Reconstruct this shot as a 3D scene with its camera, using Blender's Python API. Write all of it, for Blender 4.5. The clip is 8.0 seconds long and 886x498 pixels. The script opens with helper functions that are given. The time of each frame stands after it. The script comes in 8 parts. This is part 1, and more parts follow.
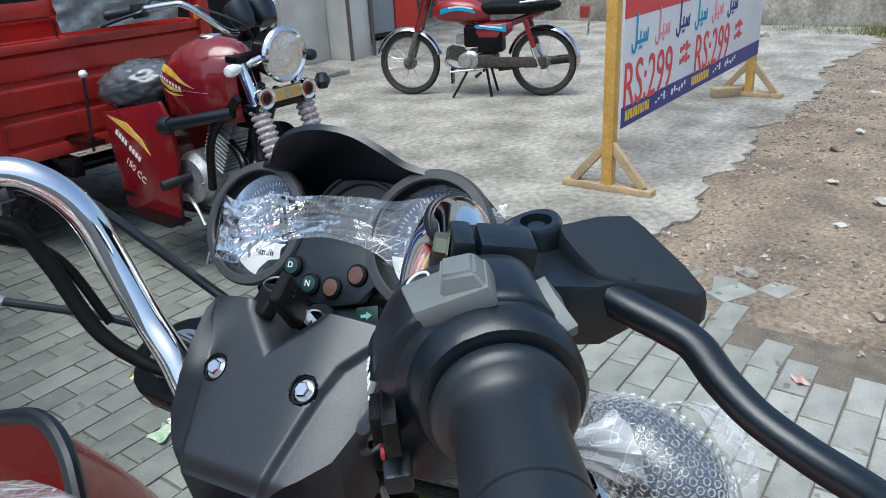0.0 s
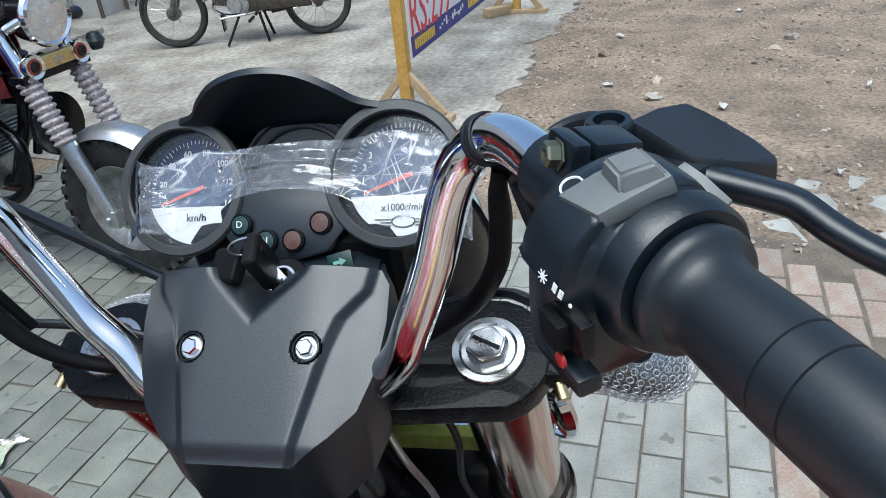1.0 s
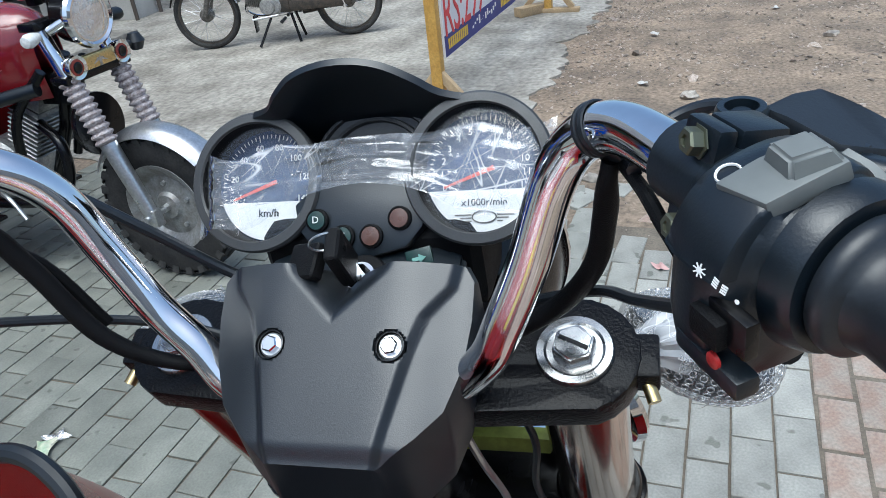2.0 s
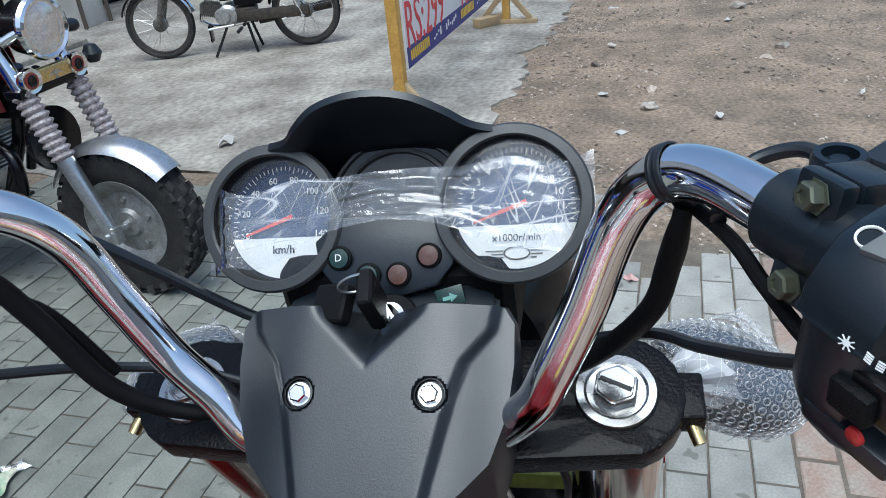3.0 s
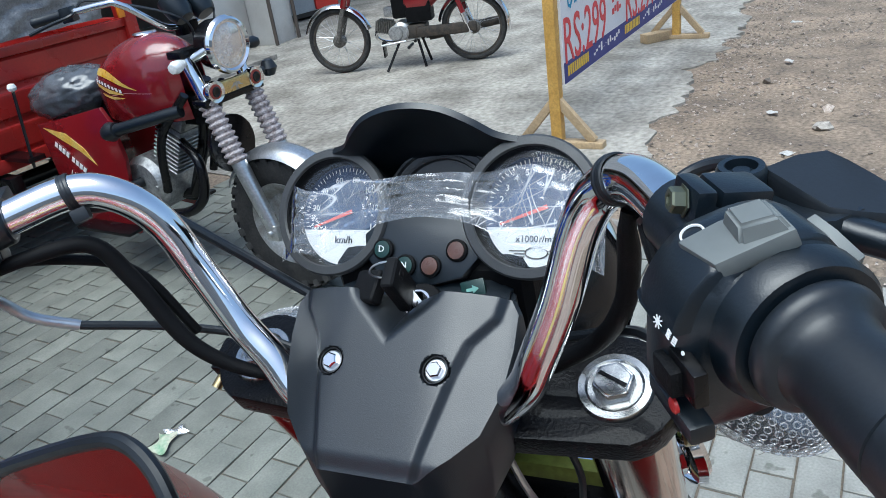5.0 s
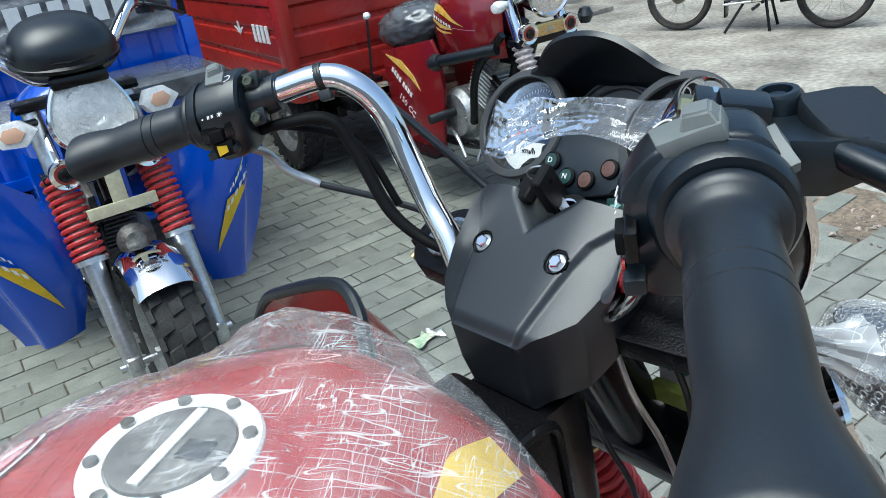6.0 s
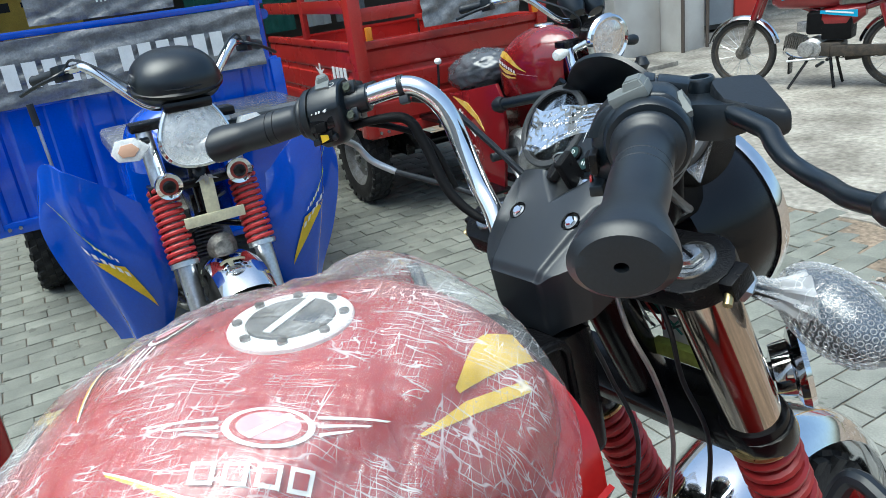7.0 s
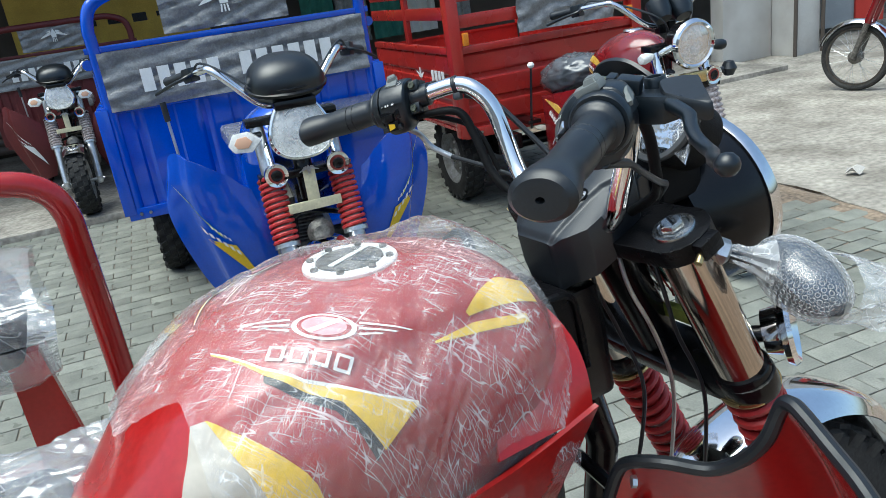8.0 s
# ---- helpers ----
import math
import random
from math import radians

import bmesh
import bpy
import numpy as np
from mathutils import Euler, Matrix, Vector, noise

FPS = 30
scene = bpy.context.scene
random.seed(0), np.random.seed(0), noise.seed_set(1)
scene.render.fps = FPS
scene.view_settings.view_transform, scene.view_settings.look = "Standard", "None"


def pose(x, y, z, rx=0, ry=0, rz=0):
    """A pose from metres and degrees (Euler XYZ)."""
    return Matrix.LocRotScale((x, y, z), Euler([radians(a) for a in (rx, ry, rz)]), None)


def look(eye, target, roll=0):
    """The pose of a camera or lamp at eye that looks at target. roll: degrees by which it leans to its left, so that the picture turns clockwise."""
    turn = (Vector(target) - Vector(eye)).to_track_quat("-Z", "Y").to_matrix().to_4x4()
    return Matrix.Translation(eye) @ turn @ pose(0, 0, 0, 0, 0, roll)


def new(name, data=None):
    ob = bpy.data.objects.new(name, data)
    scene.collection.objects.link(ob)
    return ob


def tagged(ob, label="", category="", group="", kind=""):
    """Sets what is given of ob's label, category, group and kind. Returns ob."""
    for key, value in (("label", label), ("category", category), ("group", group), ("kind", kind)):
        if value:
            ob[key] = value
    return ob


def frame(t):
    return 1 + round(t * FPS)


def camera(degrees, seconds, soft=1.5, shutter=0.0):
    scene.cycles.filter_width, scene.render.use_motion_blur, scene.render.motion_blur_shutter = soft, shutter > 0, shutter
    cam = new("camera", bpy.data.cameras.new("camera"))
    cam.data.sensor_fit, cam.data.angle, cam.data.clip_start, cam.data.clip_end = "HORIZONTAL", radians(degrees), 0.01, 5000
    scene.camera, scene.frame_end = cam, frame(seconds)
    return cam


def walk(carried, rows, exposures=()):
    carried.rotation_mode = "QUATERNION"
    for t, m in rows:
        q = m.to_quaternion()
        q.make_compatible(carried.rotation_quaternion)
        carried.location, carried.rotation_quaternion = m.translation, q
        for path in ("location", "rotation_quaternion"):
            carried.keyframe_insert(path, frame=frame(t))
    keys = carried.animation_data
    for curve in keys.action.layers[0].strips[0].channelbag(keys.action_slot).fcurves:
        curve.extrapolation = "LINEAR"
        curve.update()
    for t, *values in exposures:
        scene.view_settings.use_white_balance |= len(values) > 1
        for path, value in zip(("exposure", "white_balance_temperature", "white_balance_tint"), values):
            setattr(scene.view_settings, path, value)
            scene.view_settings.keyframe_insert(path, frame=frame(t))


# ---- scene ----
cam = camera(61.6, 8.0, 0.6)
PATH = [
    (0, (0.2140, 0.1980, 1.3582), (-0.0689, 2.0145, 0.5706), -3.19),
    (0.5, (0.1473, 0.1951, 1.3602), (0.1363, 2.0049, 0.5090), -3.99),
    (1, (0.0914, 0.2010, 1.3565), (0.3322, 1.9362, 0.3914), -5.81),
    (1.5, (0.0662, 0.2041, 1.3462), (0.2761, 1.9452, 0.3846), -6.91),
    (2, (0.0546, 0.2197, 1.3502), (0.2282, 1.9671, 0.3930), -6.67),
    (2.2, (0.0399, 0.2257, 1.3570), (0.2223, 1.9809, 0.4156), -6.92),
    (3.3, (0.0102, 0.2645, 1.3616), (0.3239, 1.9927, 0.4052), -5.19),
    (3.5, (0.0116, 0.2655, 1.3552), (0.2995, 1.9812, 0.3687), -5.69),
    (4, (0.0280, 0.2528, 1.3564), (0.3309, 1.9750, 0.3858), -6.92),
    (4.2, (0.0353, 0.2450, 1.3575), (0.3149, 1.9803, 0.4033), -7.86),
    (5.3, (0.1482, 0.1635, 1.3684), (-0.2537, 1.9342, 0.5297), -7.78),
    (5.5, (0.1857, 0.1478, 1.3630), (-0.4070, 1.8631, 0.5225), -7.72),
    (6, (0.2335, 0.1171, 1.3485), (-0.6726, 1.6790, 0.4887), -8.54),
    (6.3, (0.2565, 0.0745, 1.3545), (-0.7002, 1.6414, 0.5610), -7.01),
    (6.5, (0.2722, 0.0439, 1.3619), (-0.7206, 1.6189, 0.6314), -7.31),
    (7, (0.3484, -0.0672, 1.3463), (-0.7098, 1.4695, 0.6260), -7.56),
    (7.3, (0.4154, -0.1384, 1.3518), (-0.6953, 1.3505, 0.6105), -8.08),
    (7.5, (0.4421, -0.1544, 1.3520), (-0.6713, 1.3441, 0.6343), -7.10),
    (8, (0.5263, -0.1785, 1.3573), (-0.7539, 1.2021, 0.6824), -8.39),
]
walk(cam, [(t, look(eye, target, roll)) for t, eye, target, roll in PATH], [(0, 0.84, 5750, 0), (2, 0.80, 5650, 1), (4, 0.52, 5550, 1), (5.3, 0.92, 5550, -1), (6.2, 1.04, 5800, -4), (7, 1.14, 5850, -4), (8, 1.03, 5900, -3)])

# ---- world, sun, exposure ----
world = bpy.data.worlds.new("sky")
scene.world = world
world.use_nodes = True
wn = world.node_tree
sky = wn.nodes.new("ShaderNodeTexSky")
sky.sky_type = "NISHITA"
sky.sun_disc = False
sky.sun_elevation = radians(70)
sky.sun_rotation = radians(202)
sky.air_density, sky.dust_density, sky.ozone_density = 1.0, 4.0, 1.0
wn.links.new(sky.outputs[0], wn.nodes["Background"].inputs[0])
wn.nodes["Background"].inputs[1].default_value = 0.108
sun = new("sun", bpy.data.lights.new("sun", "SUN"))
sun.data.energy, sun.data.angle, sun.data.color = 1.65, radians(50), (1.0, 0.98, 0.95)
sun.matrix_world = look((0, 0, 10), (0.9, 2.2, 3.5))

# ---- materials ----
def mat(name, col, rough=0.6, metal=0.0, col2=None, scale=8.0, fine=120.0, vary=0.25, bump=0.0, coat=0.0,
        bscale=None, detail=6.0, rvar=0.1, island=0.0, spec=0.5, side_shade=None, spots=0.0):
    """A surface with colour variation at two scales, roughness variation and fine relief."""
    m = bpy.data.materials.new(name)
    m.use_nodes = True
    t = m.node_tree
    b = t.nodes["Principled BSDF"]
    N, L = t.nodes.new, t.links.new
    co = N("ShaderNodeTexCoord")
    n1, n2 = N("ShaderNodeTexNoise"), N("ShaderNodeTexNoise")
    for n, sc in ((n1, scale), (n2, fine)):
        n.inputs["Scale"].default_value, n.inputs["Detail"].default_value = sc, detail
        L(co.outputs["Object"], n.inputs["Vector"])
    ramp = N("ShaderNodeMapRange")
    ramp.inputs[1].default_value, ramp.inputs[2].default_value = 0.35, 0.65
    L(n1.outputs["Fac"], ramp.inputs[0])
    mix = N("ShaderNodeMix")
    mix.data_type = "RGBA"
    c2 = col2 if col2 else tuple(c * (1 - vary) for c in col)
    mix.inputs[6].default_value, mix.inputs[7].default_value = (*col, 1), (*c2, 1)
    L(ramp.outputs[0], mix.inputs[0])
    fm = N("ShaderNodeMapRange")
    fm.inputs[1].default_value, fm.inputs[2].default_value = 0.3, 0.7
    fm.inputs[3].default_value, fm.inputs[4].default_value = 1 - vary * 0.6, 1 + vary * 0.6
    L(n2.outputs["Fac"], fm.inputs[0])
    mul = N("ShaderNodeMix")
    mul.data_type, mul.blend_type = "RGBA", "MULTIPLY"
    mul.inputs[0].default_value = 1.0
    L(mix.outputs[2], mul.inputs[6])
    L(fm.outputs[0], mul.inputs[7])
    out = mul.outputs[2]
    if island:
        oi = N("ShaderNodeObjectInfo")
        im = N("ShaderNodeMapRange")
        im.inputs[3].default_value, im.inputs[4].default_value = 1 - island, 1 + island
        gi = N("ShaderNodeNewGeometry")
        su = N("ShaderNodeMath")
        su.operation = "ADD"
        L(oi.outputs["Random"], su.inputs[0])
        L(gi.outputs["Random Per Island"], su.inputs[1])
        fr = N("ShaderNodeMath")
        fr.operation = "FRACT"
        L(su.outputs[0], fr.inputs[0])
        L(fr.outputs[0], im.inputs[0])
        m3 = N("ShaderNodeMix")
        m3.data_type, m3.blend_type = "RGBA", "MULTIPLY"
        m3.inputs[0].default_value = 1.0
        L(out, m3.inputs[6])
        L(im.outputs[0], m3.inputs[7])
        out = m3.outputs[2]
    if spots:
        sn = N("ShaderNodeTexNoise")
        sn.inputs["Scale"].default_value, sn.inputs["Detail"].default_value = 13.0, 2.0
        sg_ = N("ShaderNodeNewGeometry")
        L(sg_.outputs["Position"], sn.inputs["Vector"])
        sr = N("ShaderNodeMapRange")
        sr.inputs[1].default_value, sr.inputs[2].default_value = 0.66, 0.69
        sr.inputs[3].default_value, sr.inputs[4].default_value = 0.0, spots
        L(sn.outputs["Fac"], sr.inputs[0])
        sm = N("ShaderNodeMix")
        sm.data_type, sm.blend_type = "RGBA", "MULTIPLY"
        sm.inputs[7].default_value = (0.5, 0.5, 0.48, 1)
        L(sr.outputs[0], sm.inputs[0])
        L(out, sm.inputs[6])
        out = sm.outputs[2]
    # painted shade: multiplies the base colour darker towards the shops, with a noisy edge
    if side_shade:
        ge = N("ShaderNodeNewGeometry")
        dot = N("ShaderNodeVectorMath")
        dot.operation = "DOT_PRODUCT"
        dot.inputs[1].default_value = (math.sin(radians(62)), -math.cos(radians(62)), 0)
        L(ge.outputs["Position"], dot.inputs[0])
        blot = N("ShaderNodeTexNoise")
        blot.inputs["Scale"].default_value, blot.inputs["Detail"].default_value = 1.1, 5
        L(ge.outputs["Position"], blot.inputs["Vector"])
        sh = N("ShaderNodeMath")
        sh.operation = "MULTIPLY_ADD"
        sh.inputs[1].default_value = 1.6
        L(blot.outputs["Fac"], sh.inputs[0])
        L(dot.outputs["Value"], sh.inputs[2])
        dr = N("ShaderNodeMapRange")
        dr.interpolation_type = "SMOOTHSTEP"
        dr.inputs[1].default_value, dr.inputs[2].default_value = side_shade[0], side_shade[1]
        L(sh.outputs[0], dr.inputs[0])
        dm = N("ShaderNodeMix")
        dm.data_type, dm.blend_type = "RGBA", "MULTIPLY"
        dm.inputs[7].default_value = (*side_shade[2], 1)
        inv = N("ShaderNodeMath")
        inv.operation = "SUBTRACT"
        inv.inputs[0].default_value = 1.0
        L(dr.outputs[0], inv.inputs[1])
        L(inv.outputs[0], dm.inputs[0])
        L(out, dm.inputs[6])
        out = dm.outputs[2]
    L(out, b.inputs["Base Color"])
    rm = N("ShaderNodeMapRange")
    rm.inputs[3].default_value, rm.inputs[4].default_value = max(0.02, rough - rvar), min(1, rough + rvar)
    L(n1.outputs["Fac"], rm.inputs[0])
    L(rm.outputs[0], b.inputs["Roughness"])
    b.inputs["Metallic"].default_value = metal
    b.inputs["Coat Weight"].default_value = coat
    b.inputs["Coat Roughness"].default_value = 0.05
    b.inputs["Specular IOR Level"].default_value = spec
    if bump:
        bp = N("ShaderNodeBump")
        bp.inputs["Strength"].default_value, bp.inputs["Distance"].default_value = min(1, bump), 0.004
        if bscale:
            n3 = N("ShaderNodeTexNoise")
            n3.inputs["Scale"].default_value, n3.inputs["Detail"].default_value = bscale, 4
            L(co.outputs["Object"], n3.inputs["Vector"])
            L(n3.outputs["Fac"], bp.inputs["Height"])
        else:
            L(n2.outputs["Fac"], bp.inputs["Height"])
        L(bp.outputs[0], b.inputs["Normal"])
    return m


def film_mat(name, milk=0.15, line=0.5, freq=30.0, aspect=9.0, turns=(20, 65), rough=0.12, bump=0.35, gloss=0.25, width=0.016, edge=0.55):
    """Thin plastic film: mostly see-through, glossy, with a milky haze and fine stretched creases."""
    m = bpy.data.materials.new(name)
    m.use_nodes = True
    t = m.node_tree
    N, L = t.nodes.new, t.links.new
    out = t.nodes["Material Output"]
    t.nodes.remove(t.nodes["Principled BSDF"])
    co = N("ShaderNodeTexCoord")
    total = None
    for k, ang in enumerate(turns):
        mp = N("ShaderNodeMapping")
        mp.vector_type = "TEXTURE"
        mp.inputs["Rotation"].default_value = (radians(ang * 0.6), radians(ang), radians(ang * 1.3 + 20 * k))
        mp.inputs["Scale"].default_value = (1.0, 1.0 / aspect, 1.0)
        L(co.outputs["Object"], mp.inputs[0])
        n = N("ShaderNodeTexNoise")
        n.inputs["Scale"].default_value, n.inputs["Detail"].default_value, n.inputs["Distortion"].default_value = freq / aspect * (1.0 + 0.35 * k), 0.0, 0.0
        L(mp.outputs[0], n.inputs["Vector"])
        sub = N("ShaderNodeMath")
        sub.operation = "SUBTRACT"
        sub.inputs[1].default_value = 0.5
        L(n.outputs["Fac"], sub.inputs[0])
        ab = N("ShaderNodeMath")
        ab.operation = "ABSOLUTE"
        L(sub.outputs[0], ab.inputs[0])
        r = N("ShaderNodeMapRange")
        r.inputs[1].default_value, r.inputs[2].default_value = 0.0, width
        r.inputs[3].default_value, r.inputs[4].default_value = line, 0.0
        L(ab.outputs[0], r.inputs[0])
        if total is None:
            total, relief = r.outputs[0], ab.outputs[0]
        else:
            mx = N("ShaderNodeMath")
            mx.operation = "MAXIMUM"
            L(total, mx.inputs[0])
            L(r.outputs[0], mx.inputs[1])
            total = mx.outputs[0]
            fold = N("ShaderNodeMath")
            fold.operation = "ADD"
            L(relief, fold.inputs[0])
            L(ab.outputs[0], fold.inputs[1])
            relief = fold.outputs[0]
    haze = N("ShaderNodeTexNoise")
    haze.inputs["Scale"].default_value = freq * 0.25
    L(co.outputs["Object"], haze.inputs["Vector"])
    # creases come in clusters
    cl = N("ShaderNodeMapRange")
    cl.inputs[1].default_value, cl.inputs[2].default_value = 0.40, 0.60
    cl.inputs[3].default_value, cl.inputs[4].default_value = 0.30, 1.0
    L(haze.outputs["Fac"], cl.inputs[0])
    cm = N("ShaderNodeMath")
    cm.operation = "MULTIPLY"
    L(total, cm.inputs[0])
    L(cl.outputs[0], cm.inputs[1])
    total = cm.outputs[0]
    hz = N("ShaderNodeMapRange")
    hz.inputs[1].default_value, hz.inputs[2].default_value = 0.35, 0.7
    hz.inputs[3].default_value, hz.inputs[4].default_value = milk * 0.65, milk * 1.35
    L(haze.outputs["Fac"], hz.inputs[0])
    ad = N("ShaderNodeMath")
    ad.operation = "MAXIMUM"
    L(total, ad.inputs[0])
    L(hz.outputs[0], ad.inputs[1])
    bp = N("ShaderNodeBump")
    bp.inputs["Strength"].default_value, bp.inputs["Distance"].default_value = bump, 0.008
    L(relief, bp.inputs["Height"])
    g = N("ShaderNodeBsdfGlossy")
    g.inputs["Roughness"].default_value = rough
    L(bp.outputs[0], g.inputs["Normal"])
    tr = N("ShaderNodeBsdfTransparent")
    df = N("ShaderNodeBsdfDiffuse")
    df.inputs[0].default_value = (0.88, 0.88, 0.88, 1)
    m1 = N("ShaderNodeMixShader")
    L(ad.outputs[0], m1.inputs[0])
    L(tr.outputs[0], m1.inputs[1])
    L(df.outputs[0], m1.inputs[2])
    fr = N("ShaderNodeFresnel")
    fr.inputs[0].default_value = 1.4
    L(bp.outputs[0], fr.inputs["Normal"])
    fm = N("ShaderNodeMapRange")
    fm.inputs[3].default_value, fm.inputs[4].default_value = gloss * 0.15, edge
    L(fr.outputs[0], fm.inputs[0])
    m2 = N("ShaderNodeMixShader")
    L(fm.outputs[0], m2.inputs[0])
    L(m1.outputs[0], m2.inputs[1])
    L(g.outputs[0], m2.inputs[2])
    L(m2.outputs[0], out.inputs[0])
    return m


CHROME = mat("chrome", (0.86, 0.86, 0.87), 0.07, 1.0, vary=0.04, rvar=0.03, scale=20)
ZINC = mat("greenish zinc plating", (0.16, 0.17, 0.12), 0.4, 0.7, vary=0.3, scale=120)
RIM = mat("dusty painted wheel disc", (0.30, 0.31, 0.31), 0.45, 0.4, col2=(0.20, 0.19, 0.18), vary=0.3, scale=22)
SATIN = mat("satin turned metal", (0.50, 0.50, 0.49), 0.26, 1.0, vary=0.12, scale=60)
CREAM = mat("cream bracket paint", (0.66, 0.60, 0.40), 0.5, vary=0.2, scale=30)
CHROME_D = mat("smoked chrome", (0.56, 0.48, 0.41), 0.10, 1.0, vary=0.06, rvar=0.03, scale=10)
STEEL = mat("galvanised steel", (0.62, 0.63, 0.64), 0.32, 0.9, vary=0.2, scale=25)
BRASS = mat("brass", (0.75, 0.58, 0.28), 0.3, 1.0, vary=0.2, scale=90)
BLACK = mat("satin black plastic", (0.005, 0.009, 0.0135), 0.33, spec=0.62, vary=0.25, scale=20, fine=900, bump=0.05, bscale=900)
SATINBLACK = mat("satin grained black plastic", (0.010, 0.013, 0.017), 0.37, spec=0.7, vary=0.2, scale=20, fine=900, bump=0.08, bscale=1200)
BLACK2 = mat("textured black plastic", (0.006, 0.0062, 0.007), 0.55, spec=0.14, vary=0.3, scale=30, fine=1200, bump=0.25, bscale=1100)
RUBBER = mat("black rubber", (0.011, 0.014, 0.018), 0.40, spec=0.58, vary=0.3, scale=25, fine=600, bump=0.03)
TREAD = mat("dusty tread rubber", (0.050, 0.049, 0.047), 0.85, spec=0.2, col2=(0.030, 0.030, 0.030), vary=0.4, scale=20, bump=0.2)
TYRE = mat("dusty tyre rubber", (0.020, 0.020, 0.021), 0.8, spec=0.2, col2=(0.036, 0.035, 0.034), vary=0.35, scale=14, bump=0.3)
CAST = mat("black cast iron paint", (0.005, 0.005, 0.006), 0.30, spec=0.13, vary=0.3, scale=60, bump=0.3, bscale=420, coat=0.1)
BLACKPAINT = mat("gloss black paint", (0.005, 0.005, 0.006), 0.25, spec=0.3, vary=0.3, scale=12, coat=0.1)
RED = mat("bright red paint", (0.33, 0.007, 0.007), 0.25, vary=0.15, scale=5, coat=0.45)
REDBOX = mat("red box enamel", (0.38, 0.022, 0.018), 0.28, col2=(0.29, 0.017, 0.014), vary=0.15, scale=4, coat=0.2)
MAROON = mat("maroon tank paint", (0.19, 0.008, 0.012), 0.2, vary=0.12, scale=6, coat=0.8)
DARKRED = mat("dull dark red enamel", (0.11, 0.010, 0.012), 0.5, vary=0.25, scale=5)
BLUE = mat("blue enamel", (0.003, 0.075, 0.54), 0.20, col2=(0.003, 0.062, 0.46), vary=0.12, scale=3, coat=1.0, spec=0.3)
SPRINGRED = mat("red spring paint", (0.48, 0.035, 0.035), 0.4, vary=0.25, scale=60)
BOOT = mat("dusty pale spring", (0.46, 0.42, 0.42), 0.55, col2=(0.22, 0.17, 0.16), vary=0.45, scale=70)
WHITE = mat("white print", (0.78, 0.78, 0.76), 0.5, vary=0.08, scale=30)
GOLD = mat("gold and yellow print", (0.62, 0.34, 0.03), 0.3, col2=(0.72, 0.55, 0.16), vary=0.3, scale=18, coat=0.6)
PINKLINE = mat("pale pink pinstripe", (0.55, 0.30, 0.30), 0.4, vary=0.1)
BEIGE = mat("cream print", (0.46, 0.42, 0.36), 0.4, vary=0.1, scale=30)
YELLOW = mat("yellow print", (0.75, 0.50, 0.02), 0.35, vary=0.15, scale=20)
DULLLIME = mat("dull lime paint", (0.32, 0.36, 0.07), 0.5, vary=0.3, scale=40)
LIME = mat("lime print", (0.55, 0.72, 0.06), 0.35, vary=0.15, scale=20)
ORANGE = mat("orange lens", (0.75, 0.25, 0.02), 0.25, vary=0.1)
PEACH = mat("pale orange lens", (0.75, 0.45, 0.30), 0.2, vary=0.15, scale=120)
LENSRED = mat("dull red lens", (0.30, 0.05, 0.04), 0.15, vary=0.2, scale=150)
LAMPGLASS = mat("headlamp reflector", (0.86, 0.86, 0.83), 0.14, 0.0, vary=0.18, scale=40, fine=120, bump=0.45, bscale=70, coat=1.0)
REFLECTOR = mat("headlamp reflector bowl", (0.94, 0.94, 0.90), 0.18, 0.25, vary=0.10, scale=40, bump=0.25, bscale=60)
GREYFILM = mat("crumpled grey plastic wrap", (0.10, 0.107, 0.12), 0.22, col2=(0.05, 0.055, 0.062), vary=0.2, scale=14, bump=1.0, bscale=26, coat=0.4)
REDBIKE = mat("dusty red bike paint", (0.27, 0.014, 0.018), 0.35, vary=0.2, scale=8, coat=0.4)
GRIME = mat("oily grimed metal", (0.035, 0.032, 0.028), 0.55, 0.2, col2=(0.075, 0.060, 0.046), vary=0.4, scale=24)
RAWPINE = mat("weathered bare timber", (0.44, 0.32, 0.18), 0.75, col2=(0.34, 0.25, 0.15), vary=0.3, scale=10, fine=80, bump=0.4)
GREY = mat("grey button plastic", (0.15, 0.162, 0.158), 0.5, vary=0.1, scale=40)
DIALBLUE = mat("dark blue dial face", (0.014, 0.042, 0.115), 0.35, vary=0.4, scale=50)
RIMGREY = mat("matt grey dial rim plastic", (0.045, 0.046, 0.047), 0.42, spec=0.5, vary=0.2, scale=40, fine=900, bump=0.05, bscale=900)
DIALWHITE = mat("white dial face", (0.80, 0.80, 0.78), 0.4, vary=0.04)
LAMPRED = mat("red button plastic", (0.42, 0.022, 0.02), 0.35, vary=0.1)
NEEDLE = mat("red needle", (0.75, 0.09, 0.05), 0.4)
PINE = mat("varnished yellow timber", (0.60, 0.36, 0.09), 0.5, col2=(0.50, 0.28, 0.06), vary=0.25, scale=12, fine=90, bump=0.3)
CLOTH = mat("dusty grey tarpaulin", (0.25, 0.252, 0.255), 0.28, col2=(0.14, 0.142, 0.145), vary=0.25, scale=25, bump=1.0, bscale=60, coat=0.3)
SILVERALLOY = mat("dusty cast alloy", (0.50, 0.50, 0.49), 0.42, 0.7, vary=0.35, scale=40)
DIRTYALLOY = mat("oily cast alloy", (0.20, 0.19, 0.17), 0.5, 0.5, vary=0.45, scale=45)
PLASTER = mat("off-white plaster", (0.58, 0.57, 0.54), 0.8, col2=(0.45, 0.43, 0.40), vary=0.15, scale=2.5, bump=0.3)
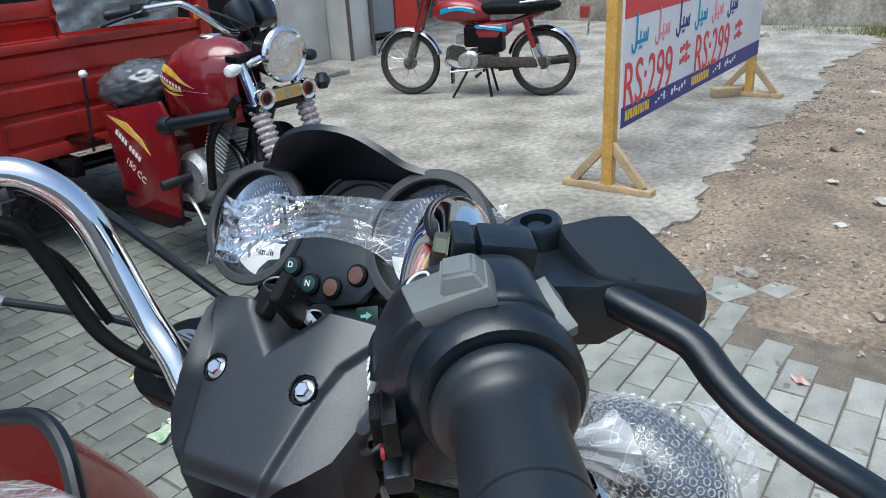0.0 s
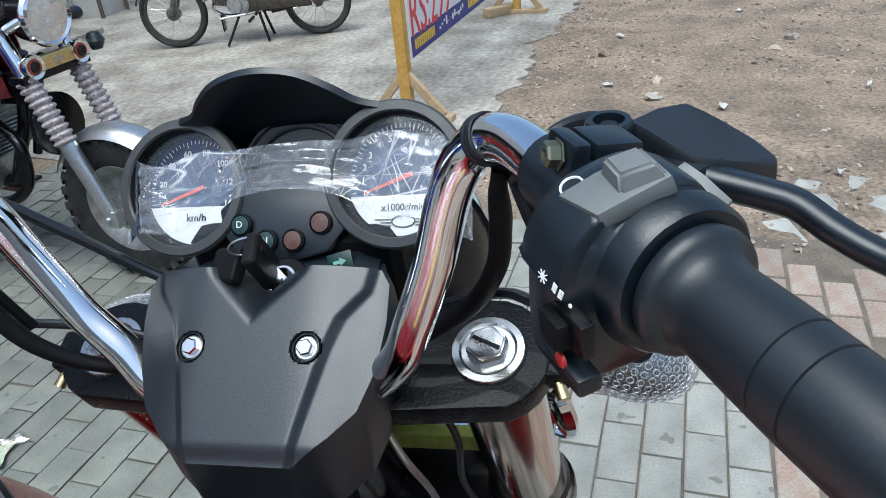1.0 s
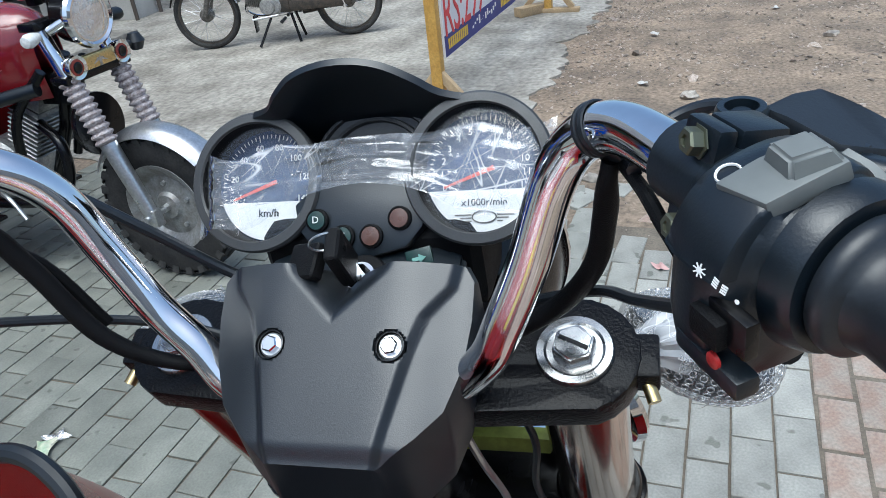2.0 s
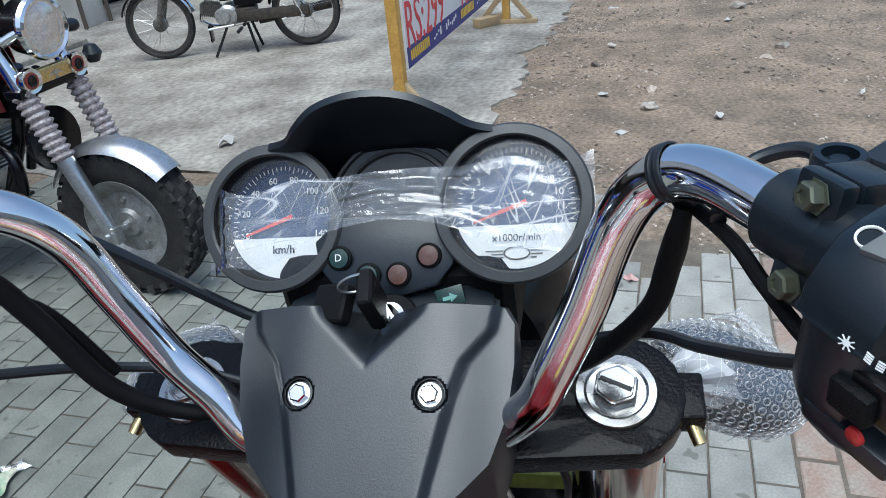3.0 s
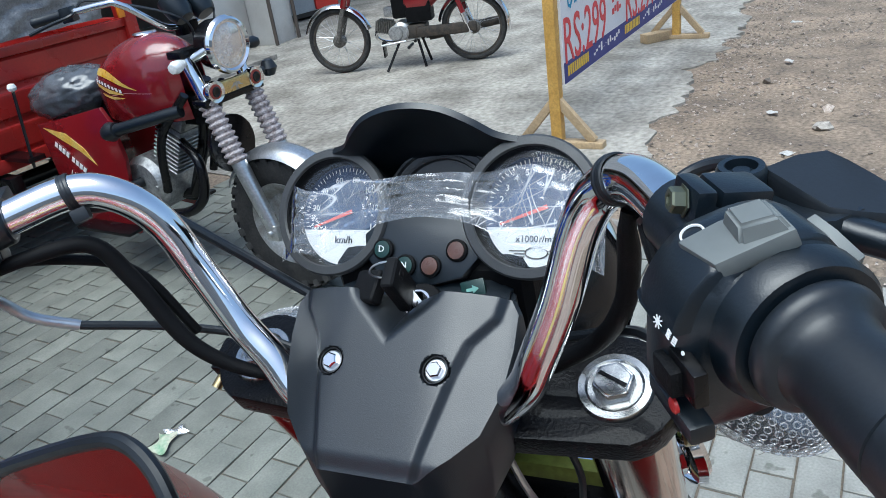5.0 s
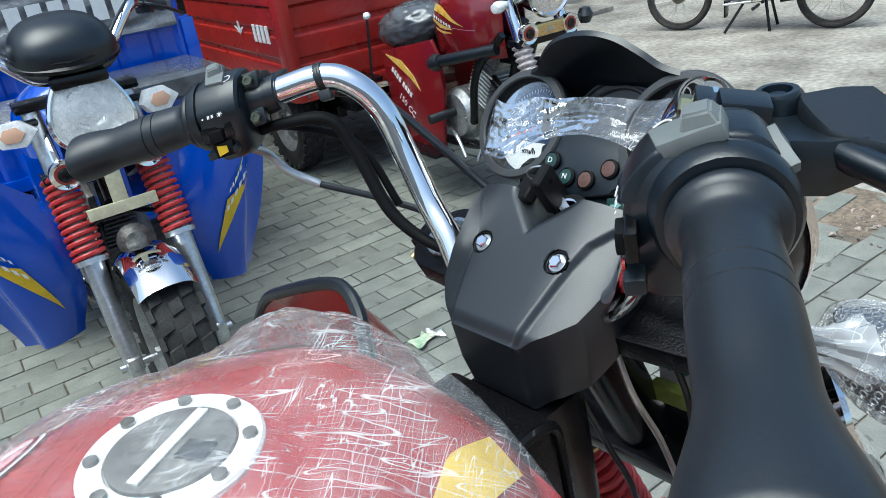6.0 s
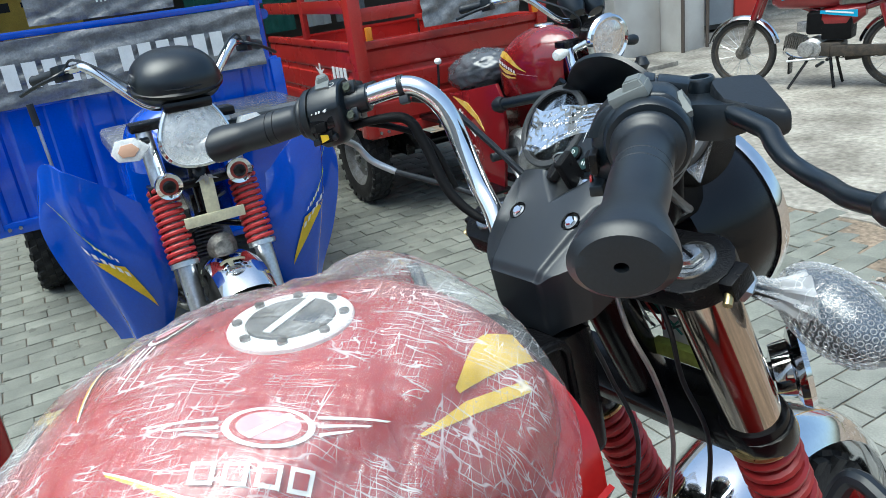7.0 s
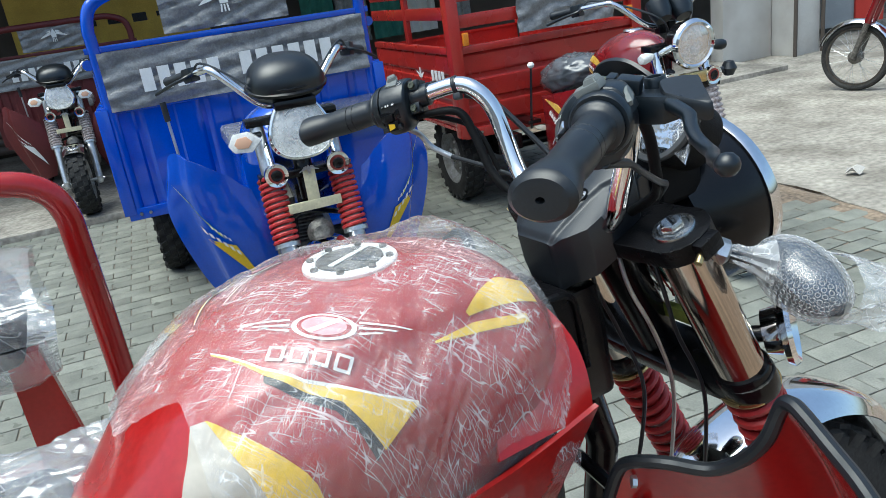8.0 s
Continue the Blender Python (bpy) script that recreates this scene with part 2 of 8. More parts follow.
DARKWALL = mat("dark brown wall", (0.10, 0.08, 0.065), 0.8, vary=0.3, scale=2.0, bump=0.3)
SHUTTER = mat("brown steel shutter", (0.16, 0.12, 0.10), 0.5, 0.2, col2=(0.11, 0.08, 0.065), vary=0.25, scale=5)
MUSTARD = mat("mustard poster board", (0.55, 0.38, 0.06), 0.6, vary=0.2, scale=4)
SIGNWHITE = mat("white vinyl banner", (0.74, 0.75, 0.78), 0.45, vary=0.08, scale=3)
SIGNRED = mat("red vinyl print", (0.62, 0.05, 0.06), 0.45, vary=0.1)
SIGNPINK = mat("pink vinyl print", (0.75, 0.33, 0.36), 0.45, vary=0.1)
SIGNNAVY = mat("navy vinyl print", (0.02, 0.03, 0.20), 0.45, vary=0.1)
SIGNCYAN = mat("cyan vinyl print", (0.02, 0.32, 0.55), 0.45, vary=0.1)
FILM = film_mat("clear crumpled film", 0.07, 0.62, 60, 11, (2, 12, 24, 68), 0.12, 0.075, 0.55, 0.018, 1.0)
LENSGLASS = film_mat("ribbed lamp glass", 0.30, 0.50, 150, 16, (0, 3), 0.08, 0.10, 0.5, 0.06)
DIALGLASS = film_mat("clear dial glass", 0.003, 0.0, 20, 3, (20,), 0.03, 0.0, 0.0, 0.001, 1.0)
FILM_TANK = film_mat("clear shrink film", 0.13, 0.62, 72, 11, (40, 25, 12, 100, 62), 0.22, 0.40, 0.12, 0.020)
FILM_SEAT = film_mat("milky seat film", 0.20, 0.6, 40, 5, (30, 80), 0.2, 0.8, 1.0, 0.02)
FILM_SKIRT = film_mat("thin milky film", 0.29, 0.75, 90, 6, (30, 80), 0.25, 0.5, 0.4, 0.03)
FILM_BUB = film_mat("bubble film", 0.06, 0.3, 60, 3, (20, 70), 0.3, 0.3, 0.2, 0.01)
FILM_DOME = film_mat("bubble domes", 0.24, 0.3, 60, 3, (20, 70), 0.2, 0.1, 0.6, 0.01)
SMOKE = mat("smoked lens", (0.035, 0.05, 0.075), 0.2, vary=0.15, scale=60)
CONCRETE = mat("worn concrete", (0.365, 0.338, 0.292), 0.85, col2=(0.185, 0.168, 0.142), vary=0.55, scale=2.4, fine=26, bump=0.6, detail=10)
# shade on the shop side of the paving is put into this colour
PAVER = mat("grey concrete paver", (0.378, 0.366, 0.33), 0.85, col2=(0.285, 0.278, 0.252), vary=0.22, scale=9, fine=160, bump=0.35, island=0.16, spots=0.8, side_shade=(-0.7, 1.4, (0.54, 0.57, 0.54)))
PAVERRED = mat("worn red paver", (0.285, 0.195, 0.152), 0.85, col2=(0.32, 0.275, 0.23), vary=0.3, scale=14, fine=120, bump=0.6, island=0.14)
DIRT = mat("brown packed dirt", (0.270, 0.206, 0.147), 0.95, col2=(0.145, 0.112, 0.083), vary=0.75, scale=3.0, fine=48, bump=1.0, detail=14)
SAND = mat("dirty joint sand", (0.165, 0.138, 0.106), 0.95, vary=0.35, scale=10, fine=120, bump=0.6)
STONE = mat("pebble stone", (0.40, 0.36, 0.31), 0.85, vary=0.4, scale=30, island=0.3)
GRAVEL = mat("mixed grit", (0.34, 0.29, 0.245), 0.9, col2=(0.22, 0.175, 0.14), vary=0.4, scale=60, fine=300, island=0.6)
AMBERDULL = mat("dull amber lens", (0.10, 0.050, 0.038), 0.3, vary=0.2, scale=200)
PALETEAL = mat("pale green print", (0.22, 0.46, 0.40), 0.5)
DARKTEAL = mat("dark green lens", (0.008, 0.035, 0.03), 0.3, vary=0.2)
TEAL = mat("green cloth", (0.03, 0.16, 0.12), 0.7, vary=0.3)
GRASS = mat("dry grass", (0.16, 0.17, 0.05), 0.9, vary=0.4, scale=30)
GREYCAB = mat("grey cooler cabinet", (0.32, 0.35, 0.38), 0.5, vary=0.15, scale=4)
COOLRED = mat("red cooler door", (0.60, 0.04, 0.03), 0.35, vary=0.1, scale=4)


# ---- mesh helpers ----
def shade(me, angle=35):
    me.polygons.foreach_set("use_smooth", [True] * len(me.polygons))
    me.set_sharp_from_angle(angle=radians(angle))


def part(name, bm, material, parent=None, label="", angle=35, m=None):
    if m is not None:
        bm.transform(m)
    bmesh.ops.recalc_face_normals(bm, faces=bm.faces)
    me = bpy.data.meshes.new(name)
    bm.to_mesh(me)
    bm.free()
    shade(me, angle)
    me.materials.append(material)
    ob = new(name, me)
    ob.parent = parent
    if label:
        tagged(ob, label)
    return ob


def empty(name, m, label, category, group="", kind=""):
    ob = new(name)
    ob.empty_display_size = 0.1
    ob.matrix_basis = m
    return tagged(ob, label, category, group, kind)


def box(x0, y0, z0, x1, y1, z1, bev=0.0, seg=2):
    bm = bmesh.new()
    bmesh.ops.create_cube(bm, size=1)
    bm.transform(Matrix.Translation(((x0 + x1) / 2, (y0 + y1) / 2, (z0 + z1) / 2)) @ Matrix.Diagonal((x1 - x0, y1 - y0, z1 - z0, 1)))
    if bev:
        bmesh.ops.bevel(bm, geom=bm.edges[:], offset=bev, segments=seg, affect="EDGES", profile=0.6)
    return bm


def add(bm, other, m=None):
    """Joins another bmesh into bm."""
    if m is not None:
        other.transform(m)
    me = bpy.data.meshes.new("tmp")
    other.to_mesh(me)
    other.free()
    bm.from_mesh(me)
    bpy.data.meshes.remove(me)
    return bm


def skin(rings, closed=True, caps=True):
    """A surface over a list of rings of points."""
    bm = bmesh.new()
    rows = [[bm.verts.new(p) for p in r] for r in rings]
    n = len(rows[0])
    for a, b in zip(rows, rows[1:]):
        for i in range(n if closed else n - 1):
            j = (i + 1) % n
            bm.faces.new((a[i], a[j], b[j], b[i]))
    if caps and closed:
        bm.faces.new(rows[0][::-1])
        bm.faces.new(rows[-1])
    return bm


def smooth_path(pts, n=8):
    """Catmull-Rom through the points."""
    P = [Vector(p) for p in pts]
    P = [P[0] * 2 - P[1]] + P + [P[-1] * 2 - P[-2]]
    out = []
    for i in range(1, len(P) - 2):
        for k in range(n):
            t = k / n
            a, b, c, d = P[i - 1], P[i], P[i + 1], P[i + 2]
            out.append(0.5 * ((2 * b) + (c - a) * t + (2 * a - 5 * b + 4 * c - d) * t * t + (3 * b - a - 3 * c + d) * t ** 3))
    return out + [P[-2]]


def tube(pts, r, seg=12, caps=True, flat=1.0):
    """A round tube along points; r is a number or one per point."""
    P = [Vector(p) for p in pts]
    R = r if isinstance(r, (list, tuple)) else [r] * len(P)
    up = Vector((0.13, 0.21, 1)).normalized()
    rings = []
    prev = None
    for i, p in enumerate(P):
        d = (P[min(i + 1, len(P) - 1)] - P[max(i - 1, 0)]).normalized()
        if prev is None:
            u = d.cross(up if abs(d.dot(up)) < 0.95 else Vector((1, 0, 0))).normalized()
        else:
            u = (prev - d * prev.dot(d)).normalized()
        prev = u
        v = d.cross(u)
        rings.append([p + (u * math.cos(a) + v * math.sin(a) * flat) * R[i] for a in [2 * math.pi * k / seg for k in range(seg)]])
    return skin(rings, True, caps)


def lathe(profile, seg=32, m=None):
    """Turns a profile of (radius, height) about local z."""
    rings = [[(max(r, 1e-5) * math.cos(2 * math.pi * k / seg), max(r, 1e-5) * math.sin(2 * math.pi * k / seg), h) for k in range(seg)] for r, h in profile]
    bm = skin(rings, True, True)
    bmesh.ops.remove_doubles(bm, verts=bm.verts, dist=1e-5)
    if m is not None:
        bm.transform(m)
    return bm


def hoop(profile, seg=40, m=None):
    """Turns a closed profile of (radius, height) about local z into a ring."""
    bm = bmesh.new()
    g = [[bm.verts.new((r * math.cos(2 * math.pi * k / seg), r * math.sin(2 * math.pi * k / seg), h)) for r, h in profile] for k in range(seg)]
    n = len(profile)
    for k in range(seg):
        for i in range(n):
            bm.faces.new((g[k][i], g[k][(i + 1) % n], g[(k + 1) % seg][(i + 1) % n], g[(k + 1) % seg][i]))
    if m is not None:
        bm.transform(m)
    return bm


def along(a, b):
    """The pose whose z runs from a to b, at a."""
    a, b = Vector(a), Vector(b)
    return Matrix.Translation(a) @ (b - a).to_track_quat("Z", "Y").to_matrix().to_4x4()


def rod(a, b, r, seg=14, r2=None):
    d = (Vector(b) - Vector(a)).length
    return lathe([(0, 0), (r, 0), (r2 if r2 else r, d), (0, d)], seg, along(a, b))


def plate(outline, thick, bev=0.0, seg=2):
    """A flat plate from an outline in x, y, from z 0 down to -thick."""
    bm = bmesh.new()
    vs = [bm.verts.new((x, y, 0)) for x, y in outline]
    f = bm.faces.new(vs)
    r = bmesh.ops.extrude_face_region(bm, geom=[f])
    bmesh.ops.translate(bm, verts=[v for v in r["geom"] if isinstance(v, bmesh.types.BMVert)], vec=(0, 0, -thick))
    if bev:
        bmesh.ops.bevel(bm, geom=bm.edges[:], offset=bev, segments=seg, affect="EDGES", profile=0.6)
    return bm


def coil(a, b, r, wire, turns, seg=14, ws=7):
    m = along(a, b)
    d = (Vector(b) - Vector(a)).length
    n = int(turns * seg)
    pts = [m @ Vector((r * math.cos(2 * math.pi * k / seg), r * math.sin(2 * math.pi * k / seg), d * k / n)) for k in range(n + 1)]
    return tube(pts, wire, ws)


def sheet(nx, ny, f, thick=0.0):
    """A sheet of points f(u, v), u and v from 0 to 1; with a thickness if given."""
    bm = bmesh.new()
    g = [[bm.verts.new(f(i / nx, j / ny)) for i in range(nx + 1)] for j in range(ny + 1)]
    for j in range(ny):
        for i in range(nx):
            bm.faces.new((g[j][i], g[j][i + 1], g[j + 1][i + 1], g[j + 1][i]))
    if thick:
        bmesh.ops.recalc_face_normals(bm, faces=bm.faces)
        bmesh.ops.solidify(bm, geom=bm.faces[:], thickness=thick)
    return bm


def text(body, size, m, material, parent, name="lettering", depth=0.0004, spacing=1.0):
    """Letters in the built-in font, as a mesh."""
    cu = bpy.data.curves.new("txt", "FONT")
    cu.body, cu.size, cu.extrude, cu.align_x, cu.align_y, cu.resolution_u = body, size, depth, "CENTER", "CENTER", 3
    cu.space_character = spacing
    o = bpy.data.objects.new("txt", cu)
    scene.collection.objects.link(o)
    dg = bpy.context.evaluated_depsgraph_get()
    me = bpy.data.meshes.new_from_object(o.evaluated_get(dg))
    bpy.data.objects.remove(o)
    me.transform(m)
    me.materials.clear()
    me.materials.append(material)
    ob = new(name, me)
    ob.parent = parent
    return ob


def fbm(x, y, z=0.0):
    return noise.fractal((x, y, z), 1.0, 2.0, 4)


def smoothstep(a, b, x):
    t = min(1, max(0, (x - a) / (b - a)))
    return t * t * (3 - 2 * t)


# ---- plan: s runs along the paving courses, q across them, away from the shops ----
AX = Vector((math.cos(radians(62)), math.sin(radians(62)), 0))
BX = Vector((AX.y, -AX.x, 0))
# FLAT has x along the courses and y pointing to the shops
FLAT = pose(0, 0, 0, 0, 0, 62)


def at(s, q, z=0.0):
    p = AX * s + BX * q
    return Vector((p.x, p.y, z))

# ---- ground ----
def spread(lo, hi, step, far):
    """Coordinates dense between lo and hi, then ever wider out to far."""
    c = list(np.arange(lo, hi + step / 2, step))
    d, x = step, hi
    while x < far:
        d *= 1.5
        x += d
        c.append(x)
    d, x = step, lo
    while x > -far:
        d *= 1.5
        x -= d
        c.insert(0, x)
    return c


def dirt_height(s, q):
    near = 1.0 if (-4 < s < 14 and -3 < q < 9) else 0.4
    z = -0.012 + near * (0.022 * fbm(s * 0.9, q * 0.9) + 0.007 * fbm(s * 7, q * 7, 3.0))
    if s < 2.78 and q < 0.60 and q > -7:
        z = min(z, -0.035)
    elif s <= 3.34 and -9 < q < -1.2:
        z = -0.006 + 0.003 * fbm(s * 7, q * 7, 3.0)
    elif s > 3.34 and -9 < q < -1.25:
        z = min(z, -0.04)
    return z


def build_ground():
    ss, qq = spread(-2, 9, 0.06, 1500), spread(-2, 5, 0.06, 1500)
    bm = bmesh.new()
    g = [[bm.verts.new((s, -q, dirt_height(s, q))) for s in ss] for q in qq]
    for j in range(len(qq) - 1):
        for i in range(len(ss) - 1):
            bm.faces.new((g[j][i], g[j][i + 1], g[j + 1][i + 1], g[j + 1][i]))
    ob = part("ground", bm, DIRT, None, angle=180)
    ob.matrix_basis = FLAT
    tagged(ob, "bare brown packed dirt with grit and rubble", "ground", kind="structure")


def build_concrete():
    def f(u, v):
        s = 3.24 + u * 14
        edge = -1.02 + 0.05 * math.sin(s * 2.1) + 0.14 * fbm(s * 1.7, 1.3) + 0.07 * fbm(s * 8, 2.2) + 0.04 * fbm(s * 25, 5.2) - 0.16 * smoothstep(8, 12, s)
        q = edge - v * 8.6
        if u == 0:
            s += 0.12 * fbm(q * 1.4, 7.0) + 0.04 * fbm(q * 9, 3.0)
        return (s, -q, 0.002 + 0.006 * fbm(s * 1.3, q * 1.3, 5.0) + 0.002 * fbm(s * 9, q * 9))
    bm = sheet(260, 90, f)
    r = bmesh.ops.extrude_edge_only(bm, edges=[e for e in bm.edges if e.is_boundary])
    for v in r["geom"]:
        if isinstance(v, bmesh.types.BMVert):
            v.co.z -= 0.05
    ob = part("concrete_apron", bm, CONCRETE, angle=60)
    ob.matrix_basis = FLAT
    tagged(ob, "worn grey concrete apron with a broken edge", "pavement", kind="structure")


PW, PH = 0.2, 0.1


def paver_mesh(name, w, h, material, seed):
    rnd = random.Random(seed)
    bm = bmesh.new()
    b, d = 0.004, 0.0025
    def corners(inset, z):
        return [bm.verts.new((sx * (w / 2 - inset) + rnd.uniform(-0.0008, 0.0008), sy * (h / 2 - inset) + rnd.uniform(-0.0008, 0.0008), z))
                for sx, sy in ((-1, -1), (1, -1), (1, 1), (-1, 1))]
    r0, r1, r2 = corners(0, -0.045), corners(0, -d), corners(b, 0)
    for a, c in ((r0, r1), (r1, r2)):
        for i in range(4):
            bm.faces.new((a[i], a[(i + 1) % 4], c[(i + 1) % 4], c[i]))
    bm.faces.new(r2)
    me = bpy.data.meshes.new(name)
    bm.to_mesh(me)
    bm.free()
    me.materials.append(material)
    return me


def build_paving():
    rnd = random.Random(5)
    bed = part("paving", box(-7.5, -0.60, -0.06, 2.80, 6.6, -0.008), SAND)
    bed.matrix_basis = FLAT
    tagged(bed, "grey concrete block paving laid in running bond with sandy joints", "pavement", kind="structure")
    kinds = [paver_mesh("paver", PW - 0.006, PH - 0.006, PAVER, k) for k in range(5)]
    reds = [paver_mesh("red_paver", PW - 0.012, PH - 0.012, PAVERRED, 20 + k) for k in range(3)]
    near, far = [], []
    j0 = 0.234
    for j in range(-4, 68):
        q = j0 - (j + 0.5) * PH
        off = 0.02 + (0.1 if j % 2 else 0.0)
        for i in range(-38, 17):
            s = i * PW + off + PW / 2
            edge = 2.93 + 0.16 * fbm(q * 2.3, 4.4) - 0.1 * smoothstep(-1.2, -0.2, q) + (0.22 if q < -1.3 else 0)
            if s + 0.1 > edge + rnd.uniform(-0.05, 0.12):
                continue
            if j < 0 and (s > 2.72 - 0.04 * j * j * 0.3 or (j == -4 and rnd.random() < 0.35)):
                continue
            tilt = 0.006 if s < 2.6 else 0.05
            m = pose(s + rnd.uniform(-0.0015, 0.0015), -q + rnd.uniform(-0.001, 0.001), rnd.uniform(-0.002, 0.0015) - (0.004 if j < 0 else 0),
                     degrees_of(rnd.uniform(-tilt, tilt)), degrees_of(rnd.uniform(-tilt, tilt)), rnd.uniform(-0.6, 0.6) * ((1 if j >= 0 else 2.5) if s < 2.6 else 9))
            near_it = -1.0 < q < 0.66 and 1.05 < s < 3.1
            (near if near_it else far).append((m, j < 0))
    # loose and sunken pavers along the broken edge
    for k in range(26):
        s, q = rnd.uniform(2.75, 3.35), rnd.uniform(-1.25, 0.9)
        z = dirt_height(s, q) + rnd.uniform(-0.004, 0.006)
        near.insert(0, (pose(s, -q, z, rnd.uniform(-5, 5), rnd.uniform(-5, 5), rnd.uniform(-40, 40)), rnd.random() < 0.08))
    for k, (m, red) in enumerate(near[:300]):
        ob = new("paver", (reds if red else kinds)[k % 3])
        ob.parent = bed
        ob.matrix_basis = m
    bm = bmesh.new()
    rb_ = bmesh.new()
    rest = near[300:] + far
    for k, (m, red) in enumerate(rest):
        me = kinds[k % 5]
        tgt = rb_ if red else bm
        vs = [tgt.verts.new(m @ v.co) for v in me.vertices]
        for p in me.polygons:
            tgt.faces.new([vs[i] for i in p.vertices])
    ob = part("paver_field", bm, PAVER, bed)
    tagged(ob, kind="stuff")
    ob = part("red_paver_field", rb_, PAVERRED, bed)
    tagged(ob, kind="stuff")


def degrees_of(x):
    return x * 57.3


def build_rubble():
    rnd = random.Random(9)
    base = [Vector(p) for p in ((1, 0, -0.2), (-0.5, 0.87, -0.2), (-0.5, -0.87, -0.2), (0.3, 0.5, 0.7), (-0.6, 0.0, 0.6), (0.3, -0.5, 0.8))]
    faces = ((0, 1, 3), (1, 4, 3), (1, 2, 4), (2, 5, 4), (2, 0, 5), (0, 3, 5), (3, 4, 5), (0, 2, 1))
    pts, tri, n = [], [], 0
    while n < 26000:
        s, q = rnd.uniform(-0.2, 9.5), rnd.uniform(-1.5, 4.2)
        wob = 0.12 * fbm(s * 3, q * 3, 7.0)
        band = (s > 2.70 and q > -1.25 + wob) if s < 3.45 else q > -1.05 + wob
        if not (band or (q > 0.58 and s < 3)):
            continue
        heap = 1.5 if 2.7 < s < 3.6 else (1.2 if -1.2 < q < -0.6 else 0.55)
        if rnd.random() > heap * (0.6 + 0.9 * fbm(s * 1.3, q * 1.3, 4.0)):
            continue
        r = 0.0025 + 0.012 * rnd.random() ** 4 + (0.004 * rnd.random() if s > 5 else 0)
        if rnd.random() < 0.012:
            r *= 2.4
        on_pave = s < 2.78 and q < 0.6
        z = (0.0 if on_pave else dirt_height(s, q)) + r * 0.12
        m = Euler((rnd.uniform(-0.5, 0.5), rnd.uniform(-0.5, 0.5), rnd.uniform(0, 6.3))).to_matrix()
        sc = Vector((rnd.uniform(0.7, 2.2), rnd.uniform(0.6, 1.2), rnd.uniform(0.35, 0.9))) * r
        o = Vector((s, -q, z))
        for p in base:
            pts.append(o + m @ Vector((p.x * sc.x * rnd.uniform(0.8, 1.2), p.y * sc.y, p.z * sc.z)))
        for f in faces:
            tri.append([n * 6 + i for i in f])
        n += 1
    me = bpy.data.meshes.new("gravel")
    me.from_pydata(pts, [], tri)
    me.materials.append(GRAVEL)
    ob = new("gravel", me)
    ob.matrix_basis = FLAT
    tagged(ob, "scattered pale grit, chips and pebbles on the dirt", "gravel", kind="stuff")


def scrap(name, s, q, w, h, material, label, category, turn, seed, z=None, curl=0.02):
    rnd = random.Random(seed)
    ph = rnd.uniform(0, 9)
    bm = sheet(6, 5, lambda u, v: ((u - 0.5) * w * (1 + 0.2 * math.sin(v * 5 + ph)), (v - 0.5) * h * (1 + 0.25 * math.sin(u * 6 + ph)),
                                   curl * (0.5 + 0.5 * math.sin(u * 5 + ph) * math.cos(v * 4 + ph)) + 0.003), 0.0008)
    ob = part(name, bm, material, None, angle=30)
    z = z if z is not None else max(0.0, dirt_height(s, q) if q > -1 and s > 3 else 0.0)
    ob.matrix_basis = FLAT @ pose(s, -q, z, 0, 0, turn)
    return tagged(ob, label, category)


def rock(s, q, r, seed, label="rough pale brown stone on the dirt", mat_=None, sq=(1.2, 0.9, 0.6)):
    rnd = random.Random(seed)
    bm = bmesh.new()
    bmesh.ops.create_icosphere(bm, subdivisions=2, radius=r)
    for v in bm.verts:
        k = 1 + 0.45 * noise.noise(v.co / r * 1.3 + Vector((seed * 3.1, 0, 0)))
        v.co = Vector((v.co.x * k * sq[0], v.co.y * k * sq[1], v.co.z * k * sq[2]))
    ob = part("stone", bm, mat_ or STONE, None, angle=25)
    ob.matrix_basis = FLAT @ pose(s, -q, dirt_height(s, q) + r * sq[2] * 0.5, 0, 0, rnd.uniform(0, 360))
    return tagged(ob, label, "stone")


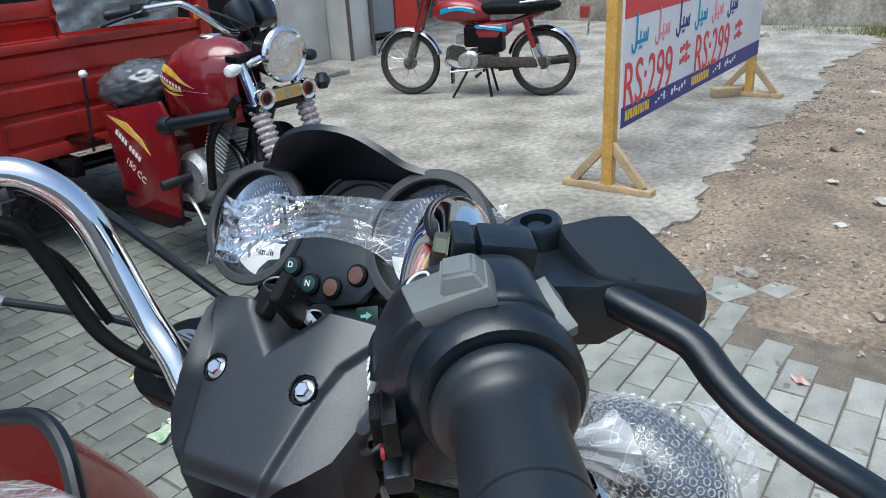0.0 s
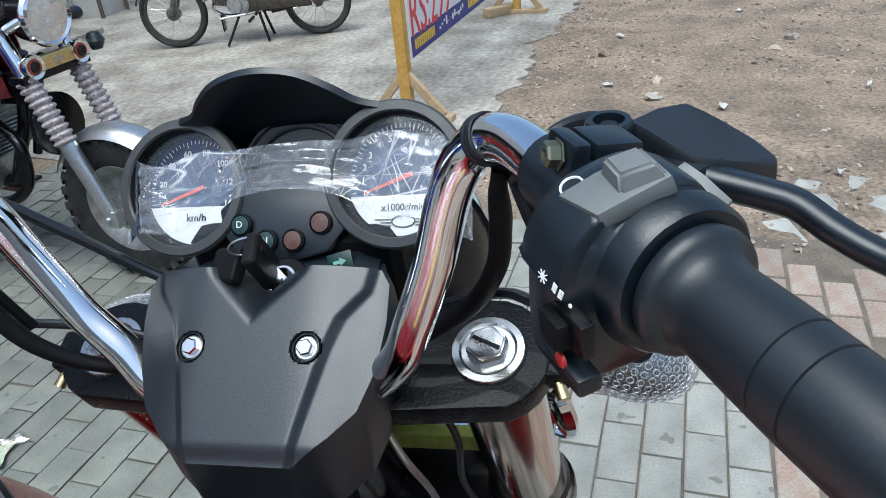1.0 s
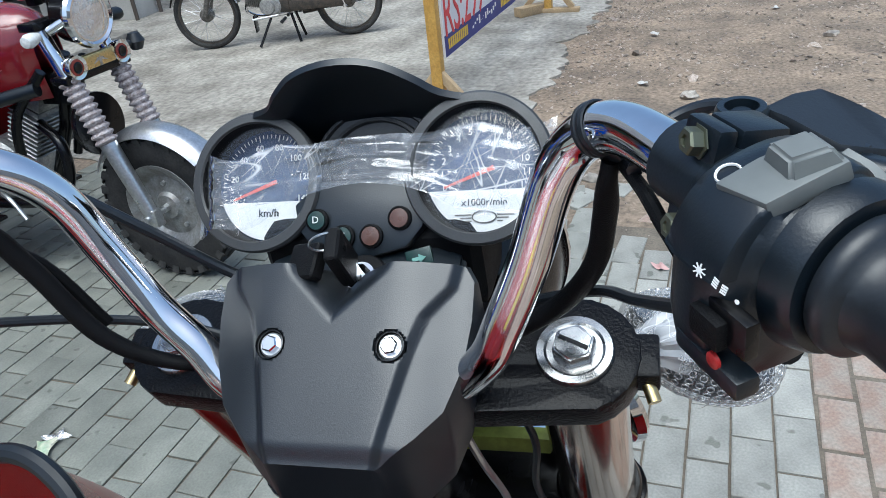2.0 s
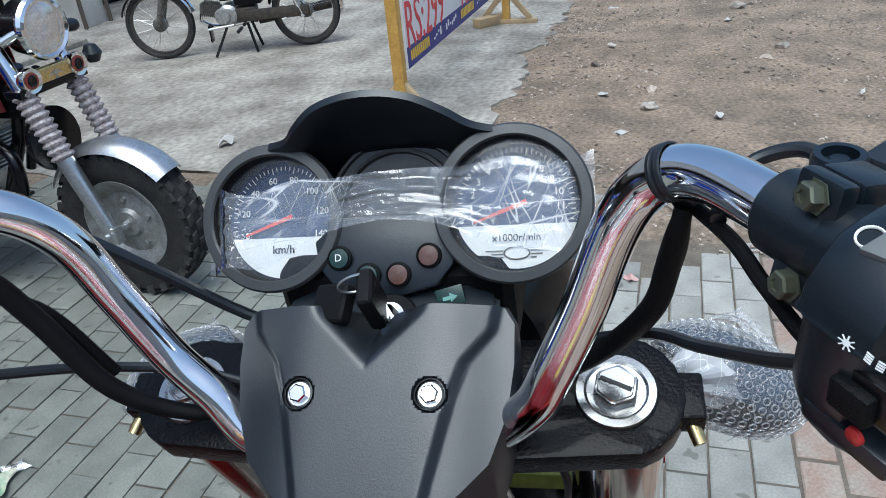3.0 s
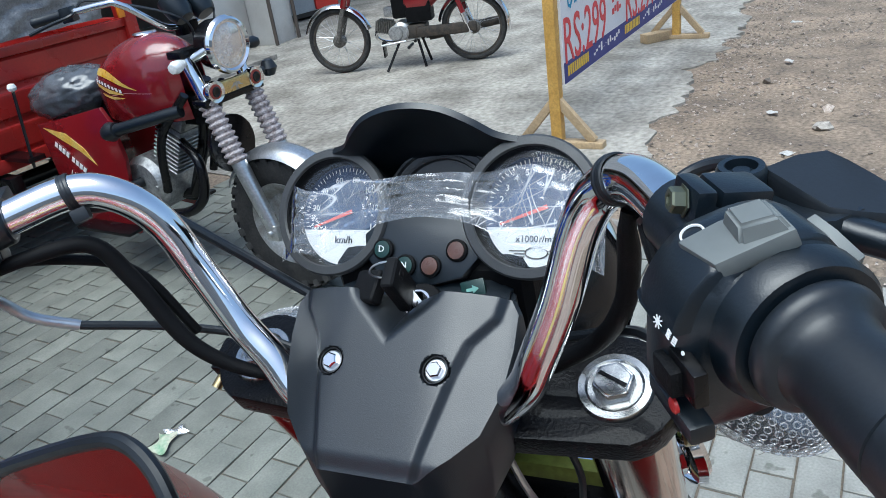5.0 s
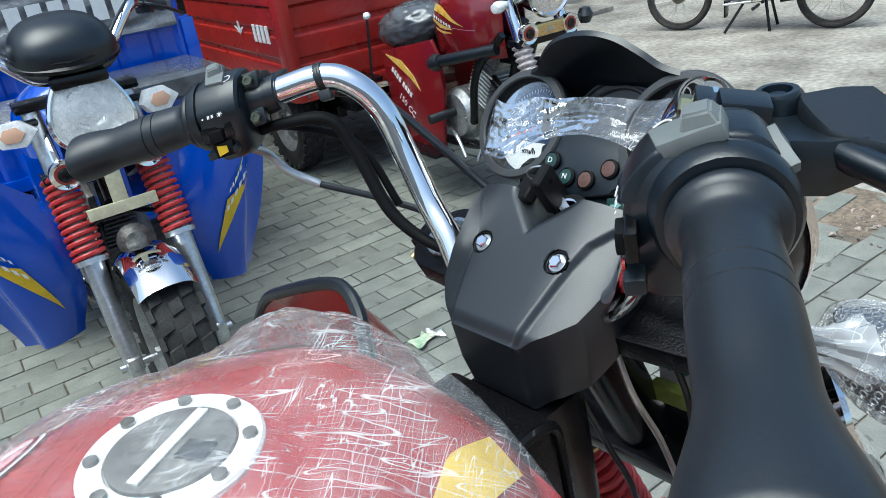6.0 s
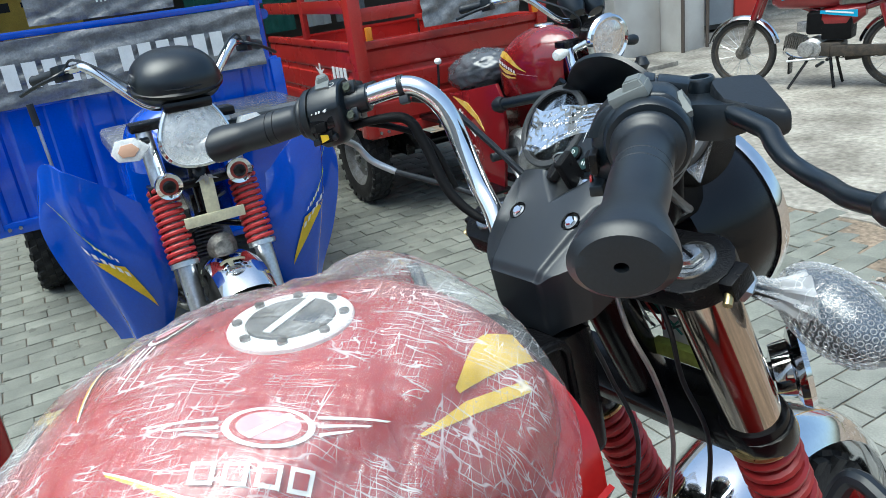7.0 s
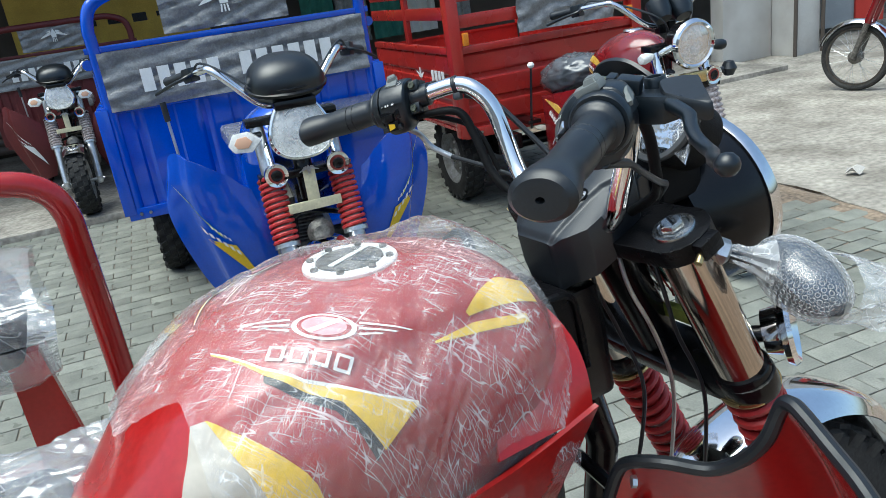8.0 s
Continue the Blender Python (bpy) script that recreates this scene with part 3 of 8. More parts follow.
# ---- shops ----
def build_shops():
    # raised verandah floor with its edge
    def slab(s0, s1, q0, q1, z, name, material, label, cat):
        ob = part(name, box(s0, -q1, -0.05, s1, -q0, z, 0.012), material)
        ob.matrix_basis = FLAT
        return tagged(ob, label, cat, kind="structure")
    slab(-9, 6.2, -10.0, -5.45, 0.05, "verandah_floor", CONCRETE, "grey concrete verandah floor in front of the shops", "floor")
    slab(6.2, 16, -10.5, -7.05, 0.04, "shop_floor", CONCRETE, "grey concrete shop threshold", "floor")
    # back wall and roof
    wall = part("wall_back", box(-9.4, 9.9, 0, 16, 10.15, 3.6), DARKWALL)
    wall.matrix_basis = FLAT
    tagged(wall, "dark brown rear wall of the shop verandah", "wall", kind="structure")
    roof = part("ceiling", box(-9.4, 6.5, 3.1, 16, 9.9, 3.28), PLASTER)
    roof.matrix_basis = FLAT
    tagged(roof, "plain plaster verandah ceiling", "ceiling", kind="structure")
    para = part("wall_parapet", box(-9.4, 6.3, 2.75, 16, 6.5, 4.4), PLASTER)
    para.matrix_basis = FLAT
    tagged(para, "off-white plastered parapet over the verandah", "wall", kind="structure")
    for s0, s1, n in ((-9.4, -9.1, "wall_side"), (16, 16.25, "wall_end")):
        w = part(n, box(s0, 6.5, 0, s1, 10.15, 3.1), PLASTER)
        w.matrix_basis = FLAT
        tagged(w, "plain plastered side wall", "wall", kind="structure")

    # roller shutters with real slats
    def shutter(s0, s1, q):
        root = empty("roller_shutter", FLAT @ pose((s0 + s1) / 2, -q, 0.1), "brown corrugated steel roller shutter, closed", "roller shutter", "roller shutters")
        w = s1 - s0
        for k in range(26):
            prof = [(-w / 2, 0, 0), (-w / 2, -0.016, 0.02), (-w / 2, -0.02, 0.05), (-w / 2, -0.012, 0.085), (-w / 2, 0.0, 0.098), (-w / 2, 0.02, 0.098), (-w / 2, 0.02, 0)]
            r1 = [(x + w, y, z) for x, y, z in prof]
            sl = part("slat", skin([prof, r1]), SHUTTER, root)
            sl.matrix_basis = pose(0, 0, 0.1 * k)
        for sx in (-1, 1):
            part("guide", box(sx * w / 2 - 0.04, -0.05, 0, sx * w / 2 + 0.04, 0.06, 2.7, 0.006), SHUTTER, root)
    shutter(-4.2, -1.55, -9.78)
    shutter(-7.2, -4.5, -9.78)
    # columns
    col = part("column", box(-0.19, -0.17, 0, 0.19, 0.17, 3.1, 0.012), PLASTER)
    col.matrix_basis = FLAT @ pose(7.05, 6.20, 0.0)
    tagged(col, "off-white plastered square column with scuffed base", "column", kind="structure")
    col2 = part("wall_pier", box(-0.35, -0.1, 0, 0.35, 0.1, 3.1, 0.012), PLASTER)
    col2.matrix_basis = FLAT @ pose(6.50, 6.45, 0.0)
    tagged(col2, "off-white plastered pier beside the shop opening", "wall", kind="structure")
    for ds, lab in ((-0.2, 0), (0.2, 1)):
        p = part("conduit", rod((0, 0, 0), (0, 0, 3.1), 0.022, 10), DARKWALL)
        p.matrix_basis = FLAT @ pose(7.05 + ds, 6.0, 0.0)
        tagged(p, "dark vertical pipe fixed to the column corner", "pipe", "column pipes")
    # drinks cooler
    c = empty("display_cooler", FLAT @ pose(8.7, 7.1, 0.04, 0, 0, -12), "tall display cooler with grey side and red front", "cooler")
    part("cabinet", box(-0.45, -0.36, 0.06, 0.36, 0.36, 1.95, 0.015), GREYCAB, c)
    part("front_panel", box(-0.04, -0.40, 0.07, 0.36, -0.363, 1.92, 0.01), COOLRED, c, "red printed front")
    part("plinth", box(-0.43, -0.33, 0, 0.33, 0.33, 0.058), BLACK, c)
    # mustard poster board hung on the back wall
    pb = empty("poster_board", FLAT @ pose(-0.1, 9.86, 1.05, 0, 0, 0), "mustard yellow shop board with faded dark writing", "sign")
    part("board", box(-1.15, -0.03, 0, 1.1, 0, 1.3, 0.005), MUSTARD, pb)
    rnd = random.Random(2)
    for k in range(14):
        x = -0.95 + (k % 7) * 0.29
        z = 0.35 if k < 7 else 0.82
        part("printed_bar", box(x, -0.034, z + rnd.uniform(-0.03, 0.03), x + rnd.uniform(0.12, 0.24), -0.0305, z + rnd.uniform(0.06, 0.11)), BLACKPAINT, pb)
    # goods hanging in the open shop
    for k, (s, q, col_) in enumerate(((2.3, -9.3, TEAL), (2.75, -9.3, CLOTH), (3.2, -9.25, TEAL), (3.7, -9.3, PLASTER), (4.2, -9.3, CLOTH))):
        ph = k * 1.7
        ob = part("hanging_cloth", sheet(14, 10, lambda u, v: ((u - 0.5) * 0.42, 0.03 * math.sin(u * 17 + ph) + 0.02 * math.sin(v * 3), v * 1.5), 0.004), col_, angle=60)
        ob.matrix_basis = FLAT @ pose(s, -q, 0.75)
        tagged(ob, "length of folded cloth hanging in the dark shop", "cloth", "hanging goods")
    rail = part("hanging_rail", tube([(1.9, 9.3, 2.26), (4.6, 9.3, 2.26)], 0.015, 8), STEEL)
    rail.matrix_basis = FLAT
    tagged(rail, "thin steel rail carrying the hanging cloth", "rail")
    for s in (1.9, 4.6):
        w = part("rail_bracket", box(s - 0.02, 9.28, 2.24, s + 0.02, 9.9, 2.28), STEEL)
        w.matrix_basis = FLAT
        tagged(w, "steel bracket fixed to the rear wall", "bracket", "rail brackets")
    # plain unseen wall, added behind the camera to cut low sky light
    yw = part("wall_unseen_south", box(-8, -7.2, -0.05, 14, -6.95, 3.2), PLASTER)
    tagged(yw, "plain plastered wall added out of view to block low sky light", "wall", kind="structure")
    # low far kerb wall and grass
    k = part("wall_far", box(10.9, 1.0, -0.05, 11.2, 7.0, 0.35, 0.02), CONCRETE)
    k.matrix_basis = FLAT
    tagged(k, "low grey concrete kerb wall at the end of the yard", "wall", kind="structure")


def build_grass():
    rnd = random.Random(4)
    bm = bmesh.new()
    for _ in range(5200):
        s = 10.2 + abs(rnd.gauss(0, 0.9))
        q = -1.4 + rnd.gauss(0, 0.9)
        if fbm(s * 1.5, q * 1.5, 2.0) < -0.15 and s < 10.6:
            continue
        z = dirt_height(s, q)
        h, a = rnd.uniform(0.03, 0.12), rnd.uniform(0, 6.28)
        d, w = Vector((math.cos(a), math.sin(a), 0)), rnd.uniform(0.003, 0.007)
        n = Vector((-d.y, d.x, 0)) * w
        p = Vector((s, -q, z - 0.01))
        tip = p + d * h * rnd.uniform(0.2, 0.8) + Vector((0, 0, h))
        bm.faces.new([bm.verts.new(c) for c in (p - n, p + n, tip)])
    ob = part("grass", bm, GRASS, angle=180)
    ob.matrix_basis = FLAT
    tagged(ob, "dry green and brown weeds on the dirt", "grass", kind="stuff")

# ---- the red tricycle with the chrome handlebar ----
BIKE = pose(0.0125, 0.6125, 0, 0, 0, -21.9)
RAKE = Vector((0, 0.36, -0.933))
# the front end stands slightly turned in the frame
STEER = pose(0.0531, 0.0601, -0.0007, 2.99, -2.738, -0.143)


def frame_of(origin, x, z):
    """A pose with local x near x and local z along z."""
    z = Vector(z).normalized()
    x = Vector(x)
    x = (x - z * x.dot(z)).normalized()
    y = z.cross(x)
    return Matrix(((x.x, y.x, z.x, origin[0]), (x.y, y.y, z.y, origin[1]), (x.z, y.z, z.z, origin[2]), (0, 0, 0, 1)))


def interp(table, x):
    for (x0, y0), (x1, y1) in zip(table, table[1:]):
        if x0 <= x <= x1:
            t = (x - x0) / (x1 - x0)
            return y0 + (y1 - y0) * t
    return table[0][1] if x < table[0][0] else table[-1][1]


def smooth_interp(table, x):
    xs = [a for a, _ in table]
    x = min(max(x, xs[0]), xs[-1])
    for i in range(len(table) - 1):
        if xs[i] <= x <= xs[i + 1]:
            t = (x - xs[i]) / (xs[i + 1] - xs[i])
            p0, p1, p2, p3 = (table[max(i - 1, 0)][1], table[i][1], table[i + 1][1], table[min(i + 2, len(table) - 1)][1])
            return 0.5 * (2 * p1 + (p2 - p0) * t + (2 * p0 - 5 * p1 + 4 * p2 - p3) * t * t + (3 * p1 - p0 - 3 * p2 + p3) * t ** 3)


def grip_bm(length=0.128):
    """Moulded grip: inner flange, two grooves, a waist, and a wide flattened bell at the outer end."""
    prof = [(0.0, 0.0), (0.0260, 0.0), (0.0282, 0.0012), (0.0290, 0.0035), (0.0284, 0.0062), (0.0262, 0.0080), (0.0226, 0.0098), (0.0216, 0.0125)]
    n = 34
    for k in range(n + 1):
        t = k / n
        h = 0.015 + t * (length - 0.021)
        r = 0.0208 + 0.0016 * math.sin(math.pi * min(1, t * 1.5)) + 0.0088 * smoothstep(0.58, 0.99, t)
        if k in (8, 11):
            prof += [(r, h - 0.0007), (r - 0.0009, h - 0.0003), (r - 0.0009, h + 0.0003), (r, h + 0.0007)]
        else:
            prof.append((r, h))
    prof += [(0.0262, length - 0.003), (0.0236, length - 0.0005), (0.0180, length), (0.0040, length - 0.0006), (0.0038, length - 0.030), (0, length - 0.030)]
    bm = lathe(prof, 48)
    for v in bm.verts:
        e = smoothstep(0.55, 1.0, v.co.z / length)
        v.co.x *= 1 - 0.13 * e
        v.co.y *= 1 + 0.13 * e
        if v.co.x > 0:
            v.co.x *= 1 - 0.10 * e
    return bm


def build_switch(trike, name, C, d, side, extra=0.0):
    """Switch housing, grip and their controls. C: bar centre at the strap, d: outward along the bar."""
    d = Vector(d).normalized()
    back = Vector((-abs(d.y) if side > 0 else abs(d.y), -abs(d.x), 0)).normalized()  # towards the rider
    up = Vector((0, 0, 1))
    M = Matrix(((d.x, back.x, up.x, C[0]), (d.y, back.y, up.y, C[1]), (d.z, back.z, up.z, C[2]), (0, 0, 0, 1)))
    M0 = M
    M = M @ pose(-0.016 + extra, 0, 0)
    # housing outline in back, up; rounded corners, turning into a round flange at the grip
    out = [(-0.024, 0.016), (-0.015, 0.0300), (0.000, 0.0330), (0.023, 0.0290), (0.033, 0.0190), (0.0395, 0.0070), (0.0390, -0.012), (0.0360, -0.026), (0.0270, -0.0415), (0.008, -0.0455), (-0.012, -0.040), (-0.022, -0.026), (-0.027, -0.008)]
    if side > 0:
        out = [(y, z * 0.87 if z > 0 else z) for y, z in out]
        out[6:10] = [(0.0415, -0.012), (0.0425, -0.028), (0.0350, -0.0475), (0.010, -0.0490)]
    for _ in range(2):
        out = [q for (a0, b0), (a1, b1) in zip(out, out[1:] + out[:1]) for q in ((a0 * 0.80 + a1 * 0.20, b0 * 0.80 + b1 * 0.20), (a0 * 0.20 + a1 * 0.80, b0 * 0.20 + b1 * 0.80))]
    cy, cz = 0.004, -0.003
    rings = []
    reach, ring_r = (0.0115, 0.0290) if side > 0 else (0.0, 0.0325)
    for a, k, q in ((0.088, 0.74, 0), (0.091, 0.90, 0), (0.097, 0.98, 0), (0.108, 1.0, 0), (0.122, 1.0, 0.05), (0.1300, 0.985, 0.35), (0.1320, 0.90, 0.6), (0.1345, 0.90, 0.8), (0.1350, 1.0, 0.9), (0.1430, 0.99, 1.0), (0.1455, 0.93, 1.0), (0.1456, 0.70, 1.0)):
        ring = []
        a -= reach * smoothstep(0.100, 0.132, a)
        for y, z in out:
            r = math.hypot(y - cy, z - cz)
            e = 1 + (ring_r / r - 1) * q
            ring.append((a, cy * (1 - q) + (y - cy) * e * k + cy * 0.0, cz * (1 - q) + (z - cz) * e * k))
        rings.append(ring)
    h = part(name, skin(rings), BLACK, trike, "satin black plastic switch housing", 40, M)
    # upper half shell, overlapping the lower one along a seam
    cap = [(y * 1.03 + 0.0002, max(z * 1.03 + 0.0006, 0.0035)) for y, z in out if z > -0.012]
    rings = [[(a - reach * smoothstep(0.100, 0.132, a), cy + (y - cy) * k, 0.0035 + (z - 0.0035) * k) for y, z in cap] for a, k in ((0.0885, 0.86), (0.0905, 0.94), (0.097, 0.99), (0.108, 1.0), (0.124, 1.0), (0.1290, 0.985), (0.1305, 0.93))]
    part("upper_shell", skin(rings), BLACK, h, "satin dark grey upper shell of the switch", 40, M)
    part("collar", lathe([(0.0, 0.0), (0.0165, 0.0), (0.0175, 0.004), (0.0175, 0.030), (0, 0.030)], 28, M @ pose(0.070, 0, 0, 0, 90, 0)), BLACK, h)
    # split clamp round the bar, its two bolts facing the rider
    K = M0 @ pose(0.066, 0, 0, 14, 0, 0)
    ring_o = [(0.0170 * math.cos(a), 0.0170 * math.sin(a)) for a in np.linspace(0, 2 * math.pi, 28, endpoint=False)]
    half = lambda x0, x1: skin([[(a, y * k, z * k) for y, z in ring_o] for a, k in ((x0, 0.92), (x0 + 0.0015, 1), (x1 - 0.0015, 1), (x1, 0.92))])
    ear = 0.0130 if side > 0 else 0.0165
    part("bar_clamp", half(-0.0225, 0.0105), BLACK, h, "black split clamp round the bar", 30, K)
    for z0, z1 in ((0.0085, 0.0245), (-0.0245, -0.0085)):
        part("clamp_lug", box(-0.0095, 0.004, z0, 0.0095, ear, z1, 0.0025), BLACK, h, m=K)
        part("clamp_lug", box(-0.0095, -0.020, z0, 0.0095, 0.0025, z1, 0.0025), BLACK, h, m=K)
    hexb = lambda: [(0, 0), (0.0078, 0), (0.0078, 0.0008), (0.0062, 0.001), (0.0062, 0.006), (0.0054, 0.0072), (0.0030, 0.0072), (0.0028, 0.0060), (0, 0.0060)]
    for z in (0.0170, -0.0170):
        part("clamp_bolt", lathe(hexb(), 6, K @ pose(0, ear - 0.0002, z, -90, 0, 10) @ Matrix.Scale(0.84, 4)), ZINC, h, "greenish zinc clamp bolt", 20)
    # grey rocker on the sloping upper face
    T = M @ frame_of((0.1095, 0.0165, 0.0345 if side < 0 else 0.0303), (1, 0, 0), (0, 0.36, 0.933)) @ Matrix.Scale(1.05, 4)
    rk = plate([(-0.0095, 0.012), (0.009, 0.0085), (0.0150, -0.017), (-0.001, -0.0185), (-0.007, -0.003)], 0.0075, 0.0014)
    part("rocker_button", rk, GREY, h, "pale grey rocker button", m=T)
    ridge = skin([[(-0.0060, -0.003, -0.001), (0.0085, -0.001, -0.001), (0.0145, -0.0165, -0.001), (-0.0008, -0.018, -0.001)], [(-0.0040, -0.0055, 0.0055), (0.0070, -0.004, 0.0055), (0.0118, -0.0150, 0.0048), (0.0005, -0.0162, 0.0048)]])
    bmesh.ops.bevel(ridge, geom=ridge.edges[:], offset=0.0011, segments=3, affect="EDGES")
    part("rocker_ridge", ridge, GREY, h, "raised grey thumb ridge", 50, T)
    part("side_button", skin([[(0.104, -0.020, 0.022), (0.118, -0.022, 0.020), (0.130, -0.030, 0.010), (0.128, -0.031, 0.004), (0.106, -0.027, 0.012)], [(0.105, -0.026, 0.025), (0.118, -0.028, 0.023), (0.129, -0.036, 0.012), (0.127, -0.036, 0.006), (0.107, -0.033, 0.014)]]), GREY, h, "pale grey push button", m=M @ pose(0.113, -0.022, 0.017) @ Matrix.Scale(0.70, 4) @ pose(-0.117, 0.027, -0.014))
    # sliders on the rider's face
    F = M @ frame_of((0.115, 0.0385 if side > 0 else 0.0375, -0.004), (1, 0, 0), (0, 1, 0))
    part("slider_slot", box(-0.016, -0.012, -0.004, 0.016, 0.002, 0.0015, 0.001), BLACKPAINT, h, m=F @ pose(0, 0.012, 0))
    part("slider", box(-0.006, -0.010, 0, 0.008, 0.001, 0.006, 0.0015), BLACK2, h, m=F @ pose(0, 0.014, 0))
    part("lower_lip", box(-0.016, 0.026, -0.006, 0.016, 0.034, 0.004, 0.002), BLACK, h, m=F @ pose(0, -0.004, 0))
    if side > 0:
        part("stop_button", lathe([(0, 0), (0.0032, 0), (0.0030, 0.0012), (0.0025, 0.0016), (0, 0.0018)], 20, F @ pose(0.004, 0.0215, 0.0028)), LAMPRED, h, "small red push button")
    else:
        part("horn_button", box(-0.012, 0.016, 0, 0.008, 0.030, 0.004, 0.0015), BLACK2, h, m=F)
        part("horn_mark", plate([(-0.006, 0.020), (0.004, 0.018), (0.004, 0.028), (-0.006, 0.026)], 0.0005), YELLOW, h, "yellow horn mark", m=F @ pose(0, 0, 0.0046))
    # white marks
    F2 = M @ frame_of((0.121 if side > 0 else 0.116, 0.0382, 0.0075), (1, 0, 0), (0, 0.90, 0.43)) @ pose(0, 0, 0.0026 if side > 0 else 0.0012)
    for k, dx in enumerate((-0.012, 0.0, 0.010)):
        bm = bmesh.new()
        if k == 0:
            for i in range(8):
                a = i * math.pi / 4
                add(bm, box(0.0012, -0.0003, 0, 0.0036, 0.0003, 0.0003), pose(dx, 0.004, 0, 0, 0, i * 45))
            add(bm, lathe([(0, 0), (0.0016, 0), (0.0016, 0.0003), (0, 0.0003)], 12, pose(dx, 0.004, 0)))
        elif k == 1:
            for i in range(4):
                add(bm, box(-0.004, -0.0004, 0, -0.001, 0.0004, 0.0003), pose(dx, 0.0022 + i * 0.0012, 0, 0, 0, 8))
                add(bm, box(0.001, -0.0004, 0, 0.004, 0.0004, 0.0003), pose(dx, 0.0022 + i * 0.0012, 0, 0, 0, -8))
        else:
            add(bm, lathe([(0, 0), (0.0011, 0), (0.0011, 0.0003), (0, 0.0003)], 12, pose(dx, 0.004, 0)))
        part("white_mark", bm, WHITE, h, m=F2 @ pose(0, 0.0012, 0) @ Matrix.Diagonal((0.80, 0.62, 1, 1)))
    ring = tube([(0.0042 * math.cos(a), 0.0042 * math.sin(a), 0) for a in np.linspace(0.6, 5.2, 14)], 0.0005, 5)
    part("white_mark", ring, WHITE, h, m=M @ frame_of((0.0985, 0.0215, 0.0300 if side < 0 else 0.0262), (1, 0, 0), (0, 0.36, 0.933)))
    g = part("grip", grip_bm(0.1555 if side > 0 else 0.1425), RUBBER, trike, "ribbed black rubber handlebar grip", 40, M @ pose(0.146 - reach, 0, 0, 0, 90, 0) @ Matrix.Diagonal((0.83, 0.83, 1, 1) if side > 0 else (0.93, 0.93, 1, 1)))
    return M0, h


def build_bars(trike):
    R = smooth_path([(0.0, 0.004, 1.030), (0.0415, 0.0056, 1.033), (0.0753, 0.0055, 1.0463), (0.100, 0.002, 1.071), (0.1136, 0.0015, 1.0978), (0.1324, 0.003, 1.140), (0.1508, 0.002, 1.1904), (0.1672, -0.0015, 1.2143), (0.1871, -0.0177, 1.2248), (0.2173, -0.0648, 1.2243), (0.2806, -0.1579, 1.2129), (0.3171, -0.2112, 1.2061)], 8)
    Lp = smooth_path([(0.0, 0.004, 1.030), (-0.0501, 0.0067, 1.0276), (-0.0858, 0.0060, 1.0393), (-0.1088, 0.0135, 1.0680), (-0.1330, 0.0183, 1.097), (-0.1540, 0.0200, 1.1420), (-0.1680, 0.0160, 1.1851), (-0.1845, 0.0028, 1.2133), (-0.207, -0.0149, 1.2245), (-0.2441, -0.0495, 1.2185), (-0.3067, -0.1062, 1.2067), (-0.3921, -0.1844, 1.1902)], 8)
    bm = tube(R, 0.0125, 24)
    add(bm, tube(Lp, 0.0125, 24))
    bar = part("handlebar", bm, CHROME, trike, "bright chrome high-rise handlebar")
    for C, d in (((0.174, -0.0053, 1.2203), (0.0047, -0.0032, 0.0028)), ((-0.207, -0.0149, 1.2245), (-0.10, -0.092, -0.015))):
        M = along(C, Vector(C) + Vector(d))
        part("strap", hoop([(0.0125, -0.0038), (0.0135, -0.0034), (0.0138, -0.0014), (0.0134, -0.0007), (0.0134, 0.0007), (0.0138, 0.0014), (0.0135, 0.0034), (0.0125, 0.0038)], 28, M), RUBBER, bar, "black ribbed cable strap")
        part("strap_lock", box(-0.006, -0.022, -0.006, 0.006, -0.012, 0.006, 0.002), RUBBER, bar, m=M @ pose(0, 0, 0, 0, 0, 20))
    MS, hr = build_switch(trike, "right_switch", (0.1853, -0.0179, 1.2308), (0.1689, -0.2479, -0.0318), 1, 0.015)
    MR = Matrix(((0.5297, -0.8478, 0, 0.1962), (-0.8474, -0.5303, 0, -0.0111), (-0.0442, 0, 1, 1.2163), (0, 0, 0, 1)))
    ML, hl = build_switch(trike, "left_switch", (-0.207, -0.0149, 1.2245), (-0.730, -0.669, -0.138), -1, 0.0)
    # front brake master cylinder and lever; local x along the bar, y to the rider
    MC = MR @ pose(0.012, 0.021, 0.010)
    mc = part("master_cylinder", skin([[(a0, y, z), (a1, y, z), (a1 + 0.003, y, z - 0.010), (a1, y, zb), (a0, y, zb), (a0 - 0.003, y, z - 0.010)] for y, z, a0, a1, zb in ((-0.018, 0.006, 0.040, 0.064, -0.016), (-0.026, 0.006, 0.022, 0.066, -0.018), (-0.044, 0.005, 0.016, 0.068, -0.021), (-0.056, 0.004, 0.018, 0.070, -0.021), (-0.072, 0.002, 0.024, 0.064, -0.018))]), BLACK, trike, "black brake master cylinder", 30, MC)
    part("reservoir_cap", lathe([(0, -0.008), (0.0105, -0.008), (0.0105, 0.007), (0.0095, 0.009), (0.0068, 0.009), (0.0064, 0.005), (0.0040, 0.005), (0.0036, 0.007), (0, 0.007)], 28, MC @ pose(0.029, -0.040, 0.006)), BLACK, mc, "round black ribbed cap")
    hood = [(0.030, -0.048, 0.0110), (0.026, -0.066, 0.0110), (0.027, -0.080, 0.0100), (0.036, -0.084, 0.0080), (0.047, -0.088, 0.0050), (0.058, -0.094, 0.0), (0.0655, -0.0985, -0.0055), (0.0685, -0.095, -0.006), (0.0665, -0.081, -0.003), (0.068, -0.067, 0.0024), (0.064, -0.057, 0.005), (0.0546, -0.0515, 0.009), (0.044, -0.048, 0.0118)]
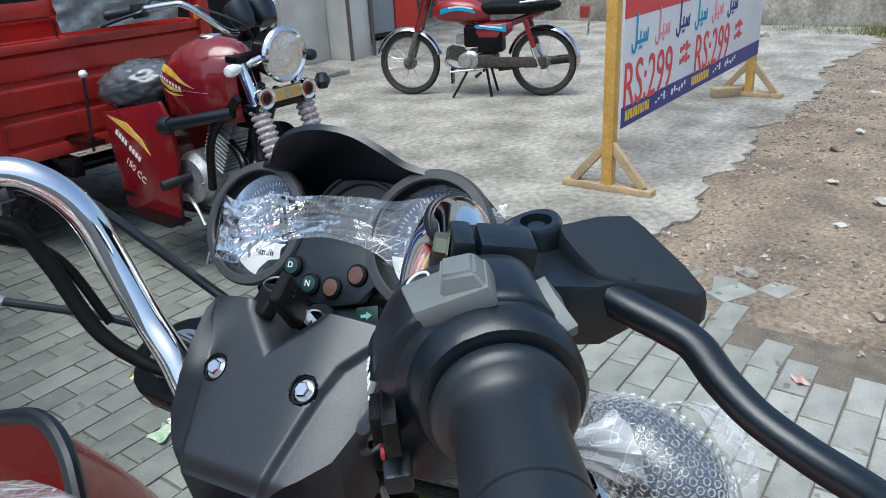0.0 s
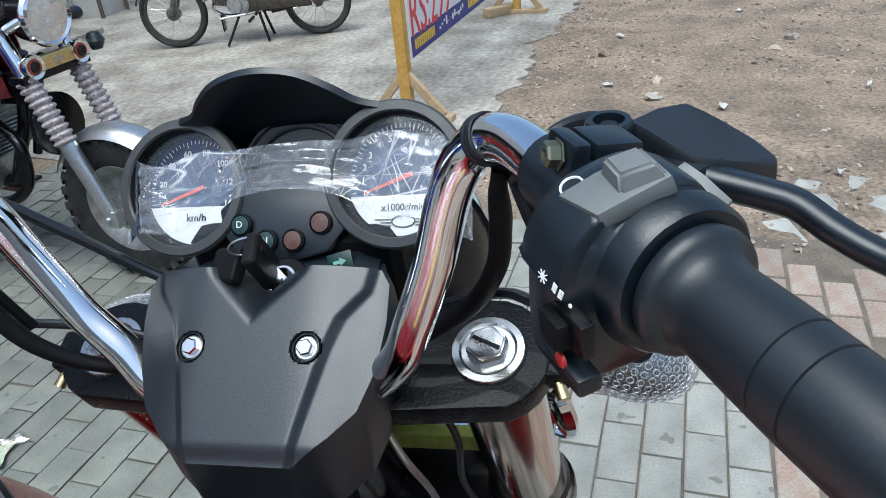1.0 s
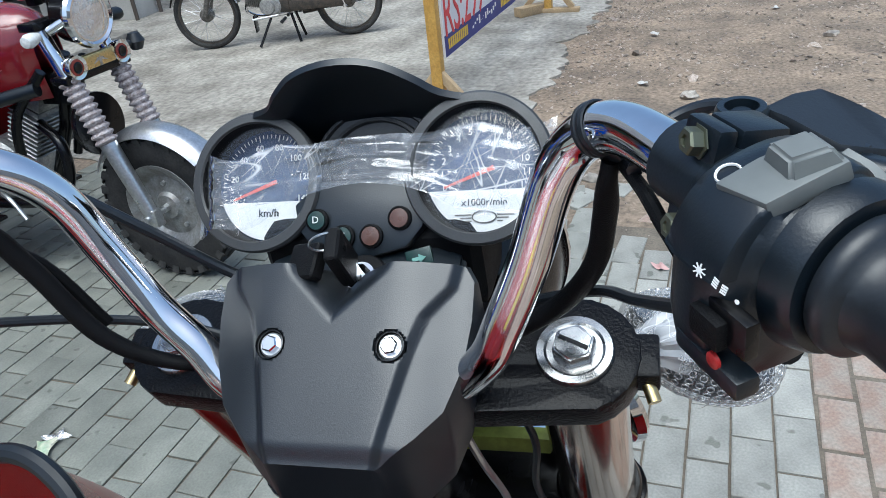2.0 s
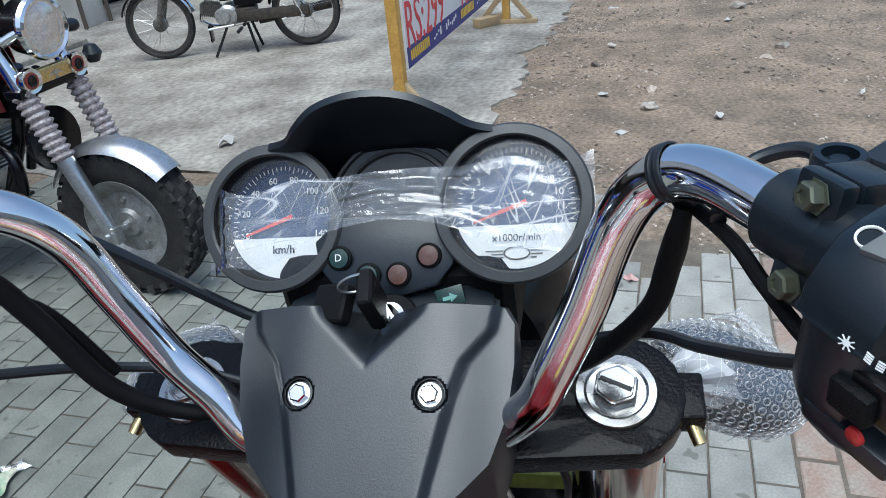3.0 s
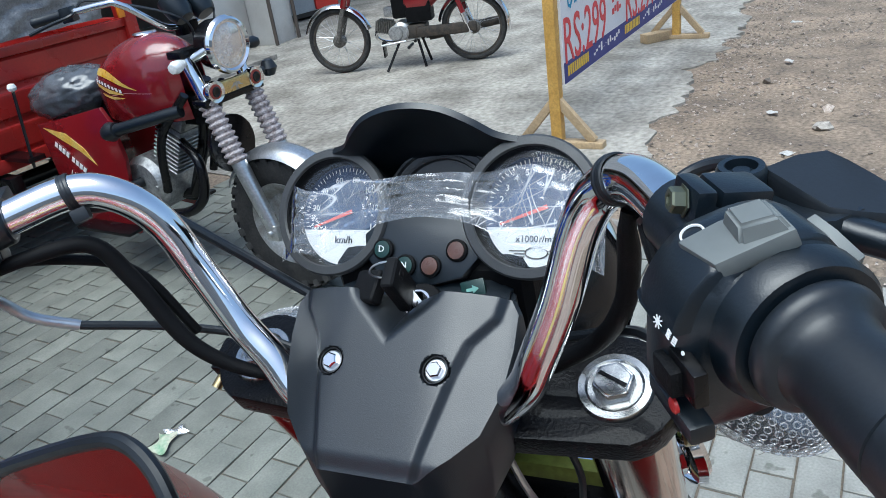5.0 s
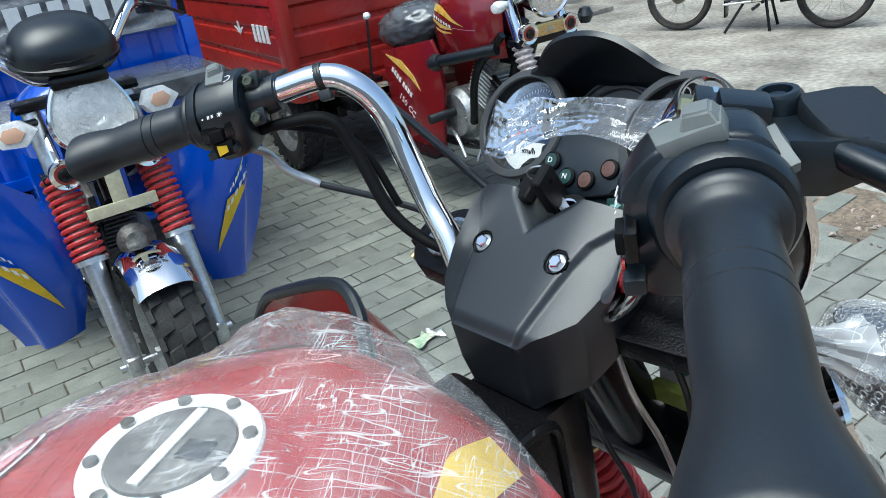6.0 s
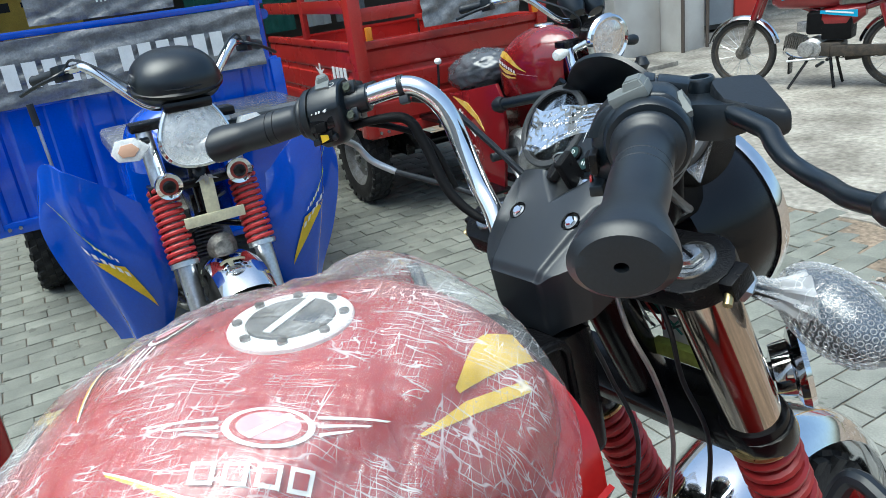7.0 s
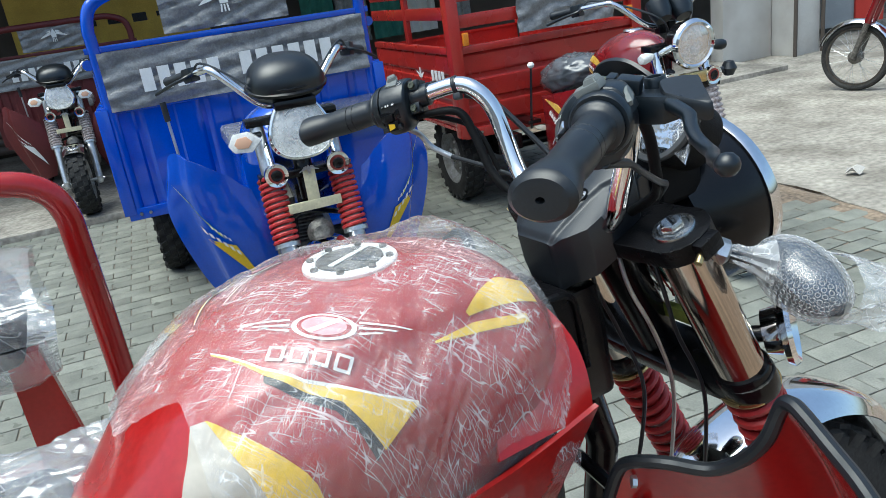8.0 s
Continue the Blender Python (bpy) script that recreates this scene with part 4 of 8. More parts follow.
    cx, cy = 0.050, -0.074
    rings = [[(cx + (x - cx) * k, cy + (y - cy) * k, z + dz) for x, y, z in hood] for k, dz in ((0.93, -0.016), (1.0, -0.013), (1.02, -0.006), (1.0, -0.001), (0.95, 0.0012))]
    part("lever_hood", skin(rings), RUBBER, mc, "soft black rubber lever hood", 50, MC)
    lp = smooth_path([(0.258, -0.048, 1.2215), (0.276, -0.057, 1.2185), (0.2946, -0.0625, 1.2145), (0.306, -0.067, 1.2115), (0.317, -0.077, 1.206), (0.330, -0.086, 1.2005), (0.346, -0.093, 1.1955), (0.3645, -0.104, 1.1945), (0.388, -0.127, 1.198), (0.4181, -0.146, 1.203)], 8)
    n = len(lp)
    rings = []
    for i, p in enumerate(lp):
        t = i / (n - 1)
        dd = (lp[min(i + 1, n - 1)] - lp[max(i - 1, 0)]).normalized()
        s_ = dd.cross(Vector((0, 0, 1))).normalized()
        w, hh = 0.0066 - 0.0016 * t, 0.0062 - 0.0012 * t
        rings.append([p + s_ * (w * a) + Vector((0, 0, hh * b)) for a, b in ((-1, -0.5), (-0.55, -1), (0.55, -1), (1, -0.5), (1, 0.5), (0.55, 1), (-0.55, 1), (-1, 0.5))])
    bm = skin(rings)
    add(bm, lathe([(0, -0.0092), (0.0052, -0.0075), (0.0085, -0.0035), (0.0092, 0), (0.0085, 0.0035), (0.0052, 0.0075), (0, 0.0092)], 20, Matrix.Translation(lp[-1])))
    part("brake_lever", bm, BLACK, trike, "curved black brake lever with a ball end", 65)
    # brake cable stub and hose at the master cylinder
    part("brake_hose", tube(smooth_path([MC @ Vector(p) for p in ((0.022, -0.050, 0.002), (0.002, -0.050, 0.003), (-0.012, -0.038, -0.004), (-0.010, -0.020, -0.012), (0.004, -0.005, -0.015))], 6), 0.0035, 10), RUBBER, trike)
    part("throttle_cable", tube(smooth_path([MS @ Vector((0.112, 0.006, -0.044)), (0.226, -0.075, 1.165), (0.212, -0.045, 1.145), (0.190, -0.005, 1.120), (0.165, 0.025, 1.105), (0.11, 0.06, 1.07)], 8), 0.0036, 10), RUBBER, trike, "black throttle cable")
    part("throttle_cable_boot", rod(MS @ Vector((0.114, 0.006, -0.040)), Vector((0.226, -0.073, 1.164)), 0.006, 12, 0.0045), RUBBER, trike)
    # sleeved wiring beneath the bars
    part("wiring_sleeve", tube(smooth_path([(0.180, -0.010, 1.205), (0.178, -0.010, 1.194), (0.175, 0.001, 1.168), (0.167, 0.011, 1.132), (0.142, 0.030, 1.090), (0.095, 0.03, 1.06)], 8), [0.0045 + 0.0020 * smoothstep(4, 14, i) for i in range(41)], 12), BLACK2, trike, "black sleeved wiring strapped to the bar")
    part("switch_cable", tube(smooth_path([MS @ Vector((0.100, 0.010, -0.034)), MS @ Vector((0.078, 0.014, -0.034)), MS @ Vector((0.052, 0.012, -0.026)), MS @ Vector((0.030, 0.008, -0.020)), (0.186, -0.010, 1.203)], 8), 0.0034, 10), BLACK2, trike, "thin black switch cable")
    part("wiring_sleeve", tube(smooth_path([ML @ Vector((0.09, 0.0, -0.03)), (-0.235, -0.05, 1.19), (-0.205, -0.02, 1.185), (-0.19, -0.01, 1.15), (-0.165, -0.005, 1.09), (-0.13, 0.01, 1.055), (-0.08, 0.02, 1.05)], 8), [0.0042 + 0.0026 * math.sin(math.pi * i / 48) for i in range(49)], 12), BLACK2, trike, "black sleeved wiring strapped to the bar")
    part("wiring_sleeve", tube(smooth_path([ML @ Vector((0.09, -0.01, -0.02)), (-0.23, -0.025, 1.175), (-0.195, 0.0, 1.15), (-0.17, 0.01, 1.09)], 8), 0.004, 10), BLACK2, trike)
    # clutch cable elbow and cable
    el = smooth_path([(-0.276, -0.075, 1.170), (-0.283, -0.055, 1.155), (-0.276, -0.042, 1.132), (-0.254, -0.023, 1.113)], 8)
    part("cable_elbow", tube(el, 0.0045, 12), STEEL, trike, "bare aluminium cable elbow")
    part("clutch_cable", tube(smooth_path([(-0.254, -0.023, 1.113), (-0.20, 0.02, 1.085), (-0.14, 0.045, 1.06), (-0.07, 0.05, 1.03)], 8), 0.0036, 10), RUBBER, trike, "black clutch cable")
    part("long_cable", tube(smooth_path([(-0.215, 0.0, 1.205), (-0.19, 0.03, 1.19), (-0.15, 0.055, 1.14), (-0.11, 0.075, 1.09), (-0.06, 0.08, 1.06)], 8), 0.0042, 10), RUBBER, trike, "black cable looping to the headlamp")
    part("clutch_perch", box(0.045, -0.045, -0.014, 0.08, -0.012, 0.014, 0.004), BLACK, trike, m=ML)


def build_cover(trike):
    M = frame_of((0, 0, 1.0805), (1, 0, 0), (0, -0.62, 0.79))
    wt = [(-0.074, 0.037), (-0.066, 0.046), (-0.055, 0.059), (-0.038, 0.075), (-0.01, 0.085), (0.02, 0.089), (0.045, 0.089), (0.055, 0.083)]
    gt = [(-0.074, 0.036), (-0.05, 0.041), (0.0, 0.053), (0.02, 0.060), (0.04, 0.076), (0.055, 0.079)]

    def f(u, v):
        vv = -0.074 + v * 0.129
        w = interp(wt, vv)
        x = (u - 0.5) * 2 * w
        h = 0.0045 * (1 - smoothstep(interp(gt, vv) - 0.0035, interp(gt, vv) + 0.0035, abs(x)))
        h -= 0.010 * smoothstep(0.02, 0.09, abs(x)) ** 2
        lim = 0.013 + abs(x) * 0.95
        h -= 0.030 * smoothstep(lim, lim + 0.045, vv) * (1 - smoothstep(0.030, 0.040, abs(x)))
        for sx in (-0.041, 0.041):
            r = math.hypot(x - sx, vv)
            h -= 0.006 * (1 - smoothstep(0.0088, 0.0104, r))
        h -= 0.004 * smoothstep(-0.06, -0.074, vv)
        return (x, vv, h)
    bm = sheet(120, 90, f)
    edges = [e for e in bm.edges if e.is_boundary]
    r = bmesh.ops.extrude_edge_only(bm, edges=edges)
    vs = [v for v in r["geom"] if isinstance(v, bmesh.types.BMVert)]
    for v in vs:
        v.co += Vector((0, 0, -0.004)) + Vector((v.co.x, v.co.y, 0)).normalized() * 0.002
    for depth, k in ((0.035, 1.0), (0.035, 0.93)):
        edges = [e for e in bm.edges if e.is_boundary]
        r = bmesh.ops.extrude_edge_only(bm, edges=edges)
        for v in r["geom"]:
            if isinstance(v, bmesh.types.BMVert):
                v.co = Vector((v.co.x * k, (v.co.y + 0.0) * (0.96 if k < 0.95 else 1), v.co.z)) + Vector((0, -0.54, -0.84)) * depth * 0.9
    cover = part("bar_cover", bm, SATINBLACK, trike, "satin black moulded plastic handlebar cover", 32, M)
    for sx in (-1, 1):
        b = lathe([(0, 0), (0.0078, 0), (0.0082, 0.001), (0.0082, 0.003), (0.0072, 0.0038), (0, 0.0038)], 24, M @ pose(sx * 0.041, 0, -0.0018))
        part("washer", b, STEEL, cover)
        part("bolt", lathe([(0, 0), (0.0058, 0), (0.0058, 0.003), (0.0048, 0.0042), (0, 0.0042)], 6, M @ pose(sx * 0.041, 0, 0.0021, 0, 0, 14 * sx)), CHROME, cover, "bright hexagon bolt head")
        part("bolt_cup", lathe([(0.0098, 0.0), (0.0104, 0.0045), (0.0098, 0.0058), (0.0090, 0.0045), (0.0088, -0.001)], 28, M @ pose(sx * 0.041, 0, -0.001)), BLACKPAINT, cover)


GN = Vector((0, -0.82, 0.57)).normalized()


def build_gauges(trike):
    g = new("gauge_cluster")
    g.empty_display_size = 0.05
    g.parent = trike
    for k, sx in enumerate((-1, 1)):
        C = (0.003 + sx * 0.0843, 0.1015 - 0.002 * sx, 1.1505 + 0.0025 * sx)
        M = frame_of(C, (1, 0, 0), GN)
        part("dial_housing", lathe([(0.0, -0.075), (0.030, -0.074), (0.042, -0.062), (0.049, -0.02), (0.0515, -0.004), (0.0510, 0.0), (0.0440, 0.001), (0.0432, -0.001), (0.0425, -0.023), (0.0, -0.023)], 56, M), BLACK2, g, "black dial housing with a flat rim", 30)
        part("dial_rim", hoop([(0.0435, 0.0006), (0.0445, 0.0022), (0.0505, 0.0016), (0.0520, -0.0004), (0.0520, -0.004), (0.0440, -0.004)], 64, M), RIMGREY, g, "matt grey flat dial rim", 30)
        glass = part("dial_glass", lathe([(0.0432, -0.006), (0.030, -0.0045), (0.015, -0.0038), (0, -0.0036)], 48, M), DIALGLASS, g, "clear dial glass", 60)
        glass.visible_shadow = False
        D = M @ pose(0, 0, -0.0225)
        part("dial_face", lathe([(0, 0), (0.0422, 0), (0.0422, 0.0005), (0, 0.0005)], 48, D), DIALBLUE, g, "dark blue printed dial")
        # white lower segment
        pts = [(0.0415 * math.cos(a), 0.0415 * math.sin(a)) for a in np.linspace(math.pi + 0.30, 2 * math.pi - 0.30, 25)]
        part("dial_segment", plate(pts, 0.0004), DIALWHITE, g, "white lower dial panel", m=D @ pose(0, 0, 0.0012))
        bm = bmesh.new()
        for i in range(46):
            a = radians(205 - i * 230 / 45)
            l = 0.0048 if i % 5 == 0 else 0.0028
            add(bm, box(0.0395 - l, -0.0003, 0, 0.0395, 0.0003, 0.0003), D @ pose(0, 0, 0.0008) @ Matrix.Rotation(a, 4, "Z"))
        part("tick_marks", bm, WHITE, g)
        nums = [str(20 * i) for i in range(8)] if sx < 0 else [str(i) for i in range(13)]
        nn = len(nums)
        for i, s_ in enumerate(nums):
            a = radians(200 - i * 220 / (nn - 1))
            text(s_, 0.0068, D @ pose(0.0300 * math.cos(a), 0.0300 * math.sin(a), 0.001), WHITE, g, "dial_number")
        text("km/h" if sx < 0 else "x1000r/min", 0.0085 if sx < 0 else 0.0070, D @ pose(0, -0.021, 0.0018), BLACKPAINT, g, "dial_lettering")
        nb = bmesh.new()
        add(nb, skin([[(-0.008, -0.0016, 0.003), (-0.008, 0.0016, 0.003), (-0.008, 0.0016, 0.004), (-0.008, -0.0016, 0.004)], [(0.030, -0.0007, 0.003), (0.030, 0.0007, 0.003), (0.030, 0.0007, 0.004), (0.030, -0.0007, 0.004)]]))
        part("needle", nb, NEEDLE, g, "red pointer", m=D @ Matrix.Rotation(radians(200), 4, "Z"))
        if sx < 0:
            part("odometer", box(-0.012, -0.0165, 0.001, 0.012, -0.0095, 0.0022), BLACKPAINT, g, "black odometer window")
        else:
            e = bmesh.new()
            for i in range(3):
                for s2 in (-1, 1):
                    add(e, box(0.009, -0.0005, 0, 0.021 - 0.004 * i, 0.0004, 0.0003), D @ pose(0, -0.0295 - 0.0022 * i, 0.0016) @ Matrix.Diagonal((s2, 1, 1, 1)))
            add(e, tube([D @ Vector((0.0085 * math.cos(a), -0.031 + 0.0042 * math.sin(a), 0.0018)) for a in np.linspace(0, 2 * math.pi, 24)], 0.0005, 5))
            part("winged_mark", e, DIRTYALLOY, g, "small grey winged emblem")
    # hood between the dials
    M = frame_of((0.003, 0.102, 1.1505), (1, 0, 0), GN)
    arch = smooth_path([(-0.084, 0.0505), (-0.068, 0.0510), (-0.058, 0.0560), (-0.042, 0.0655), (-0.020, 0.0710), (0.004, 0.0722), (0.026, 0.0690), (0.046, 0.0610), (0.062, 0.0535), (0.086, 0.0505)], 5)

    def hood(u, v):
        i = u * (len(arch) - 1)
        k = min(int(i), len(arch) - 2)
        p = arch[k].lerp(arch[k + 1], i - k)
        return (p.x * (1 - 0.22 * v), p.y * (1 - 0.45 * v), 0.036 * math.sin(math.pi * u) ** 1.2 * (1 - v) - 0.085 * v)
    for i, a in enumerate(arch):
        arch[i] = Vector((a[0], a[1], 0))
    part("hood", sheet(60, 12, hood, 0.005), BLACK, g, "black arched visor between the dials", 45, M)
    back = plate([(-0.058, -0.052), (0.058, -0.052), (0.066, 0.02), (0.05, 0.052), (0.02, 0.068), (-0.02, 0.068), (-0.05, 0.052), (-0.066, 0.02)], 0.01)
    part("hood_back", back, BLACK2, g, m=M @ pose(0, 0, -0.062))
    part("recess_disc", lathe([(0, -0.03), (0.054, -0.03), (0.054, -0.003), (0.0525, -0.001), (0.0505, -0.001), (0.0495, -0.004), (0.0445, -0.0045), (0.0435, -0.001), (0.0410, -0.0005), (0.0400, -0.004), (0, -0.0045)], 56, M @ pose(0, 0.004, -0.030)), RIMGREY, g, "stepped round recess under the visor", 25)
    # filler between dials and the warning lamps panel
    W = frame_of((0, 0.084, 1.118), (1, 0, 0), (0, -0.82, 0.57))
    ol = [(-0.050, 0.018), (-0.047, 0.0), (-0.035, -0.014), (-0.012, -0.020), (0.012, -0.020), (0.035, -0.014), (0.047, 0.0), (0.050, 0.018), (0.03, 0.034), (-0.03, 0.034)]
    part("lamp_panel", plate(ol, 0.02, 0.0025), BLACK, g, m=W)
    for k, (x, y, mt, lab) in enumerate(((-0.031, 0.006, DARKTEAL, "dark blue beam lamp"), (-0.011, -0.006, DARKTEAL, "dark green neutral lamp"), (0.010, -0.006, AMBERDULL, "dull amber lamp"), (0.031, 0.006, AMBERDULL, "dull red lamp"))):
        part("lamp_rim", lathe([(0.0068, 0), (0.0085, 0), (0.0085, 0.003), (0.0072, 0.004), (0.0068, 0.003)], 24, W @ pose(x, y, 0)), BLACK2, g)
        part("lamp_lens", lathe([(0, 0), (0.0068, 0), (0.0066, 0.002), (0, 0.0028)], 24, W @ pose(x, y, 0.0022)), mt, g, lab)
        if k < 2:
            text("D" if k == 0 else "N", 0.007, W @ pose(x, y, 0.0052), WHITE, g, "lamp_symbol", 0.0003)
    part("arrow_lamp", box(-0.0095, -0.007, 0, 0.0095, 0.007, 0.0025, 0.001), DARKTEAL, g, "dark green turn arrow lamp", m=W @ pose(0.044, -0.022, -0.004, 0, 0, 14))
    part("arrow_mark", plate([(-0.005, -0.0012), (0.0, -0.0012), (0.0, -0.0032), (0.005, 0), (0.0, 0.0032), (0.0, 0.0012), (-0.005, 0.0012)], 0.0004), PALETEAL, g, m=W @ pose(0.044, -0.022, -0.0008, 0, 0, 14))
    # dash between panel and handlebar cover
    prof = [(-0.078, 0.030, 1.082), (-0.072, 0.078, 1.098), (-0.05, 0.092, 1.100), (0.05, 0.092, 1.100), (0.076, 0.078, 1.100), (0.082, 0.030, 1.084)]
    bm = skin([[(x, y, z) for x, y, z in prof], [(x * 0.95, y + 0.01, z - 0.05) for x, y, z in prof]])
    bmesh.ops.bevel(bm, geom=bm.edges[:], offset=0.004, segments=2, affect="EDGES")
    part("dash", bm, BLACK, g, "", 40)
    part("dash_shell", box(-0.085, 0.085, 1.04, 0.085, 0.165, 1.115, 0.018, 3), BLACK2, g)
    # ignition lock
    K = frame_of((0.006, 0.056, 1.0935), (1, 0, 0), (0, -0.45, 0.9))
    part("lock_ring", lathe([(0.0, -0.01), (0.019, -0.01), (0.019, 0.001), (0.0175, 0.003), (0.0125, 0.003), (0, 0.0025)], 32, K), BLACK2, g)
    part("lock_barrel", lathe([(0, 0), (0.0115, 0), (0.0115, 0.0045), (0.0105, 0.006), (0, 0.0055)], 32, K), CHROME, g, "bright metal ignition lock")
    part("lock_slot", box(-0.0012, -0.006, 0, 0.0012, 0.006, 0.0066), BLACKPAINT, g, m=K @ pose(0, 0, 0, 0, 0, 20))
    # key and its fob, a thing of its own, in the lock
    key = empty("ignition_key", BIKE @ STEER @ K, "black-headed key and fob hanging in the ignition lock", "key")
    part("blade", box(-0.001, -0.004, 0.004, 0.001, 0.004, 0.016), STEEL, key)
    part("head", box(-0.0052, -0.0125, 0, 0.0052, 0.0125, 0.038, 0.004, 3), BLACK2, key, "black plastic key head", m=pose(-0.004, 0.0, 0.011, 0, 0, 6))
    part("head_eye", box(-0.0056, -0.0035, 0.024, 0.0056, 0.0035, 0.031, 0.002, 2), CAST, key, m=pose(-0.004, 0.003, 0.011, 0, 0, 6))
    part("ring", tube([(0.011 * math.cos(a) - 0.012, 0.004 * math.cos(a) + 0.006, 0.040 + 0.009 * math.sin(a)) for a in np.linspace(0, 2 * math.pi, 24)], 0.0008, 6), STEEL, key, "split steel key ring")
    part("fob", box(-0.0145, -0.013, -0.0055, 0.0145, 0.013, 0.0055, 0.004, 3), BLACK2, key, "second black plastic key head", m=pose(-0.032, 0.001, 0.022, 12, -24, -12))
    return g


def build_gauge_film():
    M = BIKE @ STEER @ frame_of((0.003, 0.102, 1.1505), (1, 0, 0), GN)

    def f(u, v):
        x = -0.136 + u * 0.277
        mid = 0.5 + 0.5 * math.cos((u - 0.5) * 2 * math.pi)
        lo = -0.043 + 0.035 * mid + 0.002 * u + 0.006 * math.sin(u * 23) * (1 - mid)
        hi = 0.016 + 0.002 * mid + 0.014 * u + 0.005 * math.sin(u * 25 + 1) * (1 - mid)
        y = lo + (hi - lo) * v
        w = 0.0022 * fbm(u * 4, v * 1.5, 1.0) + 0.0009 * abs(fbm(u * 5, v * 6, 4.0)) + 0.0003 * abs(fbm(u * 18, v * 5 + u * 6, 2.0))
        z = 0.004 + w + 0.004 * (1 - smoothstep(0.02, 0.06, abs(x)))
        edge = smoothstep(0.115, 0.137, abs(x - 0.002))
        return (x * (1 - 0.03 * edge), y, z - 0.010 * edge)
    ob = part("gauge_film", sheet(150, 40, f), FILM, None, angle=25)
    ob.matrix_basis = M
    tagged(ob, "crumpled clear plastic film stretched over both dials", "plastic film")
    ob.visible_shadow = False


def wheel(parent, C, r, w, knobs=26, rim_mat=None, spokes=False, name="wheel"):
    """A wheel whose axle runs along local x at C; tyre, rim and hub below it."""
    M = Matrix.Translation(C) @ pose(0, 0, 0, 0, 90, 0)
    if spokes:
        ty = part(name, hoop([(r * 0.845, -w * 0.30), (r * 0.90, -w * 0.46), (r * 0.95, -w * 0.44), (r * 0.99, -w * 0.2), (r, 0), (r * 0.99, w * 0.2), (r * 0.95, w * 0.44), (r * 0.90, w * 0.46), (r * 0.845, w * 0.30)], 56, M), TREAD, parent, "dusty worn motorcycle tyre")
    else:
        ty = part(name, hoop([(r * 0.59, -w * 0.40), (r * 0.64, -w * 0.46), (r * 0.78, -w * 0.5), (r * 0.93, -w * 0.46), (r * 0.975, -w * 0.3), (r * 0.985, 0), (r * 0.975, w * 0.3), (r * 0.93, w * 0.46), (r * 0.78, w * 0.5), (r * 0.64, w * 0.46), (r * 0.59, w * 0.40)], 48, M), TYRE, parent, "black rubber tyre")
    if knobs:
        step = r * math.pi / knobs
        shapes = {}
        for key, bm in (("block", skin([[(-w * 0.13, -step * 0.62, -r * 0.03), (w * 0.13, -step * 0.40, -r * 0.03), (w * 0.13, step * 0.62, -r * 0.03), (-w * 0.13, step * 0.40, -r * 0.03)], [(-w * 0.115, -step * 0.56, 0), (w * 0.115, -step * 0.34, 0), (w * 0.115, step * 0.56, 0), (-w * 0.115, step * 0.34, 0)]])),
                        ("shoulder", box(-w * 0.05, -step * 0.45, -r * 0.05, w * 0.05, step * 0.45, r * 0.05))):
            bmesh.ops.recalc_face_normals(bm, faces=bm.faces)
            me = bpy.data.meshes.new("tread_block")
            bm.to_mesh(me)
            bm.free()
            me.materials.append(TREAD)
            shapes[key] = me
        for k in range(knobs):
            a = 2 * math.pi * k / knobs
            R = Matrix.Translation(C) @ Matrix.Rotation(a, 4, "X")
            R2 = Matrix.Translation(C) @ Matrix.Rotation(a + math.pi / knobs, 4, "X")
            for key, m in (("block", R @ pose(-w * 0.29, 0, r * 0.995, 0, -10, 0)), ("block", R2 @ pose(0, 0, r * 1.005, 0, 0, 180)), ("block", R @ pose(w * 0.29, 0, r * 0.995, 0, 10, 180)),
                           ("shoulder", R2 @ pose(-w * 0.46, 0, r * 0.925, 0, -14, 0)), ("shoulder", R2 @ pose(w * 0.46, 0, r * 0.925, 0, 14, 0))):
                kb = new("tread_block", shapes[key])
                kb.parent = ty
                kb.matrix_basis = m
    rm = rim_mat or RIM
    if spokes:
        part("rim", hoop([(r * 0.855, -w * 0.30), (r * 0.80, -w * 0.30), (r * 0.79, -w * 0.1), (r * 0.79, w * 0.1), (r * 0.80, w * 0.30), (r * 0.855, w * 0.30)], 48, M), rm, ty, "chromed spoked rim")
        part("hub", lathe([(0, -0.05), (0.03, -0.05), (0.055, -0.03), (0.055, 0.03), (0.03, 0.05), (0, 0.05)], 24, M), DIRTYALLOY, ty)
        for k in range(32):
            a = 2 * math.pi * k / 32
            b = a + (0.35 if k % 4 < 2 else -0.35)
            sx = 1 if k % 2 else -1
            part("spoke", rod(M @ Vector((0.05 * math.cos(a), 0.05 * math.sin(a), 0.028 * sx)), M @ Vector((r * 0.795 * math.cos(b), r * 0.795 * math.sin(b), 0)), 0.0013, 5), STEEL, ty)
    else:
        part("rim", lathe([(0, -w * 0.30), (r * 0.16, -w * 0.30), (r * 0.2, -w * 0.18), (r * 0.42, -w * 0.12), (r * 0.48, -w * 0.25), (r * 0.56, -w * 0.40), (r * 0.605, -w * 0.44), (r * 0.615, -w * 0.38), (r * 0.56, 0), (r * 0.615, w * 0.38), (r * 0.605, w * 0.44), (r * 0.56, w * 0.40), (r * 0.48, w * 0.25), (r * 0.42, w * 0.12), (r * 0.2, w * 0.18), (r * 0.16, w * 0.30), (0, w * 0.30)], 40, M), rm, ty, "silver pressed steel wheel disc")
